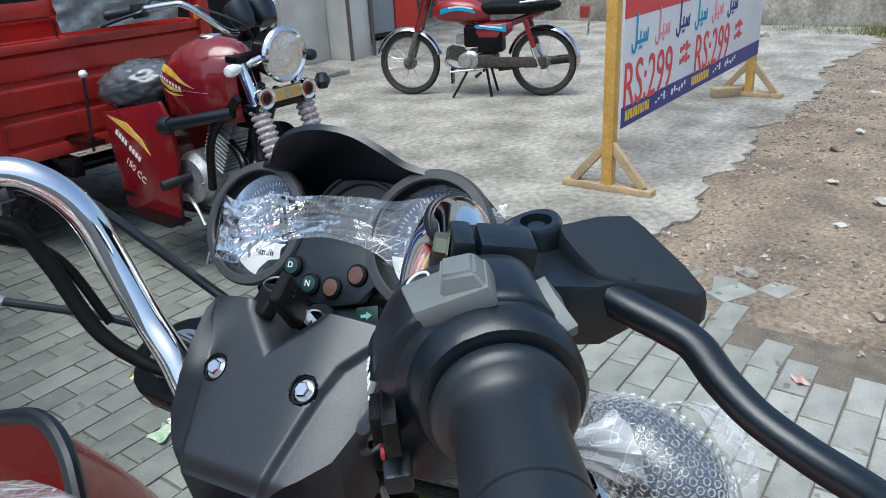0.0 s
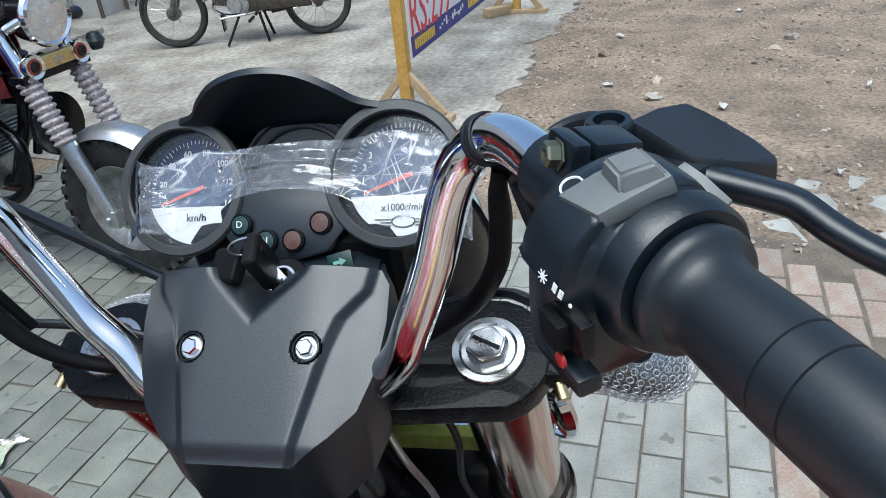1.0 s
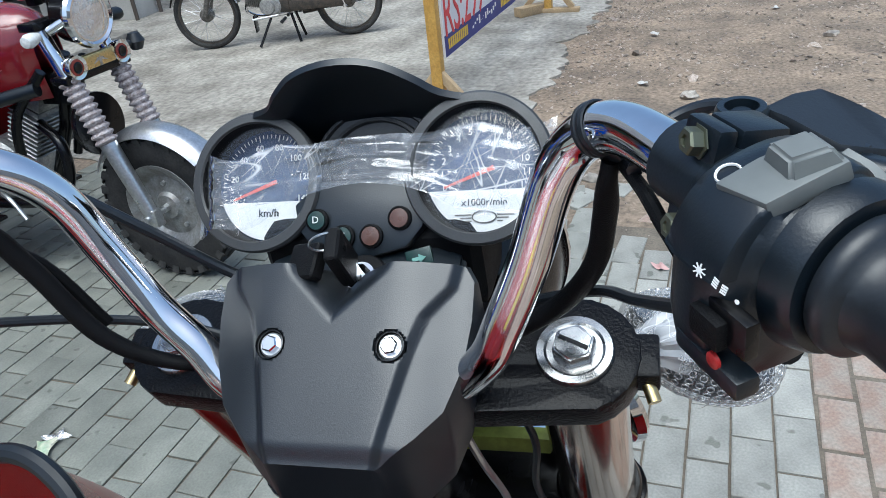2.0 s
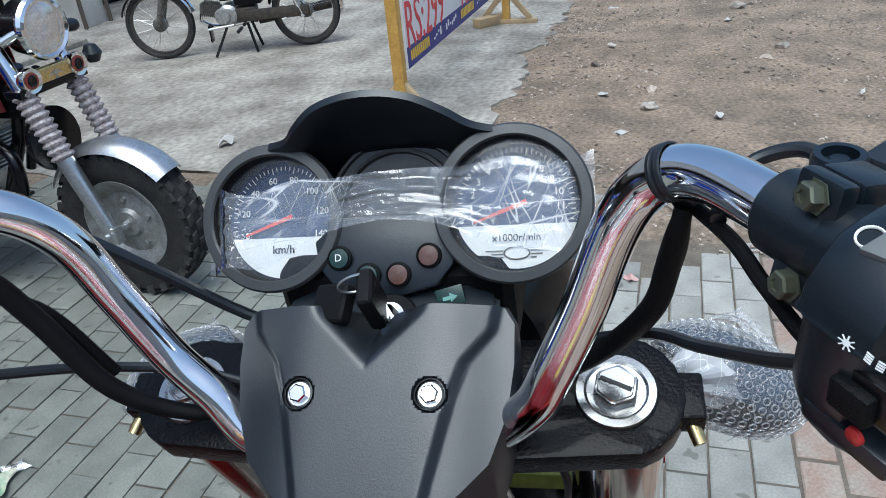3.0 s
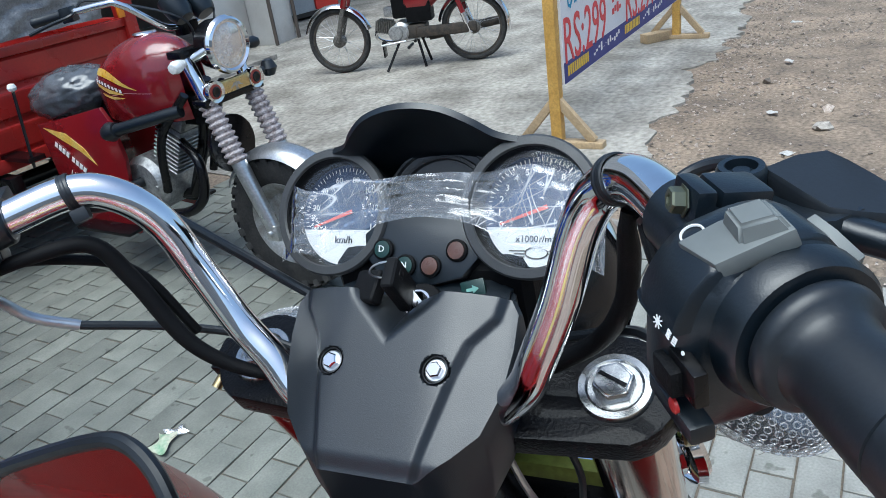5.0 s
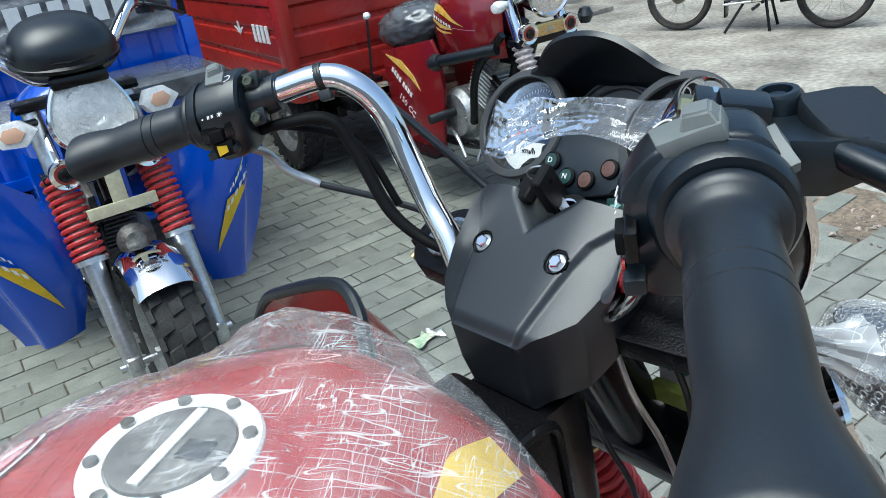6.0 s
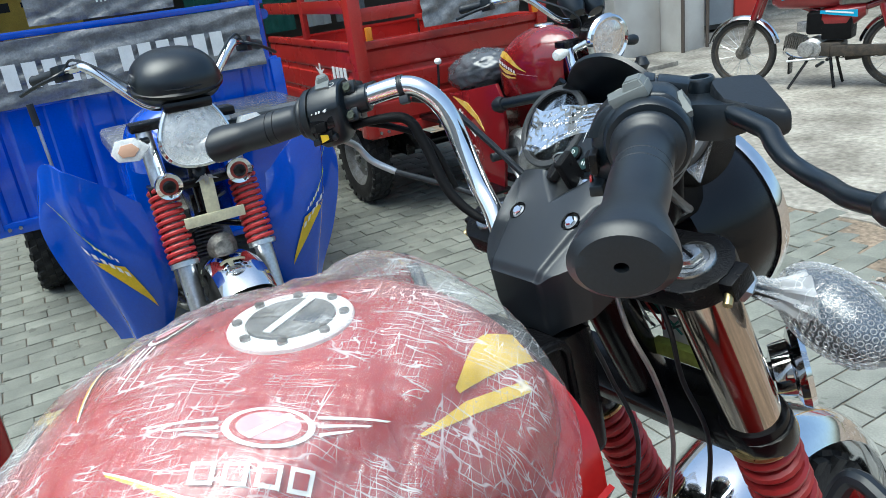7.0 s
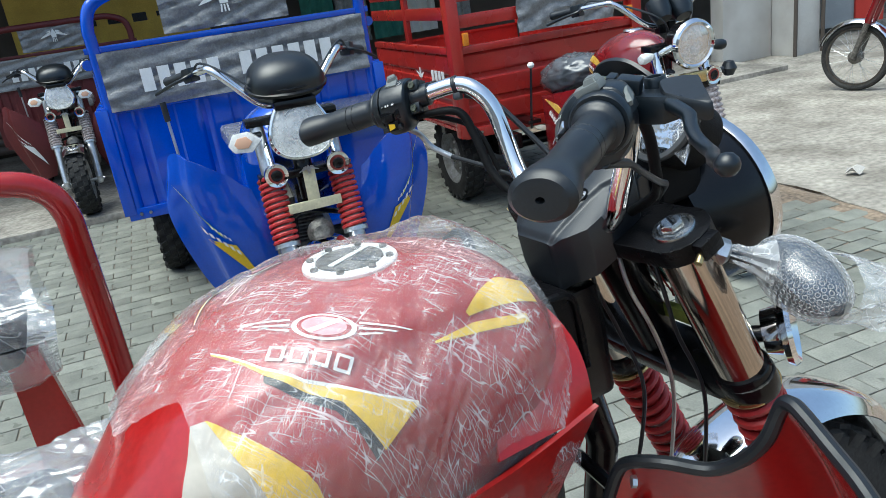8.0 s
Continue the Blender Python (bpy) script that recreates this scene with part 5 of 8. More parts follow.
        for sx in (-1, 1):
            for k in range(5):
                a = 2 * math.pi * k / 5
                part("wheel_nut", lathe([(0, 0), (0.009, 0), (0.009, 0.012), (0, 0.013)], 6, Matrix.Translation(C) @ Matrix.Rotation(a, 4, "X") @ pose(sx * w * 0.13, 0, r * 0.32, 0, 90 * sx, 0)), STEEL, ty)
            part("hub_cap", lathe([(0, 0), (0.016, 0), (0.016, 0.02), (0, 0.022)], 6, Matrix.Translation(C) @ pose(sx * w * 0.30, 0, 0, 0, 90 * sx, 0)), STEEL, ty)
    return ty


def fender(parent, C, r, w, a0, a1, material, label, lip=0.012):
    def f(u, v):
        a = radians(a0 + (a1 - a0) * u)
        x = (v - 0.5) * 2
        rr = r - 0.035 * abs(x) ** 3
        return (C[0] + x * w / 2, C[1] + rr * math.cos(a), C[2] + rr * math.sin(a))
    return part("front_fender", sheet(36, 14, f, 0.003), material, parent, label, 50)


def build_forks(trike):
    yM = frame_of((0, 0.045, 1.042), (1, 0, 0), -RAKE)
    ol = []
    for a in np.linspace(-70, 110, 12):
        ol.append((0.148 + 0.043 * math.cos(radians(a)), 0.043 * math.sin(radians(a))))
    for a in np.linspace(70, 250, 12):
        ol.append((-0.148 + 0.043 * math.cos(radians(a)), 0.043 * math.sin(radians(a))))
    ol += [(-0.08, -0.046), (0.08, -0.046)]
    part("top_yoke", plate(ol, 0.026, 0.004), CAST, trike, "rough black cast fork yoke", m=yM)
    lowM = frame_of(Vector((0, 0.045, 1.042)) + RAKE * 0.245, (1, 0, 0), -RAKE)
    part("lower_yoke", plate([(x, y * 0.9) for x, y in ol], 0.03, 0.004), BLACKPAINT, trike, "black steel lower fork yoke", m=lowM)
    for sx in (-1, 1):
        T = yM @ pose(sx * 0.148, 0, 0)
        cap = part("fork_cap", lathe([(0.0, 0.0), (0.0305, 0.0), (0.0305, 0.002), (0.029, 0.0045), (0.0235, 0.005), (0.0215, 0.0035), (0.0205, 0.0035), (0, 0.0035)], 40, T @ Matrix.Scale(0.86, 4)), SATIN, trike, "bright chromed fork cap")
        hx = lathe([(0, 0.003), (0.0175, 0.003), (0.0175, 0.012), (0.0155, 0.0145), (0, 0.0150)], 6, T @ Matrix.Scale(0.86, 4) @ pose(0, 0, 0, 0, 0, 20))
        bmesh.ops.bevel(hx, geom=hx.edges[:], offset=0.001, segments=2, affect="EDGES")
        part("cap_hexagon", hx, SATIN, cap)
        part("cap_slot", box(-0.012, -0.0016, 0.0149, 0.012, 0.0016, 0.0156), BLACKPAINT, cap, m=T @ Matrix.Scale(0.86, 4) @ pose(0, 0, 0, 0, 0, -24))
        p0 = T @ Vector((0, 0, -0.02))
        zs = 0.0 if sx > 0 else -0.10
        part("fork_tube", rod(p0, T @ Vector((0, 0, -0.25 + zs)), 0.0325, 36), CHROME_D, trike, "smoky polished fork shroud")
        part("fork_collar", lathe([(0.0, 0), (0.0365, 0), (0.038, 0.004), (0.038, 0.030), (0.036, 0.034), (0, 0.034)], 36, T @ pose(0, 0, -0.268 + zs)), BLACKPAINT, trike)
        part("fork_ring", lathe([(0, 0), (0.041, 0), (0.042, 0.003), (0.041, 0.006), (0, 0.006)], 36, T @ pose(0, 0, -0.274 + zs)), BRASS, trike, "brassy spring seat")
        a, b = T @ Vector((0, 0, -0.275 + zs)), T @ Vector((0, 0, -0.50 + zs))
        part("fork_spring", coil(a, b, 0.032, 0.0075, 9, 18, 8), SPRINGRED, trike, "red painted coil spring")
        part("fork_stanchion", rod(a, T @ Vector((0, 0, -0.55)), 0.023, 20), SPRINGRED, trike)
        part("fork_slider", rod(T @ Vector((0, 0, -0.50)), T @ Vector((0, 0, -0.83)), 0.030, 24, 0.026), STEEL, trike, "silver fork slider")
        # pinch bolt on the yoke's outer end
        bo = T @ Vector((sx * 0.040, 0.004, -0.012))
        part("yoke_lug", box(-0.012, -0.016, -0.024, 0.014, 0.016, -0.002, 0.003), CAST, trike, m=T @ pose(sx * 0.040, 0, 0))
        d = T.to_3x3() @ Vector((sx * 0.35, -1, -0.25)).normalized()
        part("pinch_nut", lathe([(0, 0), (0.0085, 0), (0.0085, 0.009), (0.0075, 0.0105), (0, 0.0105)], 6, along(bo + d * 0.006, bo + d)), BRASS, trike, "brass plated pinch nut")
        part("pinch_bolt", rod(bo + d * 0.012, bo + d * 0.032, 0.0046, 14), BRASS, trike)
    ax = yM @ Vector((0, 0, -0.80))
    part("axle", rod((-0.19, ax.y, ax.z), (0.19, ax.y, ax.z), 0.011), STEEL, trike)
    wheel(trike, (0, ax.y, 0.285), 0.285, 0.115, name="front_wheel")
    fender(trike, (0, ax.y, 0.285), 0.335, 0.15, -5, 165, CHROME, "bright chromed front fender")
    # headlamp bucket with chrome rim, facing forwards
    H = frame_of((0, 0.215, 1.0), (1, 0, 0), (0, 0.99, 0.08))
    part("headlamp_bucket", lathe([(0, -0.10), (0.05, -0.098), (0.095, -0.075), (0.118, -0.03), (0.124, 0.02), (0.122, 0.026), (0, 0.026)], 48, H), BLACKPAINT, trike, "glossy black headlamp shell")
    part("headlamp_rim", lathe([(0.100, 0.045), (0.112, 0.048), (0.124, 0.040), (0.1275, 0.024), (0.126, 0.020), (0.105, 0.03)], 48, H), CHROME, trike, "chromed headlamp rim")
    part("headlamp_lens", lathe([(0.0, 0.062), (0.05, 0.058), (0.09, 0.048), (0.101, 0.042), (0.101, 0.03), (0, 0.03)], 40, H), LAMPGLASS, trike)
    part("horn_ring", lathe([(0.036, 0.0), (0.046, 0.004), (0.050, 0.012), (0.046, 0.018), (0.036, 0.010), (0.030, -0.02), (0, -0.025)], 32, frame_of((0.150, 0.205, 0.845), (0, 0, 1), (0.75, 0.6, 0.15))), CHROME, trike, "chromed horn ring")
    part("horn_stay", rod((0.10, 0.15, 0.84), (0.145, 0.19, 0.845), 0.012), BLACKPAINT, trike)
    # cables down the steering head, frame and wiring
    rnd = random.Random(8)
    for k in (0, 2, 4):
        x = 0.03 + 0.018 * k
        part("control_cable", tube(smooth_path([(x * 0.8, 0.01 + 0.01 * k, 1.03), (x + 0.01, 0.0 + 0.012 * k, 0.96), (x + 0.02 * rnd.random(), 0.03 + 0.01 * k, 0.88), (x * 0.9 + 0.02, 0.05 + 0.012 * k, 0.78), (x * 0.8, 0.03 + 0.02 * k, 0.62)], 6), 0.0042 if k % 2 else 0.003, 8), RUBBER if k != 2 else STEEL, trike, "black control cable")
    for k in range(9):
        x = -0.05 + rnd.random() * 0.13
        part("loose_wire", tube(smooth_path([(x, 0.09, 1.03), (x + rnd.uniform(-0.03, 0.03), 0.11 + rnd.uniform(-0.02, 0.02), 0.98), (x + rnd.uniform(-0.04, 0.04), 0.13, 0.93), (x + rnd.uniform(-0.03, 0.03), 0.15, 0.88)], 6), 0.0016, 6), (RUBBER, SPRINGRED, TEAL, WHITE)[k % 4], trike)
    part("steering_stem", rod((0, 0.045, 1.03), Vector((0, 0.045, 1.03)) + RAKE * 0.26, 0.03, 24), BLACKPAINT, trike)
    part("lamp_bracket", box(0.02, 0.12, 0.862, 0.11, 0.135, 0.880, 0.002), DULLLIME, trike, "lime green painted bracket")
    part("number_plate_bracket", box(0.0, 0.165, 0.85, 0.10, 0.170, 0.89, 0.002), WHITE, trike)
    part("frame_head", box(-0.048, -0.10, 0.80, 0.048, 0.005, 0.965, 0.012), BLACKPAINT, trike, "black welded steering head", m=pose(0, 0, 0, 0, 0, 0))
    part("gusset", box(-0.06, -0.17, 0.86, 0.06, -0.05, 0.975, 0.01), CAST, trike, "black gusset plates with rough welds")
    part("weld_bead", tube(smooth_path([(0.062, -0.165, 0.97), (0.063, -0.12, 0.975), (0.062, -0.06, 0.972), (0.055, -0.045, 0.93), (0.052, -0.04, 0.86)], 8), 0.005, 8), CAST, trike)
    part("down_tube", tube([(0, -0.03, 0.86), (0, 0.0, 0.7), (0, -0.06, 0.45), (0, -0.3, 0.35)], 0.024, 14), BLACKPAINT, trike)


def build_signals():
    """Bubble-wrapped turn signals on the forks."""
    for sx in (1, -1):
        root = empty("wrapped_turn_signal", BIKE @ STEER, "turn signal wrapped in clear bubble film on the fork", "turn signal", "turn signals")
        c = Vector((sx * 0.232, 0.150, 0.962))
        part("stalk", rod((sx * 0.170, 0.09, 1.005), (sx * 0.21, 0.13, 0.975), 0.009, 14), BLACK, root, "black rubber stalk")
        part("stalk_nut", lathe([(0, 0), (0.016, 0), (0.016, 0.012), (0.010, 0.016), (0, 0.016)], 6, along((sx * 0.168, 0.088, 1.006), (sx * 0.21, 0.13, 0.975))), STEEL, root)
        T = Matrix.Translation(c) @ pose(0, 0, 0, 0, sx * 22, sx * -12)
        if sx < 0:
            T = T @ Matrix.Rotation(math.pi, 4, "Z")
        # black housing below, pale lens above
        for nm, lo, mt, lab in (("lamp_housing", True, BLACK, "black signal housing"), ("lens", False, SMOKE, "smoked blue-grey lens")):
            bm = bmesh.new()
            bmesh.ops.create_uvsphere(bm, u_segments=26, v_segments=16, radius=1)
            for v in bm.verts:
                cut = 0.06 - 0.30 * v.co.x - 0.45 * v.co.y
                v.co.z = min(v.co.z, cut) if lo else max(v.co.z, cut)
            bm.transform(T @ Matrix.Diagonal((0.061, 0.038, 0.034, 1)))
            part(nm, bm, mt, root, lab)
        # film with its bubbles
        bm = bmesh.new()
        bmesh.ops.create_uvsphere(bm, u_segments=36, v_segments=24, radius=1)
        for v in bm.verts:
            k = 1 + 0.07 * fbm(v.co.x * 2, v.co.y * 2, v.co.z * 2)
            v.co = Vector((v.co.x * 0.067 * k, v.co.y * 0.043 * k, v.co.z * 0.039 * k))
        bm.transform(T)
        f = part("bubble_film", bm, FILM_BUB, root, "clear bubble film")
        f.visible_shadow = False
        bm = bmesh.new()
        for i in range(19):
            th = -1.15 + i * 2.3 / 18
            cnt = max(6, int(2 * math.pi * math.cos(th) * 0.040 / 0.0076))
            for j in range(cnt):
                ph = 2 * math.pi * (j + 0.5 * (i % 2)) / cnt
                p = Vector((math.sin(th) * 0.066, math.cos(th) * math.cos(ph) * 0.0425, math.cos(th) * math.sin(ph) * 0.0385))
                nrm = Vector((p.x / 0.066 ** 2, p.y / 0.0425 ** 2, p.z / 0.0385 ** 2)).normalized()
                dome(bm, T @ Matrix.Translation(p) @ nrm.to_track_quat("Z", "Y").to_matrix().to_4x4() @ Matrix.Scale(0.80, 4))
        b = part("bubble_relief", bm, FILM_DOME, root, angle=60)
        b.visible_shadow = False
        # loose flat end of the bag, gathered at the stalk and flared past the lamp

        def skirt(u, v):
            base = smooth_path([(0.196, 0.176, 0.985), (0.236, 0.214, 0.972), (0.268, 0.208, 0.950), (0.284, 0.176, 0.932), (0.262, 0.140, 0.916), (0.230, 0.125, 0.918)], 6)
            k = min(int(u * (len(base) - 1)), len(base) - 2)
            p = base[k].lerp(base[k + 1], u * (len(base) - 1) - k)
            t1, t2 = Vector((0.262, 0.262, 0.948)), Vector((0.300, 0.205, 0.893))
            q = t1.lerp(t2, u) + Vector((0.012, 0.012, -0.006)) * math.sin(math.pi * u)
            w = p.lerp(q, v) + Vector((0.002 * fbm(u * 30, v * 4), 0.003 * fbm(u * 18, v * 5, 2.0), 0.004 * math.sin(u * 60) * v * 0.4 + 0.005 * fbm(u * 9, v * 4, 6.0)))
            return Vector((sx * w.x, w.y, w.z))
        k = part("film_skirt", sheet(70, 12, skirt), FILM_SKIRT, root, "loose milky end of the film bag", 30)
        k.visible_shadow = False

        def neck(u, v):
            a = u * 2 * math.pi
            w = 0.010 + 0.022 * v * v + 0.0025 * math.sin(a * 9 + 2 * v) + 0.004 * fbm(a * 2, v * 4, 3.0)
            p = Vector((0.176, 0.098, 1.000)).lerp(Vector((0.215, 0.135, 0.975)), v)
            return Vector((sx * (p.x + 0.7 * w * math.cos(a)), p.y - 0.7 * w * math.cos(a), p.z + w * math.sin(a)))
        k = part("film_neck", sheet(50, 8, neck), FILM_SKIRT, root, "gathered neck of the film bag", 30)
        k.visible_shadow = False


def dome(bm, m):
    rows = []
    for r, h in ((0.0043, 0.0), (0.0040, 0.0012), (0.0033, 0.0013), (0.0029, 0.0003)):
        rows.append([bm.verts.new(m @ Vector((r * math.cos(k * math.pi / 3.5), r * math.sin(k * math.pi / 3.5), h))) for k in range(7)])
    for a, b in zip(rows, rows[1:]):
        for i in range(7):
            bm.faces.new((a[i], a[(i + 1) % 7], b[(i + 1) % 7], b[i]))


# tank surface: half width, crown height and belly height along its length
TW = [(-0.68, 0.05), (-0.64, 0.105), (-0.57, 0.145), (-0.48, 0.185), (-0.40, 0.208), (-0.32, 0.208), (-0.24, 0.196), (-0.17, 0.174), (-0.12, 0.146), (-0.10, 0.12)]
TT = [(-0.68, 0.86), (-0.64, 0.905), (-0.57, 0.975), (-0.48, 1.040), (-0.40, 1.070), (-0.30, 1.078), (-0.22, 1.074), (-0.16, 1.058), (-0.12, 1.034), (-0.10, 1.01)]


def tank_pt(y, deg, off=0.0):
    """A point of the tank: y along it, deg round it from the crown (90 is the flank)."""
    W, T = smooth_interp(TW, y), smooth_interp(TT, y)
    zc = 0.93 if T > 1.0 else T - 0.07
    H = T - zc
    a = radians(min(abs(deg), 90))
    sg = 1 if deg >= 0 else -1
    # rounded square section: a broad crown and steep flanks
    W *= 0.98
    x, z = W * math.sin(a) ** 0.83, zc + H * max(math.cos(a), 0.0) ** 0.83
    nx, nz = math.sin(a) / max(W, 1e-3), math.cos(a) / max(H, 1e-3)
    l = math.hypot(nx, nz)
    # the flank is set in below a knee line
    off -= 0.009 * smoothstep(39, 50, abs(deg)) * smoothstep(-0.58, -0.46, y) * (1 - smoothstep(-0.24, -0.15, y))
    x, z = x + off * nx / l, z + off * nz / l
    if abs(deg) > 90:
        d = (abs(deg) - 90) / 50
        z -= 0.13 * d
        x -= 0.045 * d * d
    return Vector((sg * x, y, z))


def decal(name, lo, hi, material, tank, label="", off=0.0018, n=16):
    """A printed shape on the tank between two lines of (y, deg)."""
    lo = [Vector((a, b, 0)) for a, b in lo]
    hi = [Vector((a, b, 0)) for a, b in hi]

    def at_(line, u):
        i = u * (len(line) - 1)
        k = min(int(i), len(line) - 2)
        return line[k].lerp(line[k + 1], i - k)

    def f(u, v):
        p = at_(lo, u).lerp(at_(hi, u), v)
        return tank_pt(p.x, p.y, off)
    return part(name, sheet(n, 6, f), material, tank, label, 60)


def build_tank(trike):
    def shell(off, y0, y1, d, ripple=0.0):
        def f(u, v):
            y = y0 + (y1 - y0) * v
            deg = -d + 2 * d * u
            o = off
            if ripple:
                o += ripple * (0.7 * abs(fbm(u * 7 + y * 9, y * 12)) + 0.5 * abs(fbm(u * 30 + v * 6, v * 9 - u * 12, 3.0)))
            return tank_pt(y, deg, o)
        return f
    tank = part("fuel_tank", sheet(60, 44, shell(0, -0.68, -0.10, 140), 0.003), RED, trike, "bright red fuel tank with printed stripes", 60)
    tank.location.z = -0.007
    part("tank_floor", box(-0.14, -0.62, 0.79, 0.14, -0.12, 0.83, 0.01), BLACKPAINT, tank)
    C = frame_of((-0.003, -0.296, 1.0755), (1, 0, 0), (0, 0.02, 1))
    cap = part("filler_cap", lathe([(0, 0.002), (0.039, 0.002), (0.040, 0.005), (0.054, 0.005), (0.0555, 0.003), (0.0555, -0.006), (0, -0.006)], 48, C), WHITE, tank, "pale silver round filler flange with bolts")
    part("cap_plate", lathe([(0, 0.003), (0.0385, 0.003), (0.0385, 0.0065), (0.036, 0.0075), (0, 0.0075)], 40, C), DIRTYALLOY, cap, "dark grey cap plate")
    part("cap_bar", box(-0.004, -0.034, 0.0075, 0.004, 0.034, 0.0095, 0.0008), WHITE, cap, m=C @ pose(0, 0, 0, 0, 0, 30))
    part("cap_key_flap", box(0.010, -0.010, 0.0075, 0.030, 0.006, 0.010, 0.001), BLACK, cap, m=C @ pose(0, 0, 0, 0, 0, 30))
    for k in range(8):
        a = k * math.pi / 4 + 0.2
        part("cap_bolt", lathe([(0, 0), (0.0045, 0), (0.0045, 0.003), (0, 0.0035)], 12, C @ pose(0.047 * math.cos(a), 0.047 * math.sin(a), 0.005)), DIRTYALLOY, cap)
    for sg in (1, -1):
        S = lambda pts: [(y, d * sg) for y, d in pts]
        # winged oval and bars in place of lettering, set askew
        cy, cd, e1, e2 = -0.371, 28.0, (0.027, 6.5), (-0.0075, 5.2)
        at = lambda a, b: (cy + a * e1[0] + b * e2[0], (cd + a * e1[1] + b * e2[1]) * sg)
        arc = lambda k, s2: [at(k * math.cos(t), s2 * k * math.sin(t)) for t in np.linspace(math.pi, 0, 15)]
        decal("oval_print", arc(1.0, -1), arc(1.0, 1), WHITE, tank)
        decal("oval_core", arc(0.84, -1), arc(0.84, 1), RED, tank, off=0.0024)
        decal("oval_disc", arc(0.70, -1), arc(0.70, 1), SIGNPINK, tank, off=0.0030)
        decal("oval_bar", [at(-0.55, 0.42), at(0.45, -0.62)], [at(-0.42, 0.62), at(0.58, -0.42)], WHITE, tank, off=0.0036)
        for d2 in (-1, 1):
            for k in range(3):
                b0, tip = -0.55 + 0.42 * k, 2.75 - 0.45 * k
                decal("wing_print", [at(d2 * 1.06, b0), at(d2 * tip, -0.55 + 0.30 * k)], [at(d2 * 1.06, b0 + 0.16), at(d2 * (tip - 0.1), -0.47 + 0.32 * k)], WHITE, tank)
        for k in range(4):
            p0, dy, dd = (-0.430 + 0.0175 * k, 27.5 + 5.0 * k), 0.0135, 3.9
            q = lambda a, b: (p0[0] + dy * a - 0.010 * b, (p0[1] + dd * a + 4.6 * b) * sg)
            decal("brand_bar", [q(0, -0.5), q(1, -0.5)], [q(0, 0.5), q(1, 0.5)], WHITE, tank, off=0.0020)
            decal("brand_bar_core", [q(0.2, -0.32), q(0.8, -0.32)], [q(0.2, 0.32), q(0.8, 0.32)], RED, tank, off=0.0026)
        decal("yellow_stripe", S([(-0.475, 11), (-0.44, 33), (-0.41, 45), (-0.385, 51), (-0.35, 61), (-0.315, 70)]), S([(-0.475, 12), (-0.44, 36), (-0.41, 49), (-0.385, 57), (-0.37, 70), (-0.36, 81)]), YELLOW, tank, "yellow swoosh print", n=30)
        decal("dark_edge", S([(-0.44, 34), (-0.41, 46), (-0.385, 53), (-0.365, 64), (-0.352, 74)]), S([(-0.444, 38), (-0.416, 51), (-0.393, 59.5), (-0.379, 71), (-0.370, 84)]), BLACKPAINT, tank, off=0.0012, n=30)
        decal("pale_edge", S([(-0.475, 10), (-0.44, 31.5), (-0.41, 43.5), (-0.385, 49.5), (-0.35, 60), (-0.315, 69)]), S([(-0.475, 11), (-0.44, 33), (-0.41, 45), (-0.385, 51), (-0.35, 61), (-0.315, 70)]), WHITE, tank, n=30)
        decal("yellow_flash", S([(-0.228, 44), (-0.20, 37), (-0.17, 31), (-0.125, 32)]), S([(-0.226, 46), (-0.19, 46), (-0.16, 47), (-0.125, 48)]), YELLOW, tank, "yellow swoosh print")
        decal("yellow_flash", S([(-0.275, 50), (-0.225, 49), (-0.155, 54)]), S([(-0.275, 51), (-0.225, 54), (-0.155, 59)]), YELLOW, tank)
        decal("pale_panel", S([(-0.515, 35), (-0.535, 58), (-0.55, 80), (-0.555, 125)]), S([(-0.502, 38), (-0.487, 62), (-0.472, 83), (-0.46, 125)]), BEIGE, tank, "off-white printed side panel")
        decal("orange_stripe", S([(-0.502, 38), (-0.487, 62), (-0.472, 83), (-0.46, 125)]), S([(-0.500, 39), (-0.468, 57), (-0.430, 81), (-0.405, 125)]), YELLOW, tank, off=0.0026)

        # red shroud beside the steering head
        def shroud(u, v):
            top = Vector((0.055, -0.10, 0.995)).lerp(Vector((0.178, -0.105, 0.885)), u)
            topr = Vector((0.09, -0.20, 1.03)).lerp(Vector((0.205, -0.24, 0.90)), u)
            p = top.lerp(topr, v)
            bow = math.sin(math.pi * u) * 0.026
            bow *= 1 - 0.95 * v
            return Vector((sg * (p.x + bow - 0.012 * v), p.y + 0.006 * math.sin(math.pi * u), p.z + bow * 0.6 - 0.012 * v))
        part("tank_shroud", sheet(14, 8, shroud, 0.006), RED, tank, "red side shroud", 50)
        part("shroud_flash", box(-0.01, -0.002, -0.004, 0.01, 0.002, 0.004), YELLOW, tank, m=pose(sg * 0.105, -0.135, 0.985, 30, 20 * sg, 0))

        def lower(u, v):
            a = Vector((0.182, -0.10, 0.885)).lerp(Vector((0.10, -0.56, 0.80)), u)
            b = Vector((0.125, -0.16, 0.70)).lerp(Vector((0.12, -0.52, 0.68)), u)
            p = a.lerp(b, v)
            return Vector((sg * (p.x + 0.045 * math.sin(math.pi * u)), p.y, p.z))
        part("side_panel", sheet(16, 8, lower, 0.006), RED, trike, "", 50)
    # film over the tank, a thing of its own

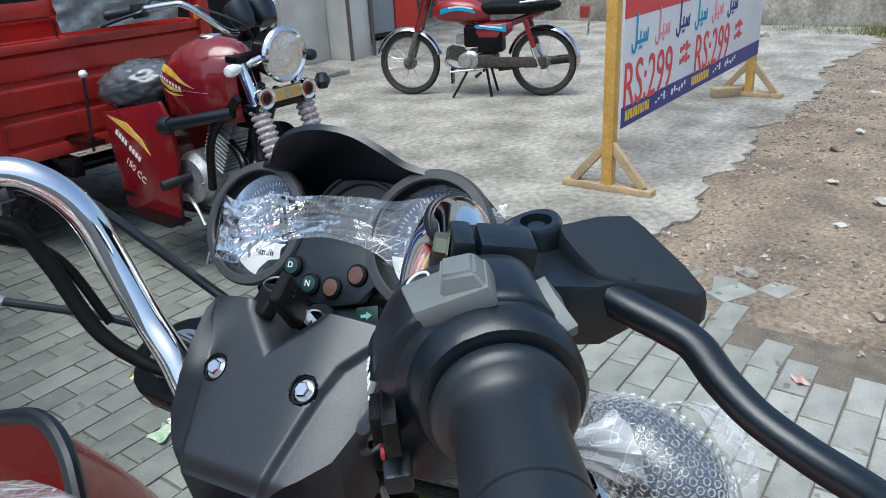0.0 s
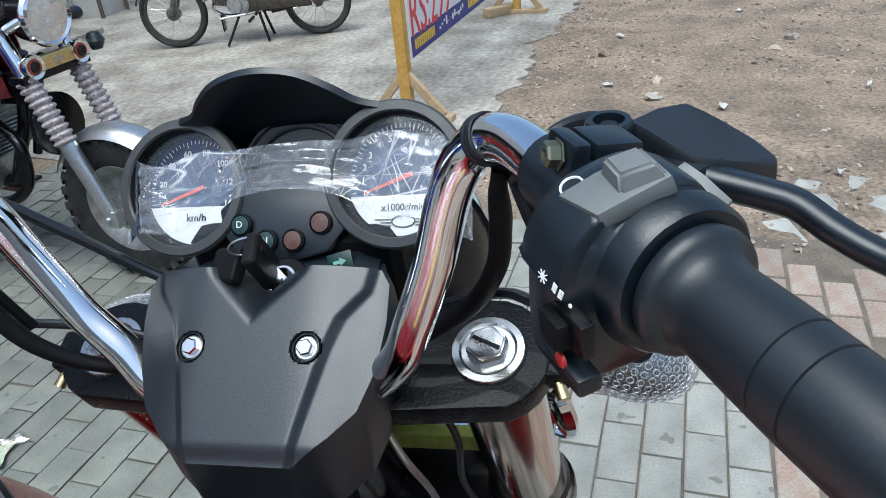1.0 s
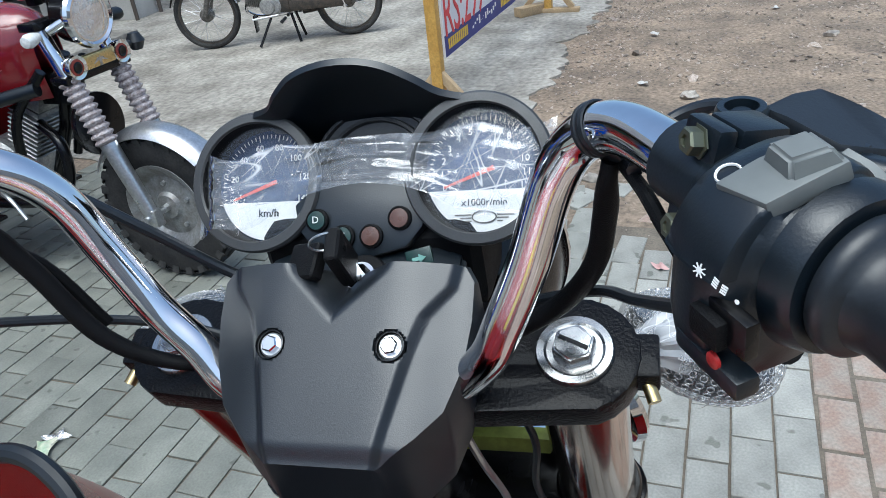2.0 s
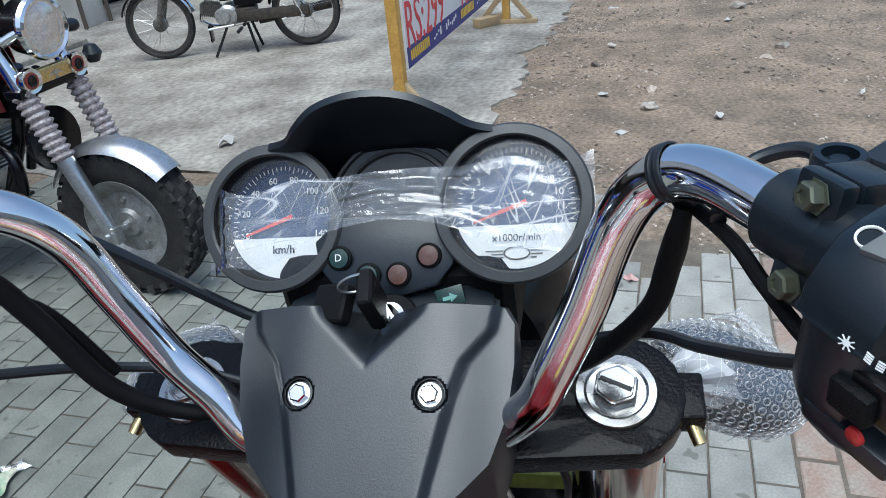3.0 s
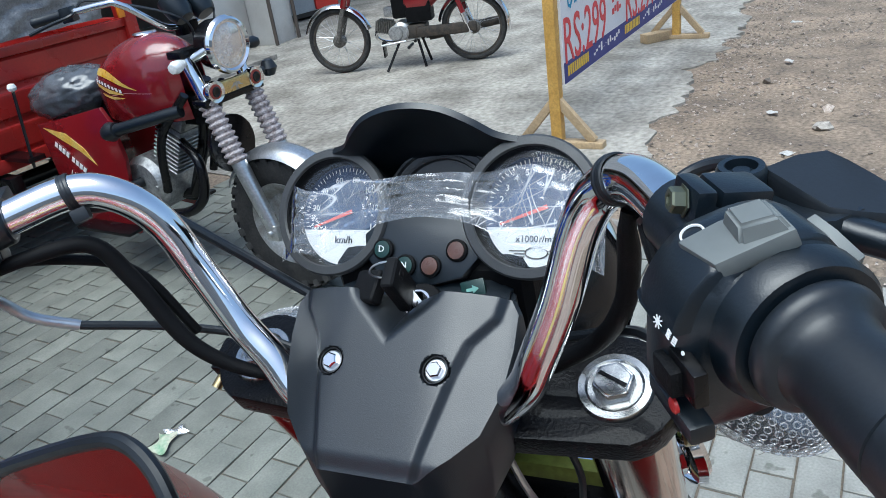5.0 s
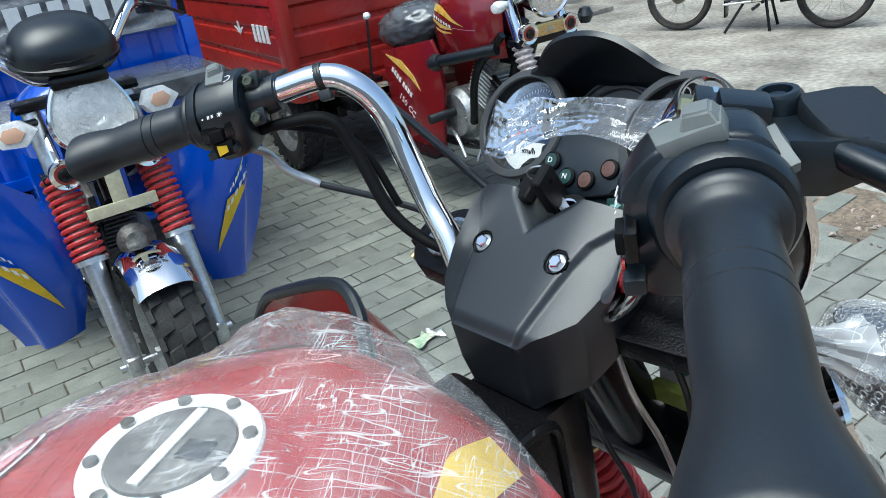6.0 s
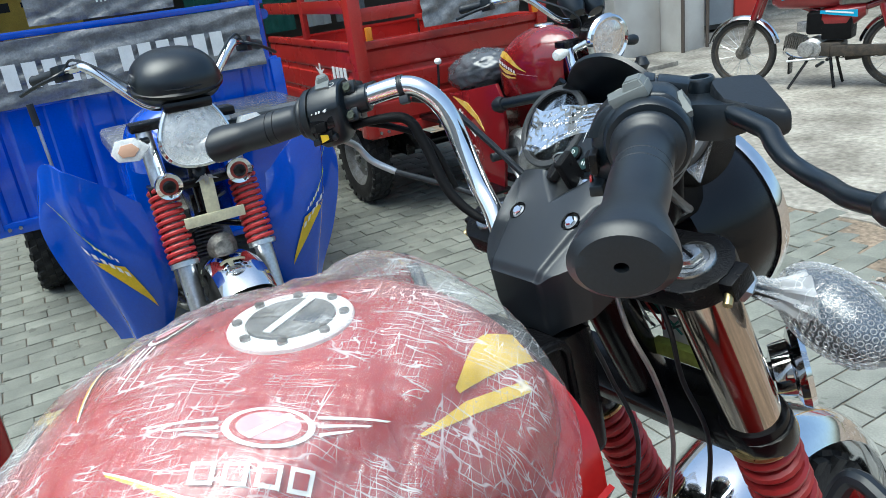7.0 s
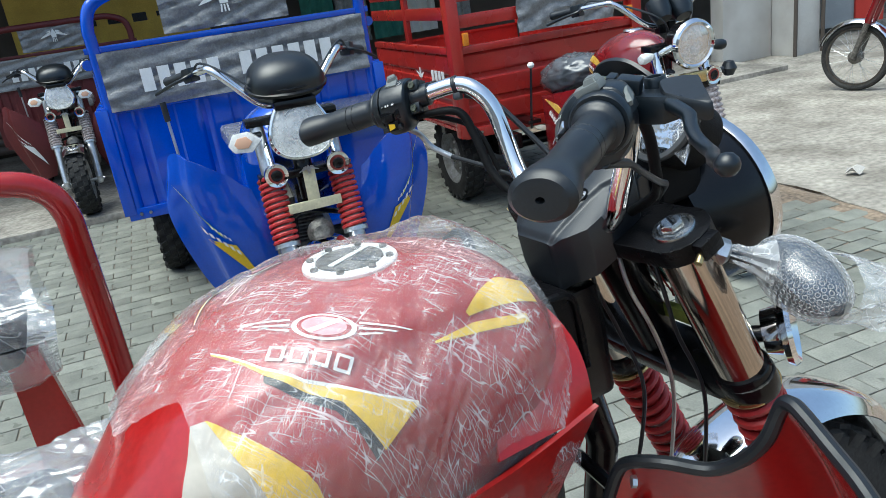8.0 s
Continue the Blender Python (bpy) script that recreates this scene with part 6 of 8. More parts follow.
    def drape(u, v):
        y0 = -0.585 + 0.068 * smoothstep(0.50, 0.60, u)
        y = y0 + (-0.112 - y0) * v
        edge = 12 * math.sin(y * 31) + 9 * fbm(y * 14, 2.0)
        d = 128 + edge
        deg = -d + 2 * d * u
        rip = 0.007 * abs(fbm(u * 4 + y * 6, y * 7)) + 0.0028 * abs(fbm(u * 34 + v * 16, v * 3 - u * 4, 3.0)) + 0.0016 * abs(fbm(u * 60 - v * 30, v * 7 + u * 9, 8.0))
        ends = (0.012 + 0.020 * smoothstep(0.62, 0.3, u)) * smoothstep(0.74, 0.94, v) + 0.006 * smoothstep(0.14, 0.0, v)
        p = tank_pt(min(y, -0.10), deg, 0.005 + rip + ends)
        p.y = y
        if abs(deg) > 95:
            p.x += (1 if deg > 0 else -1) * (0.010 + 0.02 * smoothstep(0.8, 1.0, v)) * (abs(deg) - 95) / 30
        return p
    film = part("tank_film", sheet(190, 120, drape), FILM_TANK, None, angle=25)
    film.matrix_basis = BIKE @ pose(0, 0, -0.007)
    film.visible_shadow = False
    tagged(film, "crinkled clear plastic film wrapped round the red tank", "plastic film")


def build_shields(trike):
    for sg in (1, -1):
        rim = smooth_path([(0.140, -0.070, 0.70), (0.152, -0.056, 0.757), (0.170, -0.048, 0.778), (0.209, -0.030, 0.791), (0.247, 0.0, 0.790), (0.281, 0.015, 0.816), (0.308, 0.020, 0.855), (0.324, 0.023, 0.902), (0.336, 0.022, 0.911), (0.351, 0.020, 0.907), (0.387, 0.015, 0.888), (0.423, 0.005, 0.875), (0.45, -0.002, 0.855), (0.485, -0.012, 0.81), (0.515, -0.02, 0.72), (0.52, -0.03, 0.62)] if sg > 0 else
                          [(0.13, -0.08, 0.74), (0.148, -0.07, 0.79), (0.175, -0.05, 0.83), (0.215, -0.03, 0.895), (0.25, -0.01, 0.936), (0.29, 0.0, 0.952), (0.34, 0.0, 0.942), (0.44, 0.0, 0.900), (0.51, 0.0, 0.865), (0.555, 0.0, 0.82), (0.58, -0.01, 0.76), (0.575, -0.02, 0.66)], 6)

        def f(u, v):
            i = u * (len(rim) - 1)
            k = min(int(i), len(rim) - 2)
            p = rim[k].lerp(rim[k + 1], i - k)
            q = Vector((0.17 + 0.26 * u, 0.03 - 0.12 * u + 0.10 * math.sin(math.pi * u), 0.36))
            r = p.lerp(q, v)
            r += Vector((0.02, 0.10, 0)) * math.sin(math.pi * v) * math.sin(math.pi * u)
            return Vector((sg * r.x, r.y, r.z))
        s = part("leg_shield", sheet(54, 18, f, 0.005), RED, trike, "glossy red leg shield", 60)
        part("shield_edging", tube([(sg * p.x, p.y, p.z) for p in rim], 0.0085, 10), RUBBER, s, "black rubber edging")
        part("shield_bolt", lathe([(0, 0), (0.008, 0), (0.008, 0.006), (0, 0.007)], 6, along((sg * 0.178, -0.05, 0.755), (sg * 0.10, -0.2, 0.78))), STEEL, s)
        part("shield_bracket", rod((sg * 0.18, -0.04, 0.70), (sg * 0.03, -0.03, 0.70), 0.010, 10), BLACKPAINT, trike)


def build_seat(trike):
    part("seat", box(-0.24, -1.16, 0.74, 0.24, -0.66, 0.84, 0.035, 4), BLACK2, trike, "black padded driver's seat")
    part("seat_base", box(-0.15, -1.14, 0.50, 0.15, -0.55, 0.70, 0.02), BLACKPAINT, trike)
    part("frame_spine", box(-0.04, -1.3, 0.62, 0.04, -0.06, 0.72, 0.01), BLACKPAINT, trike)
    part("engine_block", box(-0.13, -0.62, 0.28, 0.13, -0.2, 0.62, 0.03, 3), SILVERALLOY, trike, "alloy engine below the tank")
    part("foot_plate", box(-0.26, -0.75, 0.27, 0.26, -0.35, 0.285, 0.004), BLACKPAINT, trike)

    def f(u, v):
        x = -0.34 + 0.62 * u
        y = -1.2 + 0.62 * v
        z = 0.865 - 0.10 * smoothstep(0.22, 0.34, abs(x)) + 0.022 * fbm(u * 4, v * 5) + 0.012 * abs(fbm(u * 14, v * 16, 2.0)) - 0.05 * smoothstep(-0.62, -0.54, y)
        return (x, y, z)
    film = part("seat_film", sheet(70, 70, f), FILM_SEAT, None, angle=25)
    film.matrix_basis = BIKE
    film.visible_shadow = False
    tagged(film, "loose milky plastic sheet over the driver's seat", "plastic film")


def build_trike():
    trike = empty("cargo_tricycle", BIKE, "new red motor cargo tricycle with chrome handlebar and wrapped tank", "tricycle", "tricycles")
    build_bars(trike)
    build_cover(trike)
    build_gauges(trike).parent = trike
    build_forks(trike)
    for ob in trike.children:
        drop = 0.016 if ob.name.startswith("front_wheel") else 0.0
        ob.matrix_basis = Matrix.Translation((0, 0, -drop)) @ STEER
    build_tank(trike)
    build_shields(trike)
    build_seat(trike)
    build_gauge_film()
    build_signals()

# ---- shared parts of the parked tricycles ----
def small_bars(root, half=0.38, z=1.17, back=-0.42, mid_y=-0.16, mid_z=1.05, r=0.012):
    """Swept chrome handlebar with grips, levers and brackets."""
    for sg in (1, -1):
        pts = smooth_path([(0.03 * sg, mid_y, mid_z), (0.10 * sg, mid_y - 0.01, mid_z + 0.02), (half * 0.58 * sg, mid_y - 0.06, z + 0.02), (half * 0.70 * sg, mid_y - 0.12, z + 0.03), (half * sg, back, z)], 8)
        hb = part("handlebar", tube(pts, r, 14), CHROME, root, "chrome handlebar half")
        d = (pts[-1] - pts[-5]).normalized()
        e = pts[-1]
        part("grip", lathe([(0, 0), (0.022, 0), (0.022, 0.005), (0.0175, 0.008), (0.0175, 0.11), (0.020, 0.118), (0.018, 0.125), (0, 0.125)], 20, along(e - d * 0.12, e)), RUBBER, hb, "black rubber grip")
        part("switch_housing", box(-0.022, -0.03, -0.045, 0.022, 0.022, 0.0, 0.005), BLACK, hb, m=along(e - d * 0.12, e))
        lv = smooth_path([e - d * 0.15 + Vector((0.0, 0.02, 0)), e - d * 0.11 + Vector((0.01 * sg, 0.06, -0.005)), e - d * 0.03 + Vector((0.02 * sg, 0.065, -0.015)), e + d * 0.04 + Vector((0.03 * sg, 0.06, -0.03))], 5)
        part("lever", tube(lv, 0.0065, 8), BLACK, hb)
        part("cable", tube(smooth_path([lv[0], lv[0] + Vector((-0.05 * sg, 0.05, 0.03)), Vector((0.08 * sg, mid_y + 0.08, mid_z + 0.04)), Vector((0.03 * sg, mid_y + 0.05, mid_z - 0.1))], 6), 0.0045, 6), RUBBER, root)
        part("bar_clamp", box(0.025 * sg - 0.018, mid_y - 0.02, mid_z - 0.03, 0.025 * sg + 0.018, mid_y + 0.02, mid_z + 0.018, 0.004), CAST, root)


def fork_pair(root, top, bottom, spread_x, spring_mat, z_spring0, z_spring1, boots=False):
    """Two fork legs with springs between the two heights."""
    top, bottom = Vector(top), Vector(bottom)
    def at_z(z):
        t = (top.z - z) / (top.z - bottom.z)
        return top.lerp(bottom, t)
    for sg in (1, -1):
        o = Vector((sg * spread_x, 0, 0))
        part("upper_fork_tube", rod(at_z(top.z) + o, at_z(z_spring0) + o, 0.026, 20), CHROME if boots else STEEL, root, "bright upper fork tube")
        if boots:
            n = 10
            prof = [(0, 0)]
            L = (at_z(z_spring0) - at_z(z_spring1)).length
            for k in range(n):
                h = L * k / n
                prof += [(0.030, h), (0.041, h + L / n * 0.35), (0.041, h + L / n * 0.6), (0.030, h + L / n * 0.95)]
            prof += [(0, L)]
            part("fork_boot", lathe(prof, 24, along(at_z(z_spring1) + o, at_z(z_spring0) + o)), spring_mat, root, "pale dusty ribbed fork boot", 60)
        else:
            part("fork_spring", coil(at_z(z_spring0) + o, at_z(z_spring1) + o, 0.042, 0.0078, 12, 16, 7), spring_mat, root, "red painted coil spring")
            part("inner_tube", rod(at_z(z_spring0) + o, at_z(z_spring1) + o, 0.030, 16), BOOT, root)
            part("spring_seat", lathe([(0, -0.012), (0.046, -0.012), (0.046, 0.004), (0, 0.004)], 24, along(at_z(z_spring1) + o, at_z(z_spring0) + o)), STEEL, root)
        part("fork_slider", rod(at_z(z_spring1) + o, at_z(bottom.z - 0.02) + o, 0.031, 20, 0.026), STEEL, root, "silver lower fork leg")
        part("axle_lug", box(-0.02, -0.025, -0.035, 0.02, 0.03, 0.03, 0.006), STEEL, root, m=Matrix.Translation(bottom + o))
    part("axle", rod(bottom + Vector((-spread_x - 0.04, 0, 0)), bottom + Vector((spread_x + 0.04, 0, 0)), 0.012), STEEL, root)
    for z in (top.z - 0.005, z_spring0 - 0.0):
        p = at_z(z)
        part("fork_yoke", box(-spread_x - 0.04, p.y - 0.04, z - 0.014, spread_x + 0.04, p.y + 0.035, z + 0.014, 0.006), BLACKPAINT, root, "black fork yoke")


def round_lamp(root, C, r, name="fog_lamp", lens=None, lab="round chrome-ringed lamp"):
    M = frame_of(C, (1, 0, 0), (0, 1, -0.05))
    o = part(name, lathe([(0, -0.03), (r * 0.7, -0.03), (r, -0.01), (r * 1.04, 0.004), (r * 1.0, 0.014), (r * 0.72, 0.010), (0, 0.006)], 32, M), CHROME, root, lab)
    part("lens", lathe([(0, 0.014), (r * 0.3, 0.0135), (r * 0.68, 0.0115), (r * 0.7, 0.008), (0, 0.008)], 28, M), lens or LENSRED, o, "dull red lens in a dark bowl")
    part("lens_ring", lathe([(r * 0.30, 0.0145), (r * 0.40, 0.0165), (r * 0.5, 0.0135)], 24, M), BLACKPAINT, o)
    return o


def ribbed_wall(name, root, w, h, material, horizontal=True, ribs=4, t=0.03, label=""):
    """A pressed steel wall in local x and z, with raised ribs; y is its outer face at 0, inwards is minus."""
    def relief(k):
        f = (k * ribs) % 1.0
        return 0.010 * (smoothstep(0.10, 0.18, f) - smoothstep(0.82, 0.90, f))
    if horizontal:
        f = lambda u, v: ((u - 0.5) * w, relief(v), v * h)
        bm = sheet(2, 64, f)
    else:
        f = lambda u, v: ((u - 0.5) * w, relief(u), v * h)
        bm = sheet(120, 2, f)
    bmesh.ops.recalc_face_normals(bm, faces=bm.faces)
    bmesh.ops.solidify(bm, geom=bm.faces[:], thickness=0.004)
    return part(name, bm, material, root, label, 25)


def cargo_box(root, w, y0, y1, z0, z1, material, horizontal=True, ribs=3, axle=None):
    axle = axle if axle is not None else (y0 + y1) / 2 - 0.1
    fw = ribbed_wall("front_wall", root, 2 * w, z1 - z0, material, horizontal, ribs, label="pressed steel front wall of the box")
    fw.matrix_basis = pose(0, y0, z0)
    rw = ribbed_wall("rear_wall", root, 2 * w, z1 - z0, material, horizontal, ribs)
    rw.matrix_basis = pose(0, y1, z0, 0, 0, 180)
    for sg in (1, -1):
        sw = ribbed_wall("side_wall", root, y0 - y1, z1 - z0, material, horizontal, ribs)
        sw.matrix_basis = pose(sg * w, (y0 + y1) / 2, z0, 0, 0, -90 * sg)
        part("top_rail", box(sg * w - 0.022, y1, z1 - 0.01, sg * w + 0.022, y0, z1 + 0.03, 0.006), material, root)
        part("corner_post", box(sg * w - 0.03, y0 - 0.02, z0 - 0.03, sg * w + 0.03, y0 + 0.035, z1 + 0.02, 0.006), material, root)
    part("top_rail", box(-w, y0 - 0.02, z1 - 0.01, w, y0 + 0.026, z1 + 0.03, 0.006), material, root)
    part("floor_sill", box(-w - 0.01, y0 - 0.03, z0 - 0.06, w + 0.01, y0 + 0.03, z0, 0.006), material, root)
    part("box_floor", box(-w, y1, z0 - 0.03, w, y0, z0 - 0.012), material, root)
    for sg in (1, -1):
        part("chassis_rail", box(sg * 0.3 - 0.03, y1 + 0.1, z0 - 0.16, sg * 0.3 + 0.03, y0 + 0.10, z0 - 0.07, 0.006), BLACKPAINT, root)
        part("box_bearer", box(-w, y0 - 0.4 - (0.6 if sg > 0 else 0), z0 - 0.075, w, y0 - 0.34 - (0.6 if sg > 0 else 0), z0 - 0.03), BLACKPAINT, root)
        for k in range(4):
            part("sill_bolt", lathe([(0, 0), (0.009, 0), (0.009, 0.006), (0, 0.007)], 6, pose(sg * (w - 0.05 - 0.045 * (k % 2)), y0 + 0.03, z0 - 0.03, -90, 0, 0)), STEEL, root)
    for sg in (1, -1):
        wheel(root, (sg * (w - 0.14), axle, 0.29), 0.29, 0.13, 24, name="rear_wheel")
    part("rear_axle", rod((-w + 0.1, axle, 0.29), (w - 0.1, axle, 0.29), 0.04), BLACKPAINT, root)
    part("leaf_springs", box(-0.33, axle - 0.4, 0.33, -0.27, axle + 0.4, 0.40, 0.01), BLACKPAINT, root)
    part("leaf_springs", box(0.27, axle - 0.4, 0.33, 0.33, axle + 0.4, 0.40, 0.01), BLACKPAINT, root)


def tarp(root, w, h, seed, label, parent_is_part=True):
    """A creased grey sheet in local x and z."""
    ph = seed * 3.7

    def f(u, v):
        b = 0.012 * fbm(u * 3 + ph, v * 2) + 0.007 * math.sin((u * 1.7 + v * 2.3) * 9 + 2 * fbm(u * 4, v * 4, ph)) + 0.004 * fbm(u * 14, v * 9, ph)
        return ((u - 0.5) * w, b, (v - 0.5) * h)
    return part("tarpaulin", sheet(70, 30, f, 0.003), CLOTH, root, label, 50)


def bars_of_text(root, x0, x1, z, h, n, y, material, gap=0.25, name="brand_bar", slant=0.0):
    """Plain blocks in place of a brand's letters."""
    w = (x1 - x0) / n
    for k in range(n):
        a, b = x0 + k * w + w * gap / 2, x0 + (k + 1) * w - w * gap / 2
        bm = box(a, y, z, b, y + 0.003, z + h)
        part(name, bm, material, root)


def wing_emblem(root, M, size, material=None):
    bm = bmesh.new()
    for sg in (1, -1):
        for k in range(3):
            pts = [(0.10, 0.02 - 0.07 * k), (0.34, 0.10 - 0.07 * k), (0.62 - 0.12 * k, 0.17 - 0.07 * k), (0.50 - 0.12 * k, 0.06 - 0.06 * k), (0.30, 0.02 - 0.07 * k), (0.12, -0.04 - 0.06 * k)]
            add(bm, plate([(sg * x * size, y * size) for x, y in pts], 0.002))
    add(bm, plate([(x * size, y * size) for x, y in ((-0.1, 0.18), (0.1, 0.18), (0.12, 0.0), (0.0, -0.24), (-0.12, 0.0))], 0.003))
    for k in (-1, 0, 1):
        add(bm, plate([(x * size, y * size) for x, y in ((0.07 * k - 0.02, 0.20), (0.07 * k + 0.02, 0.20), (0.09 * k + 0.02, 0.38), (0.09 * k - 0.02, 0.38))], 0.002))
    return part("winged_emblem", bm, material or WHITE, root, "white winged shield print", m=M)


def engine(root, y=-0.55, z=0.42, mt=None):
    mt = mt or SILVERALLOY
    e = part("crankcase", lathe([(0, -0.13), (0.10, -0.13), (0.125, -0.10), (0.125, 0.10), (0.10, 0.13), (0, 0.13)], 28, pose(0, y, z, 0, 90, 0)), mt, root, "alloy engine crankcase")
    CM = pose(0, y + 0.10, z + 0.07, -28, 0, 0)
    cy = part("cylinder", box(-0.055, -0.05, -0.02, 0.055, 0.05, 0.19), mt, root, "finned alloy cylinder", m=CM)
    for k in range(9):
        part("fin", box(-0.075, -0.07, 0.02 * k, 0.075, 0.07, 0.02 * k + 0.008, 0.003, 1), mt, cy, m=CM)
    part("cylinder_head", box(-0.06, -0.05, 0, 0.06, 0.05, 0.06, 0.01), mt, root, m=pose(0, y + 0.20, z + 0.24, -28, 0, 0))
    for k in range(4):
        a = k * math.pi / 2
        part("case_bolt", lathe([(0, 0), (0.008, 0), (0.008, 0.006), (0, 0.006)], 6, pose(0.131, y + 0.09 * math.cos(a), z + 0.09 * math.sin(a), 0, 90, 0)), STEEL, root)
    ex = smooth_path([(0.05, y + 0.22, z + 0.18), (0.08, y + 0.33, z + 0.10), (0.10, y + 0.30, z - 0.06), (0.13, y + 0.1, z - 0.12), (0.16, y - 0.5, z - 0.12)], 8)
    part("exhaust", tube(ex, 0.021, 12), BLACKPAINT, root, "black exhaust pipe")
    part("gear_pedal", tube(smooth_path([(0.15, y - 0.02, z - 0.06), (0.18, y + 0.08, z - 0.09), (0.19, y + 0.14, z - 0.16)], 6), 0.009, 8), STEEL, root)
    return e


# ---- red tricycle with the round headlamp ----
def build_red_trike():
    M = pose(-0.74, 2.90, 0, 0, 0, -119.5) @ Matrix.Scale(0.98, 4)
    r = empty("cargo_tricycle", M, "maroon motor cargo tricycle with round chrome headlamp and red box", "tricycle", "tricycles")
    fork_pair(r, (0, -0.15, 0.985), (0, 0.095, 0.29), 0.115, BOOT, 0.80, 0.57, True)
    wheel(r, (0, 0.095, 0.29), 0.285, 0.115, 26, name="front_wheel")
    fender(r, (0, 0.095, 0.29), 0.318, 0.140, 42, 150, STEEL, "dull silver front fender")
    # round headlamp
    H = frame_of((0, -0.03, 0.985), (1, 0, 0), (0, 0.99, -0.06))
    hl = part("headlamp", lathe([(0, -0.12), (0.05, -0.115), (0.088, -0.08), (0.098, -0.02), (0.100, 0.0), (0.092, 0.0), (0.09, -0.02), (0.06, -0.06), (0, -0.07)], 40, H), BLACKPAINT, r, "round black headlamp shell")
    part("headlamp_rim", lathe([(0.084, 0.012), (0.092, 0.020), (0.101, 0.014), (0.106, 0.0), (0.101, -0.012), (0.09, 0.0)], 40, H), CHROME, hl, "chrome rim")
    part("reflector", lathe([(0.088, 0.008), (0.080, -0.010), (0.060, -0.032), (0.034, -0.048), (0.0, -0.055)], 40, H), REFLECTOR, hl, "bright concave reflector", 60)
    part("bulb", lathe([(0, -0.02), (0.010, -0.022), (0.012, -0.03), (0.012, -0.054), (0, -0.054)], 16, H), WHITE, hl)
    gl = part("headlamp_lens", lathe([(0, 0.026), (0.04, 0.023), (0.075, 0.014), (0.087, 0.008)], 36, H), LENSGLASS, hl, "ribbed clear lens", 60)
    gl.visible_shadow = False
    for sg in (1, -1):
        part("lamp_ear", rod((sg * 0.115, -0.10, 0.96), (sg * 0.085, -0.05, 0.985), 0.016, 14), CHROME, r)
        round_lamp(r, (sg * 0.107, -0.045, 0.838), 0.040, "indicator", LENSRED, "round chrome-ringed red indicator")
        part("turn_signal", lathe([(0, 0), (0.012, 0.0), (0.022, 0.03), (0.024, 0.055), (0.018, 0.070), (0, 0.074)], 20, along((sg * 0.15, -0.11, 0.955), (sg * 0.26, -0.09, 0.945))), LAMPGLASS if sg > 0 else BLACK, r, "wrapped turn signal")
    part("lamp_bar", box(-0.10, -0.06, 0.815, 0.10, -0.035, 0.865, 0.008), BRASS, r, "gold-tinted chrome lamp bar")
    wing_emblem(r, frame_of((0, -0.034, 0.838), (1, 0, 0), (0, 1, 0)), 0.055, STEEL)
    part("bumper_ball", lathe([(0, -0.035), (0.02, -0.03), (0.035, 0), (0.02, 0.03), (0, 0.035)], 20, pose(-0.20, -0.05, 0.85)), RUBBER, r, "black rubber bumper ball")
    part("ball_stalk", rod((-0.14, -0.06, 0.845), (-0.19, -0.05, 0.85), 0.014), RUBBER, r)
    # gauges
    for sg in (1, -1):
        part("gauge_pod", lathe([(0, -0.06), (0.035, -0.06), (0.048, -0.03), (0.052, 0.03), (0.048, 0.034), (0, 0.03)], 28, frame_of((sg * 0.052, -0.19, 1.14), (1, 0, 0), (0, -0.6, 0.8))), BLACK, r, "black gauge pod")
    small_bars(r, 0.36, 1.155, -0.58, -0.22, 1.06)
    # tank
    tw = [(-0.73, 0.10), (-0.68, 0.125), (-0.60, 0.145), (-0.48, 0.155), (-0.38, 0.14), (-0.30, 0.10), (-0.26, 0.06)]
    tt = [(-0.73, 0.92), (-0.68, 0.965), (-0.60, 1.01), (-0.48, 1.04), (-0.38, 1.035), (-0.30, 1.01), (-0.26, 0.98)]

    def surf(y, a, off=0.0):
        W, T = smooth_interp(tw, y) + off, smooth_interp(tt, y) + off
        zc = 0.87
        x, z = W * math.sin(a), zc + (T - zc) * math.cos(a)
        if abs(a) > math.pi / 2:
            k = (abs(a) - math.pi / 2)
            z = zc - 0.12 * k
            x = W * (1 - 0.10 * k * k) * (1 if a > 0 else -1)
        return Vector((x, y, z))
    tk = part("fuel_tank", sheet(48, 30, lambda u, v: surf(-0.73 + 0.47 * v, -2.9 + 5.8 * u), 0.003), MAROON, r, "glossy maroon tank with yellow flashes", 60)
    part("filler_cap", lathe([(0, 0.01), (0.035, 0.01), (0.045, 0.006), (0.048, 0), (0, 0)], 28, pose(0, -0.47, 1.038)), CHROME, tk, "round chrome filler cap")
    for sg in (1, -1):
        def dec(name, lo, hi, mt):
            def f(u, v):
                def L(line):
                    i = u * (len(line) - 1)
                    k = min(int(i), len(line) - 2)
                    t = i - k
                    return (line[k][0] + (line[k + 1][0] - line[k][0]) * t, line[k][1] + (line[k + 1][1] - line[k][1]) * t)
                a, b = L(lo), L(hi)
                return surf(a[0] + (b[0] - a[0]) * v, sg * (a[1] + (b[1] - a[1]) * v), 0.003)
            part(name, sheet(14, 4, f), mt, tk)
        dec("yellow_flash", [(-0.725, 0.80), (-0.66, 0.98), (-0.56, 1.25), (-0.42, 1.72)], [(-0.725, 1.02), (-0.66, 1.26), (-0.56, 1.45), (-0.42, 1.74)], GOLD)
        dec("yellow_flash", [(-0.70, 1.50), (-0.62, 1.66), (-0.50, 1.84)], [(-0.68, 1.66), (-0.60, 1.86), (-0.50, 1.88)], GOLD)
        dec("yellow_flash", [(-0.66, 1.86), (-0.59, 1.95), (-0.50, 1.98)], [(-0.65, 1.96), (-0.58, 2.06), (-0.50, 2.0)], GOLD)
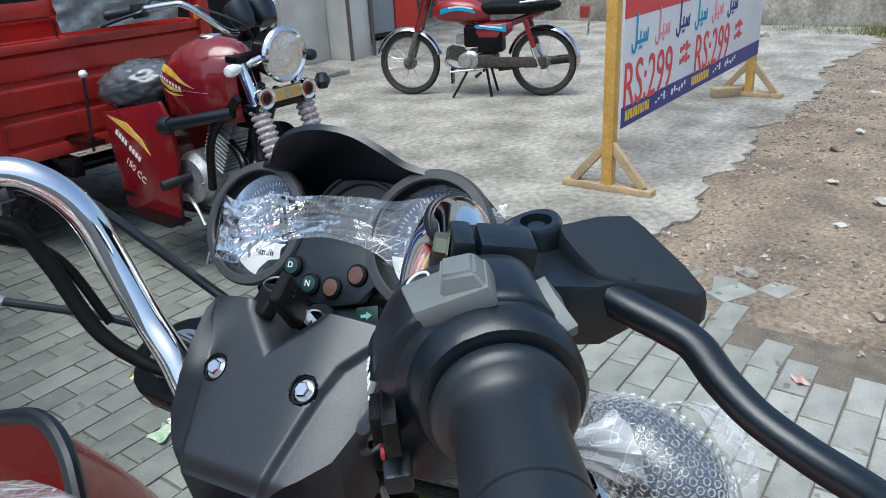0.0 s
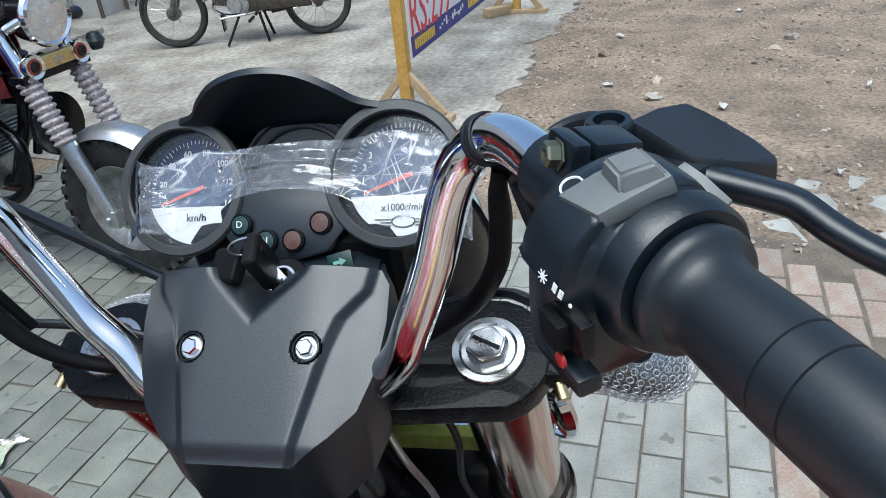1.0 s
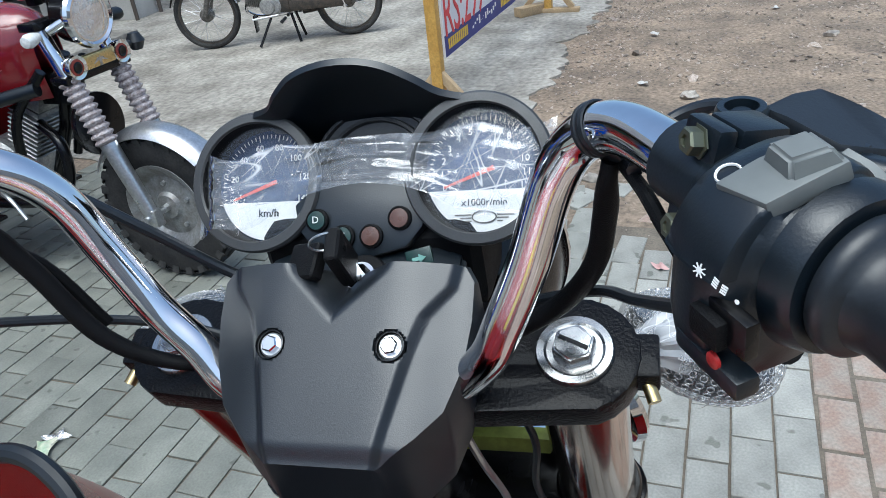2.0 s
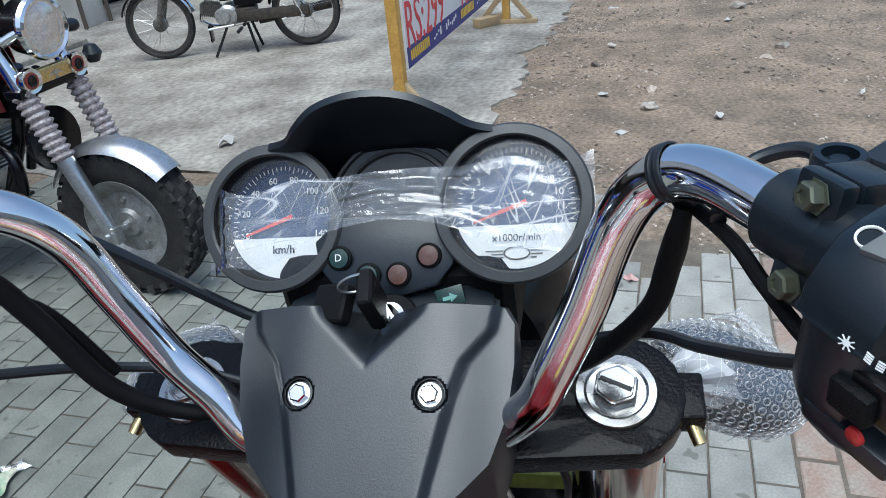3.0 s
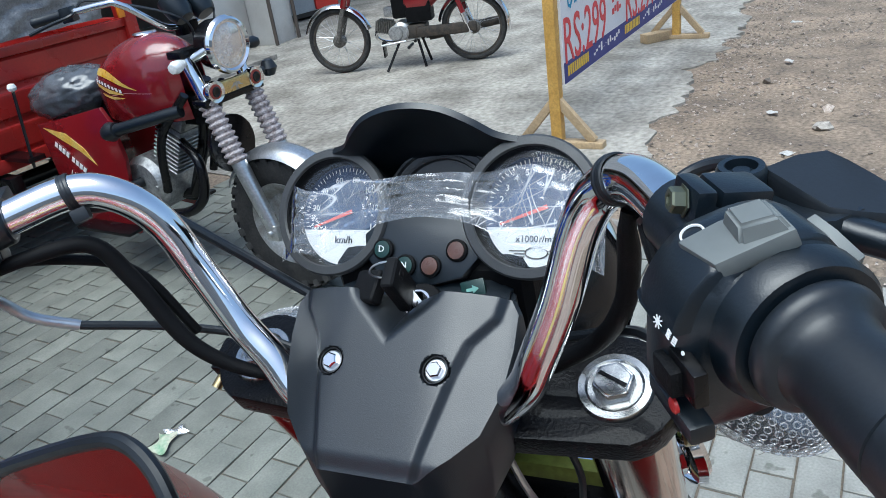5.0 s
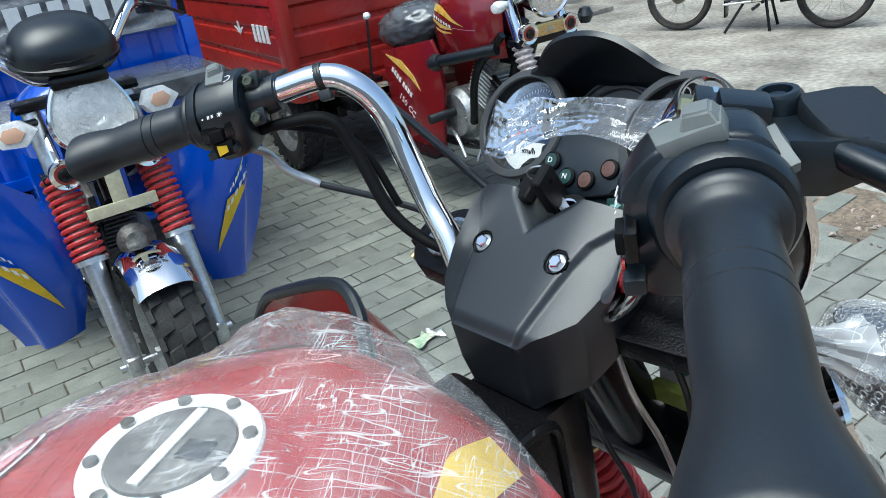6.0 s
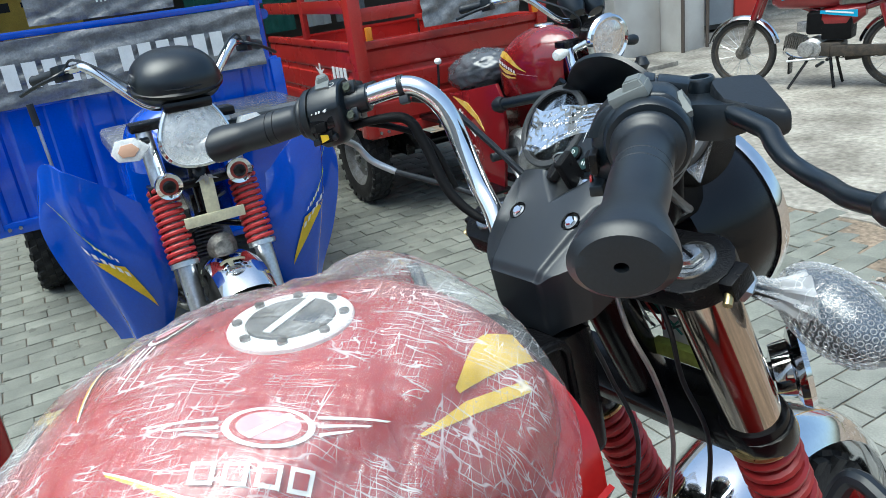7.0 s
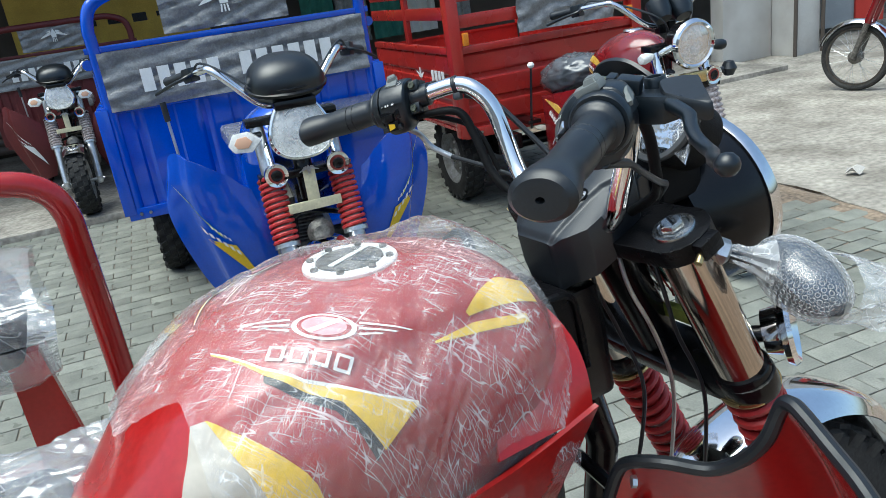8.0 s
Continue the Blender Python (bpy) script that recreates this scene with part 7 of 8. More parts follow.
        dec("pale_line", [(-0.62, 1.96), (-0.48, 1.80), (-0.36, 1.86)], [(-0.62, 1.975), (-0.48, 1.815), (-0.36, 1.875)], PINKLINE)
        for k in range(8):
            y0 = -0.69 + 0.024 * k
            dec("brand_bar", [(y0, 1.37 + 0.045 * k), (y0 + 0.016, 1.385 + 0.045 * k)], [(y0, 1.49 + 0.045 * k), (y0 + 0.016, 1.505 + 0.045 * k)], WHITE)
        # side panel
        pn = plate([(-1.14, 0.70), (-0.92, 0.735), (-0.66, 0.785), (-0.62, 0.72), (-0.60, 0.56), (-0.65, 0.34), (-0.67, 0.215), (-1.10, 0.25)], 0.02, 0.006)
        P = Matrix(((0, 0, sg, sg * 0.175), (1, 0, 0, 0), (0, 1, 0, 0), (0, 0, 0, 1)))
        sp = part("side_panel", pn, MAROON, r, "red side panel with white markings", m=P)
        part("panel_flash", plate([(-1.10, 0.685), (-0.95, 0.665), (-0.85, 0.60), (-0.80, 0.53), (-0.88, 0.585), (-0.98, 0.63)], 0.002), GOLD, sp, m=Matrix(((0, 0, sg, sg * 0.178), (1, 0, 0, 0), (0, 1, 0, 0), (0, 0, 0, 1))))
        if sg > 0:
            Q = frame_of((0.177, -0.97, 0.555), (0, 1, -0.75), (1, 0, 0))
            for k in range(8):
                part("brand_bar", box(-0.10 + 0.024 * k + (0.012 if k > 3 else 0), -0.013, 0, -0.083 + 0.024 * k + (0.012 if k > 3 else 0), 0.013, 0.002), WHITE, sp, m=Q)
            text("150 CC", 0.05, frame_of((0.178, -0.95, 0.44), (0, 1, -0.75), (1, 0, 0)), WHITE, sp)
    # seat in grey film
    bm = bmesh.new()
    bmesh.ops.create_uvsphere(bm, u_segments=72, v_segments=44, radius=1)
    for v in bm.verts:
        c = v.co
        k = 1 + 0.07 * fbm(c.x * 3, c.y * 3, c.z * 3) + 0.035 * abs(math.sin(9 * math.hypot(c.z + 0.15, c.y - 0.3) + 3 * fbm(c.y * 2, c.z * 2, 4.0))) + 0.02 * fbm(c.x * 9, c.y * 9, c.z * 9)
        v.co = Vector((c.x * 0.17 * k, c.y * 0.235 * k, c.z * 0.112 * k))
    part("wrapped_seat", bm, GREYFILM, r, "seat wrapped in crumpled grey plastic", 50, pose(0.02, -1.02, 0.80, 10, 0, 0))
    part("frame_tube", tube([(0, -0.2, 0.86), (0, -0.3, 0.6), (0, -0.45, 0.36), (0, -0.9, 0.32)], 0.025), BLACKPAINT, r)
    part("frame_spine", box(-0.04, -1.3, 0.68, 0.04, -0.2, 0.80, 0.01), BLACKPAINT, r)
    for sg in (1, -1):
        cb = part("crash_bar", tube([(sg * 0.12, -0.24, 0.765), (sg * 0.18, -0.40, 0.735), (sg * 0.215, -0.57, 0.70)], 0.025, 14), BLACK, r, "black padded crash bar")
        part("bar_end", lathe([(0, -0.04), (0.03, -0.035), (0.04, 0), (0.03, 0.03), (0, 0.035)], 20, along((sg * 0.215, -0.57, 0.70), (sg * 0.225, -0.67, 0.675))), RUBBER, cb)
        part("foot_peg", tube([(sg * 0.13, -0.60, 0.45), (sg * 0.26, -0.62, 0.44)], 0.022, 12), RUBBER, r)
        part("footboard", box(sg * 0.2 - 0.05, -0.98, 0.245, sg * 0.2 + 0.06, -0.62, 0.26, 0.004), BLACKPAINT, r)
        part("frame_loop", tube(smooth_path([(sg * 0.10, -0.22, 0.82), (sg * 0.15, -0.36, 0.66), (sg * 0.13, -0.45, 0.42)], 6), 0.018, 10), BLACKPAINT, r)
    engine(r, -0.60, 0.43)
    fan = part("fan_guard", lathe([(0.02, 0), (0.11, 0.0), (0.115, 0.01), (0.115, 0.03), (0, 0.03)], 28, frame_of((0, -0.16, 0.60), (1, 0, 0), (0, 1, 0))), BLACKPAINT, r, "black round cooling fan guard")
    for k in range(5):
        part("guard_ring", tube([(0.025 * (k + 0.5) * math.cos(a), -0.135, 0.60 + 0.025 * (k + 0.5) * math.sin(a)) for a in np.linspace(0, 2 * math.pi, 25)], 0.003, 5), BLACK, fan)
    # box
    w, y0, y1, z0, z1 = 0.585, -1.34, -2.95, 0.56, 0.99
    cargo_box(r, w, y0, y1, z0, z1, REDBOX, True, 3, -1.87)
    for sg in (1, -1):
        part("tall_post", box(sg * w - 0.035, y0 - 0.045, z0 - 0.05, sg * w + 0.035, y0 + 0.04, 1.42, 0.006), REDBOX, r)
        part("amber_reflector", box(sg * (w - 0.055) - 0.018, y0 + 0.04, 1.025, sg * (w - 0.055) + 0.018, y0 + 0.058, 1.095, 0.005), ORANGE, r, "amber reflector")
        for z in (1.17, 1.30):
            part("side_board", box(sg * w - 0.012, y1, z, sg * w + 0.012, y0 - 0.04, z + 0.07, 0.004), REDBOX, r)
        part("board_stay", box(sg * w - 0.015, (y0 + y1) / 2 - 0.03, z1, sg * w + 0.015, (y0 + y1) / 2 + 0.03, 1.38, 0.004), REDBOX, r)
    part("front_board", box(-w, y0 - 0.012, 1.12, w, y0 + 0.012, 1.19, 0.004), REDBOX, r)
    part("front_board", box(-w, y0 - 0.012, 1.26, w, y0 + 0.012, 1.33, 0.004), REDBOX, r)
    for k in range(4):
        part("brand_bar", box(w + 0.014, y0 - 0.40 + 0.06 * k, 0.79, w + 0.018, y0 - 0.36 + 0.06 * k, 0.88), WHITE, r)
    wing_emblem(r, frame_of((w + 0.016, y0 - 0.62, 0.84), (0, 1, 0), (1, 0, 0)), 0.12)
    t = tarp(r, 0.62, 0.34, 4, "grey tarpaulin hung on the box front")
    t.matrix_basis = pose(-0.11, y0 + 0.045, 1.215)
    lv = part("gear_lever", tube([(0.24, -1.17, 0.52), (0.228, -1.13, 0.86)], 0.007, 8), BLACK, r, "black gear lever")
    part("lever_knob", lathe([(0, -0.02), (0.016, -0.012), (0.02, 0.0), (0.014, 0.014), (0, 0.018)], 16, pose(0.227, -1.13, 0.878)), WHITE, lv, "pale round knob")
    part("lever_mount", box(0.2, -1.34, 0.555, 0.28, -1.12, 0.575), BLACKPAINT, r)
    return r


# ---- blue tricycle ----
def shield_shape(sg, w_in=0.155, w_out=0.50, top=0.94):
    """Outline grid of a tall leg shield: f(u, v) with u outwards and v downwards."""
    def f(u, v):
        top_z = smooth_interp([(0, 0.80), (0.25, 0.865), (0.5, top - 0.025), (0.72, top + 0.012), (0.86, top + 0.030), (0.93, top + 0.005), (1, top - 0.07)], u)
        bot_z = 0.34 - 0.03 * u
        z = top_z + (bot_z - top_z) * v
        wi = smooth_interp([(0, w_in + 0.05), (0.3, w_in + 0.02), (0.7, w_in + 0.01), (1, w_in + 0.05)], v)
        wo = smooth_interp([(0, w_out - 0.02), (0.2, w_out), (0.6, w_out - 0.05), (1, w_in + 0.22)], v)
        x = wi + (wo - wi) * u
        y = 0.04 + 0.05 * math.sin(math.pi * min(1, 0.1 + u * 0.7)) * (1 - 0.3 * v) - 0.06 * u * u + 0.03 * math.sin(math.pi * v) - 0.05 * v - 0.05 * smoothstep(0.72, 0.78, u)
        return Vector((sg * x, y - 0.10, z))
    return f


def build_shield_trike(M, body, shield, label, far=False, spring=None):
    r = empty("cargo_tricycle", M, label, "tricycle", "tricycles")
    fork_pair(r, (0, -0.16, 1.02), (0, 0.13, 0.28), 0.13, spring or SPRINGRED, 0.82, 0.585)
    wheel(r, (0, 0.13, 0.29), 0.285, 0.145, 21, name="front_wheel")
    fender(r, (0, 0.13, 0.29), 0.32, 0.165, 56, 128, CHROME, "polished front fender")
    # rounded triangular headlamp
    H = frame_of((0, 0.0, 0.992), (1, 0, 0), (0, 0.985, 0.17))
    out = [(-0.116, 0.020), (-0.098, 0.078), (-0.045, 0.108), (0.045, 0.108), (0.098, 0.078), (0.116, 0.020), (0.085, -0.062), (0.030, -0.122), (-0.030, -0.122), (-0.085, -0.062)]
    for _ in range(3):
        out = [q for (a0, b0), (a1, b1) in zip(out, out[1:] + out[:1]) for q in ((a0 * 0.75 + a1 * 0.25, b0 * 0.75 + b1 * 0.25), (a0 * 0.25 + a1 * 0.75, b0 * 0.25 + b1 * 0.75))]
    rings = [[(x * k, y * k, h) for x, y in out] for k, h in ((0.40, -0.10), (0.75, -0.085), (0.97, -0.04), (1.03, 0.0), (1.02, 0.016), (0.94, 0.020), (0.92, 0.010), (0.80, -0.006), (0.55, -0.024), (0.30, -0.034), (0.05, -0.038))]
    hl = part("headlamp", skin(rings), REFLECTOR, r, "rounded triangular headlamp with bright reflector", 40, H)
    part("headlamp_rim", skin([[(x * k, y * k, h) for x, y in out] for k, h in ((1.035, -0.004), (1.05, 0.006), (1.03, 0.019), (0.965, 0.023), (0.93, 0.016))], caps=False), CHROME, hl, "chrome rim", 40, H)
    gl = part("headlamp_lens", skin([[(x * k, y * k, h) for x, y in out] for k, h in ((0.94, 0.016), (0.80, 0.026), (0.60, 0.034), (0.40, 0.039), (0.20, 0.042), (0.03, 0.0425))]), LENSGLASS, hl, "clear ribbed glass lens", 60, H)
    gl.visible_shadow = False
    part("reflector_ring", hoop([(0.046, -0.012), (0.052, -0.008), (0.058, -0.012), (0.052, -0.016)], 40, H @ pose(0, -0.008, 0)), CHROME, hl, "bright inner reflector ring")
    part("bulb", lathe([(0, -0.01), (0.018, -0.012), (0.022, -0.022), (0.022, -0.035), (0, -0.035)], 20, H), WHITE, hl, "white bulb holder")
    # visor
    bm = bmesh.new()
    bmesh.ops.create_uvsphere(bm, u_segments=40, v_segments=24, radius=1)
    for v in bm.verts:
        c = v.co
        e = 2.4
        v.co = Vector((0.138 * math.copysign(abs(c.x) ** (2 / e), c.x), 0.13 * math.copysign(abs(c.y) ** (2 / e), c.y), (0.10 if c.z > 0 else 0.07) * math.copysign(abs(c.z) ** 0.9, c.z)))
    vs = part("gauge_visor", bm, BLACK, r, "black domed gauge housing", 60, pose(0, -0.10, 1.145, -12, 0, 0))
    part("visor_seam", tube([pose(0, -0.10, 1.145, -12, 0, 0) @ Vector((0.139 * math.sin(a), 0.131 * math.cos(a), 0.012)) for a in np.linspace(-2.2, 2.2, 30)], 0.003, 6), BLACKPAINT, vs)
    part("visor_brim", lathe([(0.0, -0.030), (0.125, -0.030), (0.146, -0.016), (0.148, -0.006), (0.140, 0.0), (0.0, 0.0)], 40, pose(0, -0.10, 1.145, -12, 0, 0) @ Matrix.Diagonal((1, 0.95, 1, 1))), BLACKPAINT, vs, "glossy black lower brim")
    part("visor_lip", box(-0.075, -0.02, 1.062, 0.075, 0.028, 1.095, 0.012), BLACKPAINT, r)
    small_bars(r, 0.385, 1.185, -0.46, -0.18, 1.06, 0.0145)
    for sg in (1, -1):
        round_lamp(r, (sg * 0.113, -0.015, 0.838), 0.042, "fog_lamp", LENSRED, "chrome-ringed round fog lamp")
        part("lamp_ear", tube([(sg * 0.118, -0.13, 0.95), (sg * 0.118, -0.05, 0.855)], 0.013, 10), CHROME, r)
        D = frame_of((sg * 0.197, -0.02, 0.972), (1, 0, 0), (sg * 0.25, 0.95, 0.1))
        dm = part("turn_signal", plate([(-0.062, 0.0), (-0.02, 0.038), (0.04, 0.032), (0.058, 0.004), (0.035, -0.034), (-0.02, -0.036)], 0.035, 0.006), LAMPGLASS, r, "diamond-shaped pale turn signal", m=D)
        part("signal_lens", plate([(-0.03, 0.0), (-0.012, 0.02), (0.024, 0.018), (0.034, 0.002), (0.02, -0.018), (-0.012, -0.02)], 0.004, 0.001), PEACH, dm, "pale orange lens", m=D @ pose(0, 0, 0.004))
        part("signal_stalk", rod((sg * 0.13, -0.09, 0.98), (sg * 0.19, -0.05, 0.985), 0.011), BLACK, r)
        # leg shields
        f = shield_shape(sg)
        s = part("leg_shield", sheet(30, 30, f, 0.006), shield, r, "glossy painted leg shield with yellow swoosh", 60)
        part("shield_bracket", rod((sg * 0.24, -0.06, 0.60), (sg * 0.03, -0.25, 0.62), 0.012), BLACKPAINT, r)

        def on(u, v, d=0.006):
            p = f(u, v)
            return Vector((p.x, p.y + d, p.z))

        def mark(name, quad, mt, n=8, d=0.006):
            q = quad
            def g(a, b):
                u = (q[0][0] * (1 - a) + q[1][0] * a) * (1 - b) + (q[3][0] * (1 - a) + q[2][0] * a) * b
                v = (q[0][1] * (1 - a) + q[1][1] * a) * (1 - b) + (q[3][1] * (1 - a) + q[2][1] * a) * b
                return on(u, v, d)
            part(name, sheet(n, 4, g), mt, s)
        mark("yellow_swoosh", [(0.90, 0.15), (0.60, 0.43), (0.54, 0.46), (0.80, 0.25)], LIME if not far else WHITE)
        mark("yellow_swoosh", [(0.74, 0.47), (0.28, 0.78), (0.265, 0.79), (0.46, 0.50)], YELLOW if not far else WHITE)
        for k in range(6):
            mark("brand_bar", [(0.76 - 0.055 * k, 0.395 + 0.026 * k), (0.725 - 0.055 * k, 0.405 + 0.026 * k), (0.715 - 0.055 * k, 0.435 + 0.026 * k), (0.75 - 0.055 * k, 0.425 + 0.026 * k)], WHITE, 2, 0.009)
        for k in range(5):
            mark("brand_bar", [(0.66 - 0.036 * k, 0.375 + 0.017 * k), (0.640 - 0.036 * k, 0.381 + 0.017 * k), (0.633 - 0.036 * k, 0.402 + 0.017 * k), (0.653 - 0.036 * k, 0.396 + 0.017 * k)], WHITE, 2, 0.009)
    part("plate_holder", box(-0.022, 0.0, 0.725, 0.022, 0.012, 0.84, 0.003), CREAM, r, "cream number plate holder")
    part("plate_crossbar", box(-0.098, 0.004, 0.692, 0.098, 0.016, 0.727, 0.003), CREAM, r, "cream painted crossbar", m=None)
    wing_emblem(r, frame_of((0, 0.02, 0.845), (1, 0, 0), (0, 1, 0)), 0.06, STEEL)
    part("horn", lathe([(0, 0), (0.045, 0), (0.05, 0.02), (0.03, 0.045), (0, 0.05)], 24, frame_of((0.0, -0.02, 0.60), (1, 0, 0), (0, 1, 0))), DIRTYALLOY, r)
    part("steering_stem", rod((0, -0.15, 1.02), (0, -0.06, 0.72), 0.035, 20), BLACKPAINT, r)
    # tank, seat, frame
    tw = [(-0.78, 0.07), (-0.66, 0.13), (-0.5, 0.17), (-0.36, 0.15), (-0.26, 0.08)]
    tt = [(-0.78, 0.92), (-0.66, 0.99), (-0.5, 1.04), (-0.36, 1.03), (-0.26, 0.95)]

    def surf(u, v):
        y = -0.78 + 0.52 * v
        a = -2.2 + 4.4 * u
        W, T = smooth_interp(tw, y), smooth_interp(tt, y)
        z = 0.90 + (T - 0.90) * math.cos(a) if abs(a) < math.pi / 2 else 0.90 - 0.12 * (abs(a) - math.pi / 2)
        return (W * math.sin(max(-1.57, min(1.57, a))), y, z)
    tk = part("fuel_tank", sheet(36, 24, surf, 0.003), body, r, "painted fuel tank", 60)
    part("driver_seat", box(-0.19, -1.28, 0.80, 0.19, -0.78, 0.88, 0.03, 3), CLOTH, r, "flat grey padded seat")
    part("seat_base", box(-0.16, -1.26, 0.45, 0.16, -0.78, 0.80, 0.02), body, r)
    if not far:
        part("side_seat", box(-0.66, -1.30, 0.80, -0.21, -0.80, 0.895, 0.03, 3), GREYFILM, r, "padded side seat in creased dark plastic")
        part("side_seat_base", box(-0.62, -1.30, 0.42, -0.24, -0.86, 0.80, 0.015), body, r)
    part("frame_spine", box(-0.04, -1.3, 0.66, 0.04, -0.15, 0.76, 0.01), BLACKPAINT, r)
    engine(r, -0.52, 0.42, DIRTYALLOY)
    # box with hoop
    w, y0, y1, z0, z1 = 0.71, -1.40, -2.95, 0.53, 1.02
    cargo_box(r, w, y0, y1, z0, z1, body, False, 9, -2.0)
    h = w - 0.045
    arch = smooth_path([(h, y0, 0.53), (h, y0, 1.28), (h, y0, 1.42), (h - 0.04, y0, 1.52), (h - 0.16, y0, 1.57), (h - 0.30, y0, 1.58), (0, y0, 1.58), (-h + 0.30, y0, 1.58), (-h + 0.16, y0, 1.57), (-h + 0.04, y0, 1.52), (-h, y0, 1.42), (-h, y0, 1.28), (-h, y0, 0.53)], 6)
    part("front_hoop", tube(arch, 0.030, 14), body, r, "rounded tubular front hoop")
    part("hoop_rail", box(-w, y0 - 0.015, 1.305, w, y0 + 0.015, 1.335, 0.004), body, r)
    for sg in (1, -1):
        sh = smooth_path([(sg * w, y0 - 0.5, 0.9), (sg * w, y0 - 0.5, 1.16), (sg * w, y0 - 0.42, 1.22), (sg * w, y0 - 0.30, 1.24), (sg * w, y0 - 0.02, 1.255)], 5)
        part("side_hoop", tube(sh, 0.026, 12), body, r)
    t = tarp(r, 2 * w - 0.10, 0.28, 2 if far else 1, "creased grey banner on the box front")
    t.matrix_basis = pose(0, y0 + 0.035, 1.162)
    bars_of_text(r, -0.48, 0.02, 1.100, 0.110, 6, y0 + 0.055, WHITE, 0.30)
    bars_of_text(r, 0.10, 0.50, 1.095, 0.110, 5, y0 + 0.055, WHITE, 0.30)
    up = tarp(r, 0.62, 0.26, 7, "grey padded headrest cover with a winged emblem")
    up.matrix_basis = pose(0.02, y0 + 0.0, 1.475)
    wing_emblem(r, frame_of((0.02, y0 + 0.03, 1.485), (1, 0, 0), (0, 1, 0)), 0.20)
    lv = part("gear_lever", tube([(0.40, -1.0, 0.45), (0.42, -1.05, 0.98)], 0.007, 8), STEEL, r, "steel gear lever with black handle")
    part("lever_handle", rod((0.42, -1.05, 0.97), (0.423, -1.053, 1.06), 0.014), RUBBER, lv)
    part("foot_floor", box(-0.45, -1.30, 0.40, 0.45, -0.70, 0.43, 0.006), body, r)
    return r


# ---- neighbour with the red side hoop ----
def build_neighbour():
    r = empty("passenger_tricycle", Matrix.Translation((0.045, 0.045, 0)) @ BIKE, "red passenger tricycle side with tubular hoop and wrapped seat", "tricycle", "tricycles")
    x = -1.15
    hp = smooth_path([(x, -1.75, 0.36), (x, -0.86, 0.36), (x, -0.71, 0.375), (x, -0.655, 0.42), (x, -0.640, 0.52), (x, -0.645, 0.88), (x, -0.650, 0.975), (x, -0.68, 1.033), (x, -0.75, 1.066), (x, -0.9, 1.075), (x, -1.75, 1.075)], 7)
    part("side_hoop", tube(hp, 0.030, 18), RED, r, "bright red tubular side hoop")
    part("bench_seat", box(-1.08, -1.40, 0.78, -0.76, -0.78, 0.90, 0.035, 4), BLACK2, r, "padded seat")
    part("seat_bracket", skin([[(-0.82, -0.76, 0.80), (-0.79, -0.76, 0.80), (-0.79, -0.82, 0.80), (-0.82, -0.82, 0.80)], [(-0.84, -0.70, 0.36), (-0.79, -0.70, 0.36), (-0.79, -0.82, 0.36), (-0.84, -0.82, 0.36)]]), RED, r, "red steel seat bracket")
    part("floor_frame", box(-1.17, -1.75, 0.28, -0.76, -0.74, 0.36, 0.01), RED, r)
    wheel(r, (-0.92, -1.35, 0.28), 0.28, 0.12, 24, name="rear_wheel")
    part("axle_bracket", box(-0.99, -1.39, 0.20, -0.97, -1.31, 0.30), BLACKPAINT, r)

    def f(u, v):
        a = u * 2 * math.pi
        c, s = math.cos(a), math.sin(a)
        px = -0.92 + 0.215 * math.copysign(abs(c) ** 0.6, c)
        pz = 0.845 + 0.10 * math.copysign(abs(s) ** 0.6, s)
        n = 0.020 * fbm(u * 7, v * 5) + 0.010 * abs(fbm(u * 20, v * 14, 2.0))
        return (px + n * c, -0.735 - 0.65 * v + 0.02 * fbm(u * 5, v * 3, 5.0), pz + n * s)
    bm = sheet(60, 30, f)
    fl = part("seat_film", bm, FILM_SEAT, None, angle=25)
    fl.matrix_basis = Matrix.Translation((0.045, 0.045, 0)) @ BIKE
    fl.visible_shadow = False
    tagged(fl, "loose milky plastic sheet wrapped round a bench seat", "plastic film")


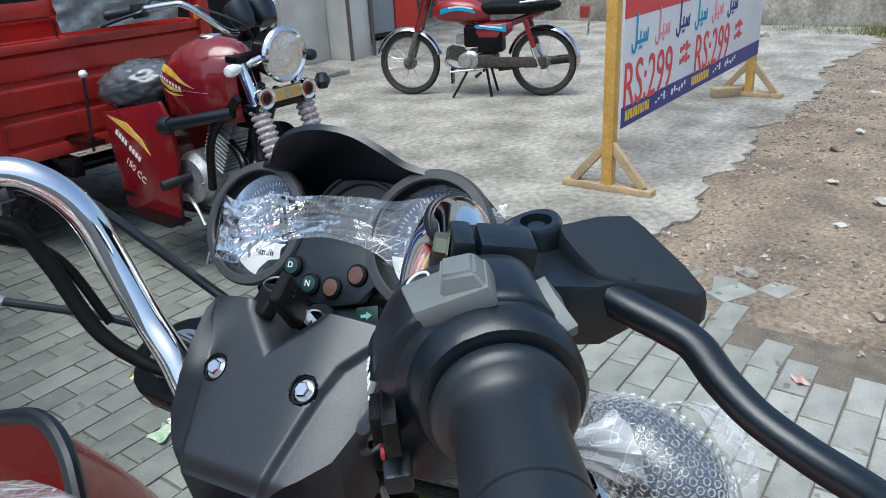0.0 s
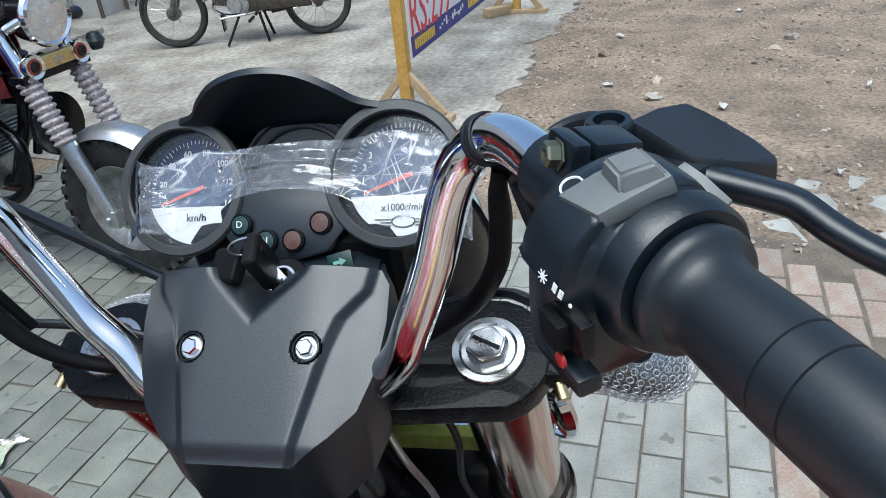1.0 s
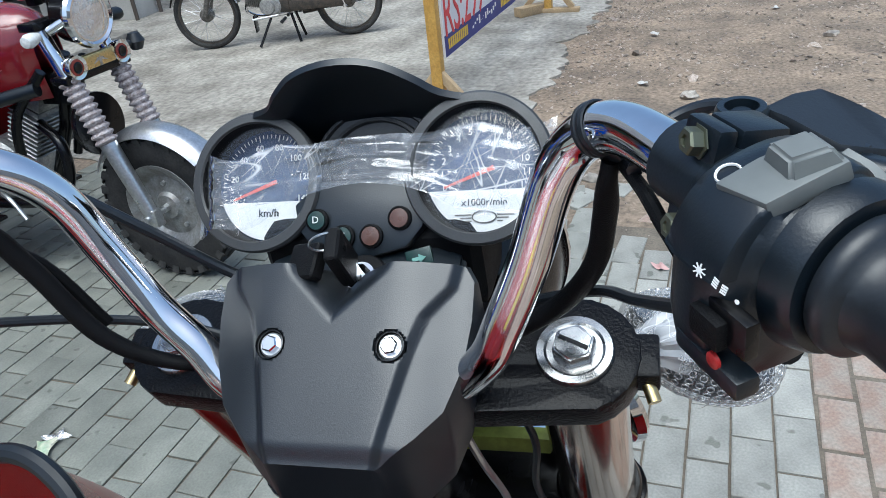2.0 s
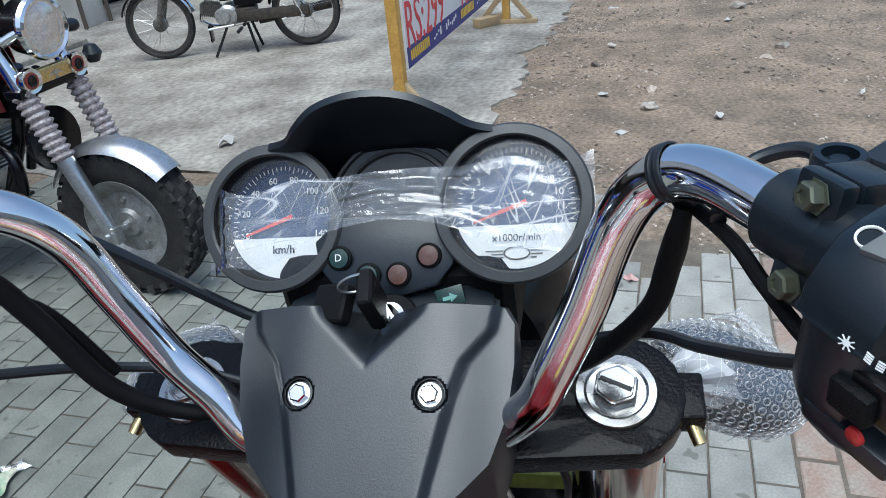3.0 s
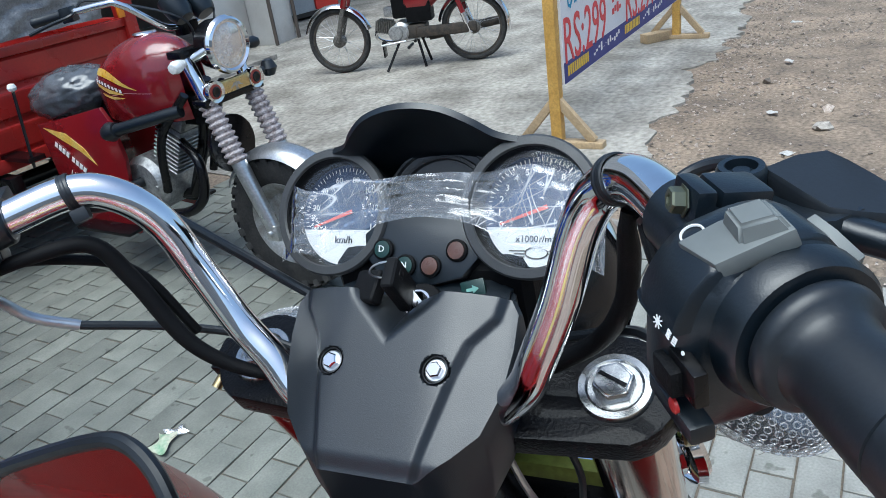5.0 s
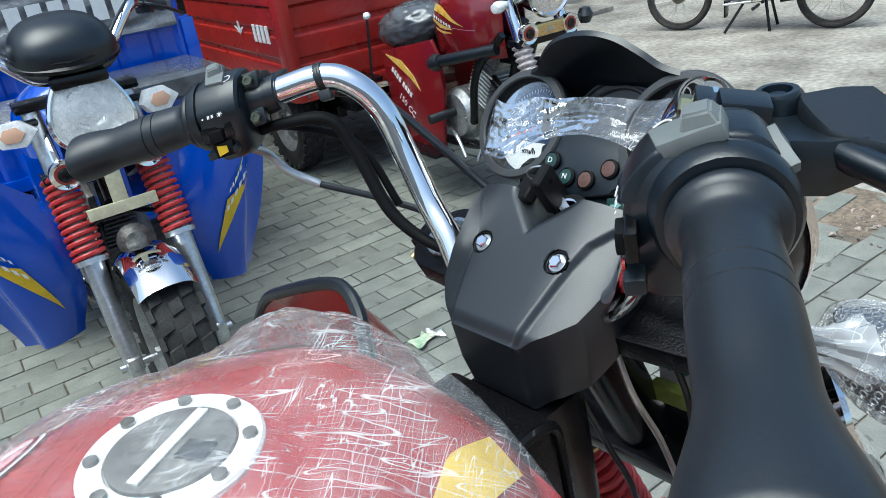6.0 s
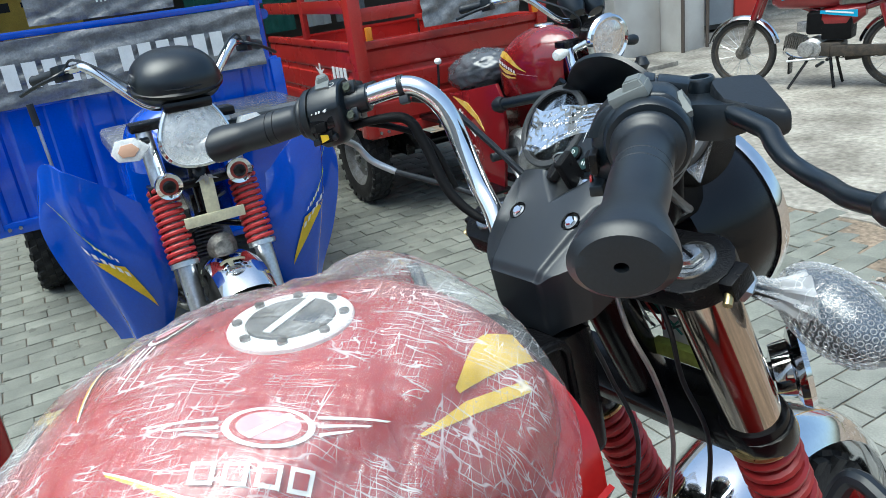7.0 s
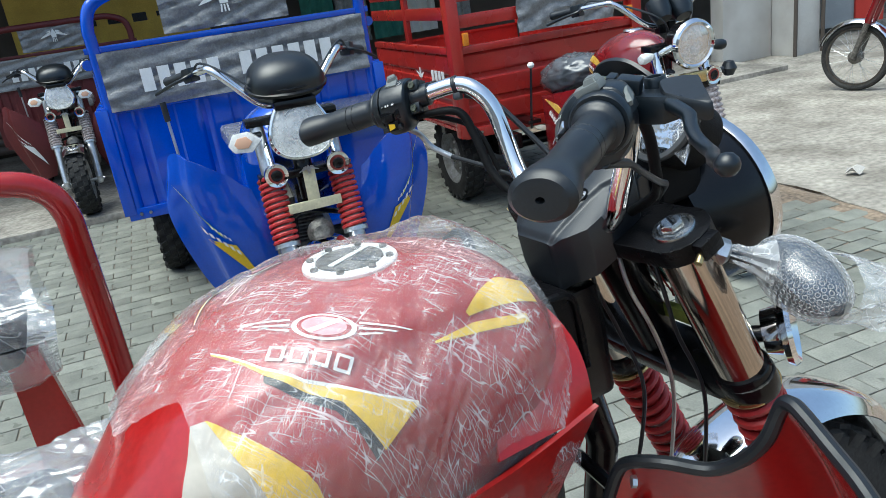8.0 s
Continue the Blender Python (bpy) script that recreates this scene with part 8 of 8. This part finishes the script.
# ---- motorcycle ----
def build_motorcycle():
    m = empty("motorcycle", pose(-0.435, 6.79, 0, 0, 0, 81.4), "dusty red commuter motorcycle on its stand", "motorcycle")
    for y, n in ((0.6, "front_wheel"), (-0.6, "rear_wheel")):
        wheel(m, (0, y, 0.28), 0.28, 0.065, 0, GRIME, True, n)
    def fend(C, a0, a1, nm):
        def f(u, v):
            a = radians(a0 + (a1 - a0) * u)
            x = (v - 0.5) * 2
            rr = 0.315 - 0.03 * x * x
            return (x * 0.05, C[1] + rr * math.cos(a), C[2] + rr * math.sin(a))
        part(nm, sheet(30, 8, f, 0.002), CHROME, m, "dented chromed fender", 50)
    fend((0, 0.6, 0.28), 18, 165, "front_fender")
    fend((0, -0.6, 0.28), 15, 190, "rear_fender")
    for sg in (1, -1):
        part("fork_leg", tube([(sg * 0.065, 0.60, 0.28), (sg * 0.065, 0.50, 0.56)], 0.022, 14), DIRTYALLOY, m, "dull fork leg")
        part("fork_cover", tube([(sg * 0.065, 0.50, 0.56), (sg * 0.065, 0.40, 0.84)], 0.027, 14), MAROON, m)
        part("shock_absorber", tube([(sg * 0.10, -0.57, 0.30), (sg * 0.10, -0.46, 0.64)], 0.022, 12), MAROON, m, "red shock cover")
        part("shock_rod", tube([(sg * 0.10, -0.585, 0.25), (sg * 0.10, -0.53, 0.42)], 0.026, 12), CHROME, m)
        part("swing_arm", box(sg * 0.075 - 0.012, -0.62, 0.265, sg * 0.075 + 0.012, -0.15, 0.30, 0.004), BLACKPAINT, m)
    def sk(sections, mt, nm, lab):
        rings = []
        for y, w, zb, zt in sections:
            rings.append([(w * math.cos(a) * (1 if math.sin(a) > 0 else 0.9), y, (zb + zt) / 2 + (zt - zb) / 2 * math.copysign(abs(math.sin(a)) ** 0.7, math.sin(a))) for a in np.linspace(0, 2 * math.pi, 25)[:-1]])
        return part(nm, skin(rings), mt, m, lab, 50)
    tk = sk([(0.36, 0.04, 0.66, 0.74), (0.30, 0.10, 0.63, 0.80), (0.15, 0.125, 0.62, 0.83), (0.0, 0.12, 0.62, 0.81), (-0.10, 0.09, 0.62, 0.76), (-0.15, 0.05, 0.63, 0.72)], REDBIKE, "fuel_tank", "red tank with blue stripe")
    sk([(0.02, 0.03, 0.50, 0.60), (-0.06, 0.095, 0.44, 0.63), (-0.22, 0.10, 0.45, 0.64), (-0.34, 0.05, 0.55, 0.64)], REDBIKE, "side_cover", "red side cover with blue stripe")
    sk([(-0.05, 0.06, 0.70, 0.76), (-0.15, 0.12, 0.68, 0.79), (-0.45, 0.125, 0.68, 0.80), (-0.68, 0.10, 0.70, 0.79), (-0.74, 0.05, 0.73, 0.77)], BLACK2, "seat", "black dual seat")
    for sg in (1, -1):
        part("blue_stripe", sheet(12, 4, lambda u, v: (sg * (0.1285 - 0.05 * abs(u - 0.45) ** 2), 0.26 - 0.30 * u, 0.70 + 0.03 * math.sin(u * 3.1) + 0.045 * v * (1 - u * 0.6)), 0.002), SIGNCYAN, tk)
        part("white_stripe", sheet(12, 4, lambda u, v: (sg * (0.1295 - 0.05 * abs(u - 0.45) ** 2), 0.24 - 0.26 * u, 0.735 + 0.02 * math.sin(u * 3.1) + 0.012 * v), 0.002), WHITE, tk)
        part("cover_stripe", sheet(10, 4, lambda u, v: (sg * 0.104, -0.30 + 0.27 * u, 0.55 + 0.035 * u + v * (0.055 - 0.03 * u)), 0.002), SIGNCYAN, m)
        part("cover_stripe", sheet(10, 4, lambda u, v: (sg * 0.106, -0.27 + 0.20 * u, 0.575 + 0.022 * u + v * 0.012), 0.002), WHITE, m)
        part("foot_rest", tube([(sg * 0.06, -0.06, 0.20), (sg * 0.22, -0.06, 0.20)], 0.014, 10), RUBBER, m)
        part("carrier_rail", tube(smooth_path([(sg * 0.10, -0.42, 0.78), (sg * 0.12, -0.6, 0.80), (sg * 0.12, -0.85, 0.82), (sg * 0.05, -0.93, 0.83)], 5), 0.010, 8), STEEL, m)
        part("stand_leg", tube([(sg * 0.08, -0.12, 0.24), (sg * 0.13, -0.17, 0.01)], 0.012, 8), BLACKPAINT, m, "dusty centre stand leg")
        part("handlebar", tube(smooth_path([(0, 0.36, 0.95), (sg * 0.12, 0.36, 0.98), (sg * 0.24, 0.30, 1.03), (sg * 0.36, 0.20, 1.02)], 6), 0.011, 10), CHROME, m)
        part("grip", tube([(sg * 0.27, 0.28, 1.03), (sg * 0.37, 0.195, 1.02)], 0.016, 10), RUBBER, m)
        part("turn_signal", lathe([(0, -0.02), (0.03, 0), (0.02, 0.03), (0, 0.035)], 14, pose(sg * 0.18, 0.44, 0.88, -90, 0, 0)), ORANGE, m)
    for k in range(3):
        part("carrier_bar", tube([(-0.12, -0.62 - 0.1 * k, 0.80 + 0.008 * k), (0.12, -0.62 - 0.1 * k, 0.80 + 0.008 * k)], 0.008, 8), STEEL, m)
    part("headlamp", lathe([(0, -0.09), (0.06, -0.07), (0.085, 0.0), (0.08, 0.012), (0, 0.02)], 24, frame_of((0, 0.46, 0.88), (1, 0, 0), (0, 1, 0))), MAROON, m)
    part("crankcase", lathe([(0, -0.11), (0.06, -0.11), (0.085, -0.09), (0.085, 0.09), (0.06, 0.11), (0, 0.11)], 24, pose(0, 0.02, 0.31, 0, 90, 0)), SILVERALLOY, m, "oily alloy crankcase")
    part("magneto_cover", lathe([(0, 0), (0.062, 0), (0.066, 0.01), (0.055, 0.03), (0, 0.034)], 24, pose(-0.10, 0.06, 0.31, 0, -90, 0)), SILVERALLOY, m)
    part("gearbox", box(-0.10, -0.20, 0.25, 0.10, 0.0, 0.36, 0.02), GRIME, m)
    CM = pose(0, 0.11, 0.35, -78, 0, 0)
    cy = part("cylinder", box(-0.045, -0.04, -0.02, 0.045, 0.04, 0.14), DIRTYALLOY, m, "finned dirty cylinder", m=CM)
    for k in range(8):
        part("fin", box(-0.065, -0.055, 0.016 * k, 0.065, 0.055, 0.016 * k + 0.006), DIRTYALLOY, cy, m=CM)
    part("battery_box", box(-0.085, -0.26, 0.38, 0.085, -0.04, 0.56, 0.015), BLACK2, m, "grimy black battery box")
    part("air_filter", box(-0.075, -0.10, 0.42, 0.075, 0.08, 0.60, 0.03, 3), BLACK2, m)
    part("carburettor", box(-0.035, 0.08, 0.44, 0.035, 0.16, 0.52, 0.01), SILVERALLOY, m)
    part("frame_tube", tube([(0, 0.36, 0.84), (0, 0.18, 0.66), (0, -0.1, 0.55), (0, -0.30, 0.60), (0, -0.6, 0.70)], 0.028, 12), MAROON, m)
    part("chain_case", box(-0.125, -0.64, 0.255, -0.095, -0.12, 0.345, 0.02), GRIME, m, "grimy chain case")
    part("exhaust_pipe", tube(smooth_path([(0.04, 0.24, 0.36), (0.08, 0.28, 0.26), (0.11, 0.15, 0.20), (0.13, -0.2, 0.22)], 6), 0.016, 10), CHROME, m)
    part("silencer", tube([(0.13, -0.18, 0.22), (0.14, -0.80, 0.29)], 0.038, 14), GRIME, m, "rusty brown silencer")
    part("gear_pedal", tube([(-0.12, 0.20, 0.22), (-0.12, -0.02, 0.24)], 0.009, 8), STEEL, m)
    part("side_stand", tube([(-0.09, 0.05, 0.22), (-0.20, 0.16, 0.01)], 0.011, 8), BLACKPAINT, m, "dusty side stand")
    part("mud_flap", box(-0.05, 0.20, 0.10, 0.05, 0.215, 0.24, 0.01), BLACKPAINT, m, m=pose(0, 0, 0, 0, 0, 0))
    part("tail_lamp", box(-0.05, -0.98, 0.64, 0.05, -0.90, 0.74, 0.015), LENSRED, m, "red tail lamp")
    pl = part("number_plate", box(-0.07, -0.97, 0.50, 0.07, -0.962, 0.62, 0.003), PLASTER, m, "pale green number plate", m=None)
    for k in range(2):
        part("plate_bar", box(-0.05, -0.975, 0.53 + 0.045 * k, 0.05, -0.9705, 0.55 + 0.045 * k), BLACKPAINT, pl)


# ---- sale board ----
def build_sign():
    p0, p1 = Vector((0.53, 4.158, 0)), Vector((1.80, 6.48, 0))
    u = (p1 - p0).normalized()
    L = (p1 - p0).length
    M = Matrix(((u.x, -u.y, 0, p0.x), (u.y, u.x, 0, p0.y), (0, 0, 1, 0), (0, 0, 0, 1)))
    s = empty("sale_board", M, "free-standing sale board in a yellow timber frame", "sign")
    for x in (0.0, L):
        part("post", box(x - 0.030, -0.030, 0.03, x + 0.030, 0.030, 1.75, 0.004), PINE, s, "yellow timber post")
        part("foot", box(x - 0.035, -0.26, 0.002, x + 0.035, 0.26, 0.038, 0.004), RAWPINE, s, "bare weathered timber foot")
        for sg in (1, -1):
            bm = box(-0.02, -0.022, 0, 0.02, 0.022, 0.30, 0.003)
            part("brace", bm, RAWPINE, s, "bare timber brace", m=pose(x, sg * 0.205, 0.038, 41 * sg, 0, 0))
    z0, z1 = 0.335, 1.70
    a, b = 0.03, L - 0.03
    # visible face looks to the yard: local minus y
    part("panel", box(a, -0.045, z0, b, -0.030, z1, 0.002), SIGNWHITE, s, "white printed vinyl panel")
    y = -0.0465
    part("blue_band", box(a, y, z0 + 0.004, b, -0.0452, z0 + 0.115), SIGNNAVY, s, "navy blue strip along the bottom")
    part("red_band", box(a, y, 0.90, b, -0.0452, 1.12), SIGNRED, s, "red heading strip")
    Ft = lambda x, z, sx=1.0: Matrix(((sx, 0, 0, x), (0, 0, -1, y - 0.001), (0, 1, 0, z), (0, 0, 0, 1)))
    for k, x in enumerate((0.42, 1.50)):
        text("RS:299", 0.345, Ft(x - 0.03, 0.545, 0.74), SIGNRED, s, "price_lettering", 0.001)
        for j in range(2):
            bm = bmesh.new()
            for i in range(4):
                add(bm, box(x + 0.44 + 0.045 * i, y - 0.001, 0.54 + 0.07 * j + 0.012 * (i % 2), x + 0.475 + 0.045 * i, y, 0.575 + 0.07 * j + 0.012 * (i % 3)))
            part("script_bar", bm, SIGNRED, s)
    for k, mt in enumerate((SIGNCYAN, SIGNPINK, SIGNNAVY, SIGNCYAN, SIGNPINK, SIGNNAVY)):
        x = 0.13 + 0.32 * k
        # joined script: three short teeth, a tooth with two dots below, a tall hooked stem
        bm = bmesh.new()
        strokes = [((0.055, 0.0), (0.205, 0.0), 0.012)] + [((px, 0.0), (px + 0.004, h), 0.009) for px, h in ((0.205, 0.055), (0.178, 0.040), (0.151, 0.040), (0.108, 0.050))]
        strokes += [((0.060, 0.145), (0.055, -0.020), 0.012), ((0.055, -0.020), (0.034, -0.046), 0.011), ((0.034, -0.046), (0.006, -0.034), 0.010), ((0.006, -0.034), (0.0, -0.004), 0.008)]
        strokes += [((px, -0.034), (px + 0.009, -0.025), 0.008) for px in (0.098, 0.120)]
        for (ax, az), (bx, bz), w in strokes:
            ln = math.hypot(bx - ax, bz - az)
            add(bm, box(-w * 0.5, -w * 0.8, 0, ln + w * 0.5, w * 0.8, 0.001), pose(ax, az, 0, 0, 0, math.degrees(math.atan2(bz - az, bx - ax))))
        part("script_word", bm, mt, s, m=Ft(x, 0.765))
    for k in range(2):
        x = 0.08 + 1.02 * k
        for i in range(10):
            part("number_bar", box(x + 0.034 * i, y - 0.0012, z0 + 0.035, x + 0.024 + 0.034 * i, y - 0.0002, z0 + 0.09), YELLOW, s)
        for i in range(12):
            part("script_bar", box(x + 0.42 + 0.042 * i, y - 0.0012, z0 + 0.045 + 0.012 * (i % 3), x + 0.445 + 0.042 * i, y - 0.0002, z0 + 0.058 + 0.012 * (i % 4)), WHITE, s)
    # a short plank lying against the far foot
    pk = part("timber_offcut", box(-0.16, -0.05, 0.002, 0.16, 0.05, 0.075, 0.006), RAWPINE, None)
    pk.matrix_basis = Matrix.Translation((1.67, 6.50, 0)) @ pose(0, 0, 0, 0, 0, 22)
    tagged(pk, "short weathered timber block beside the sign foot", "timber")


build_ground()
build_concrete()
build_shops()
build_grass()
build_trike()
build_red_trike()
build_shield_trike(pose(-1.515, 1.40, 0, 0, 0, -118.5) @ Matrix.Scale(0.965, 4), BLUE, BLUE, "blue motor cargo tricycle with leg shields and hooped box")
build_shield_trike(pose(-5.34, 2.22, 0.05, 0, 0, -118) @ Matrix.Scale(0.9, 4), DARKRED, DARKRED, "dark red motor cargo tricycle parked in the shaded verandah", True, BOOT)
build_neighbour()
build_motorcycle()
build_sign()

PAPER = mat("dirty white paper", (0.50, 0.48, 0.45), 0.8, vary=0.2, scale=20)
WRAP = mat("green printed wrapper", (0.20, 0.36, 0.22), 0.4, col2=(0.62, 0.58, 0.45), vary=0.2, scale=25)
PINKP = mat("pink wrapper", (0.50, 0.30, 0.28), 0.5, vary=0.2, scale=25)
scrap("wrapper", 1.243, -1.72, 0.085, 0.055, WRAP, "crumpled green snack wrapper on the paving", "litter", 20, 1)
scrap("wrapper", 1.30, -1.72, 0.05, 0.05, FILM_SEAT, "scrap of clear film on the paving", "litter", 70, 2)
scrap("wrapper", 2.49, -0.20, 0.048, 0.032, PINKP, "faded pink wrapper on the paving", "litter", 40, 3)
for k, (s, q, w) in enumerate(((4.205, 0.154, 0.09), (5.72, -0.51, 0.09), (4.56, -0.47, 0.08), (3.915, -0.326, 0.08), (6.4, 0.3, 0.1), (4.6, 0.9, 0.07), (3.4, 0.6, 0.06), (7.0, -0.6, 0.11))):
    scrap("paper_scrap", s, q, w * 0.72, w * 0.45, PAPER, "dirty white paper scrap lying on the dirt", "litter", 37 * k, 10 + k)
scrap("paper_cup", 3.66, -2.46, 0.06, 0.09, PAPER, "crushed white paper cup on the concrete", "litter", 70, 30, 0.004, 0.05)
for k, (s, q, r) in enumerate(((4.36, -0.20, 0.045), (6.9, 0.4, 0.06), (9.6, -1.6, 0.07), (9.9, -2.2, 0.12), (3.2, -0.55, 0.035), (3.15, 0.05, 0.03), (2.98, -0.9, 0.03), (5.6, 0.6, 0.04))):
    rock(s, q, r, k)
rock(3.454, 0.076, 0.040, 21, "broken red brick lump on the dirt", PAVERRED, (1.2, 0.9, 0.8))
rock(3.337, -0.006, 0.034, 22)
build_rubble()
build_paving()
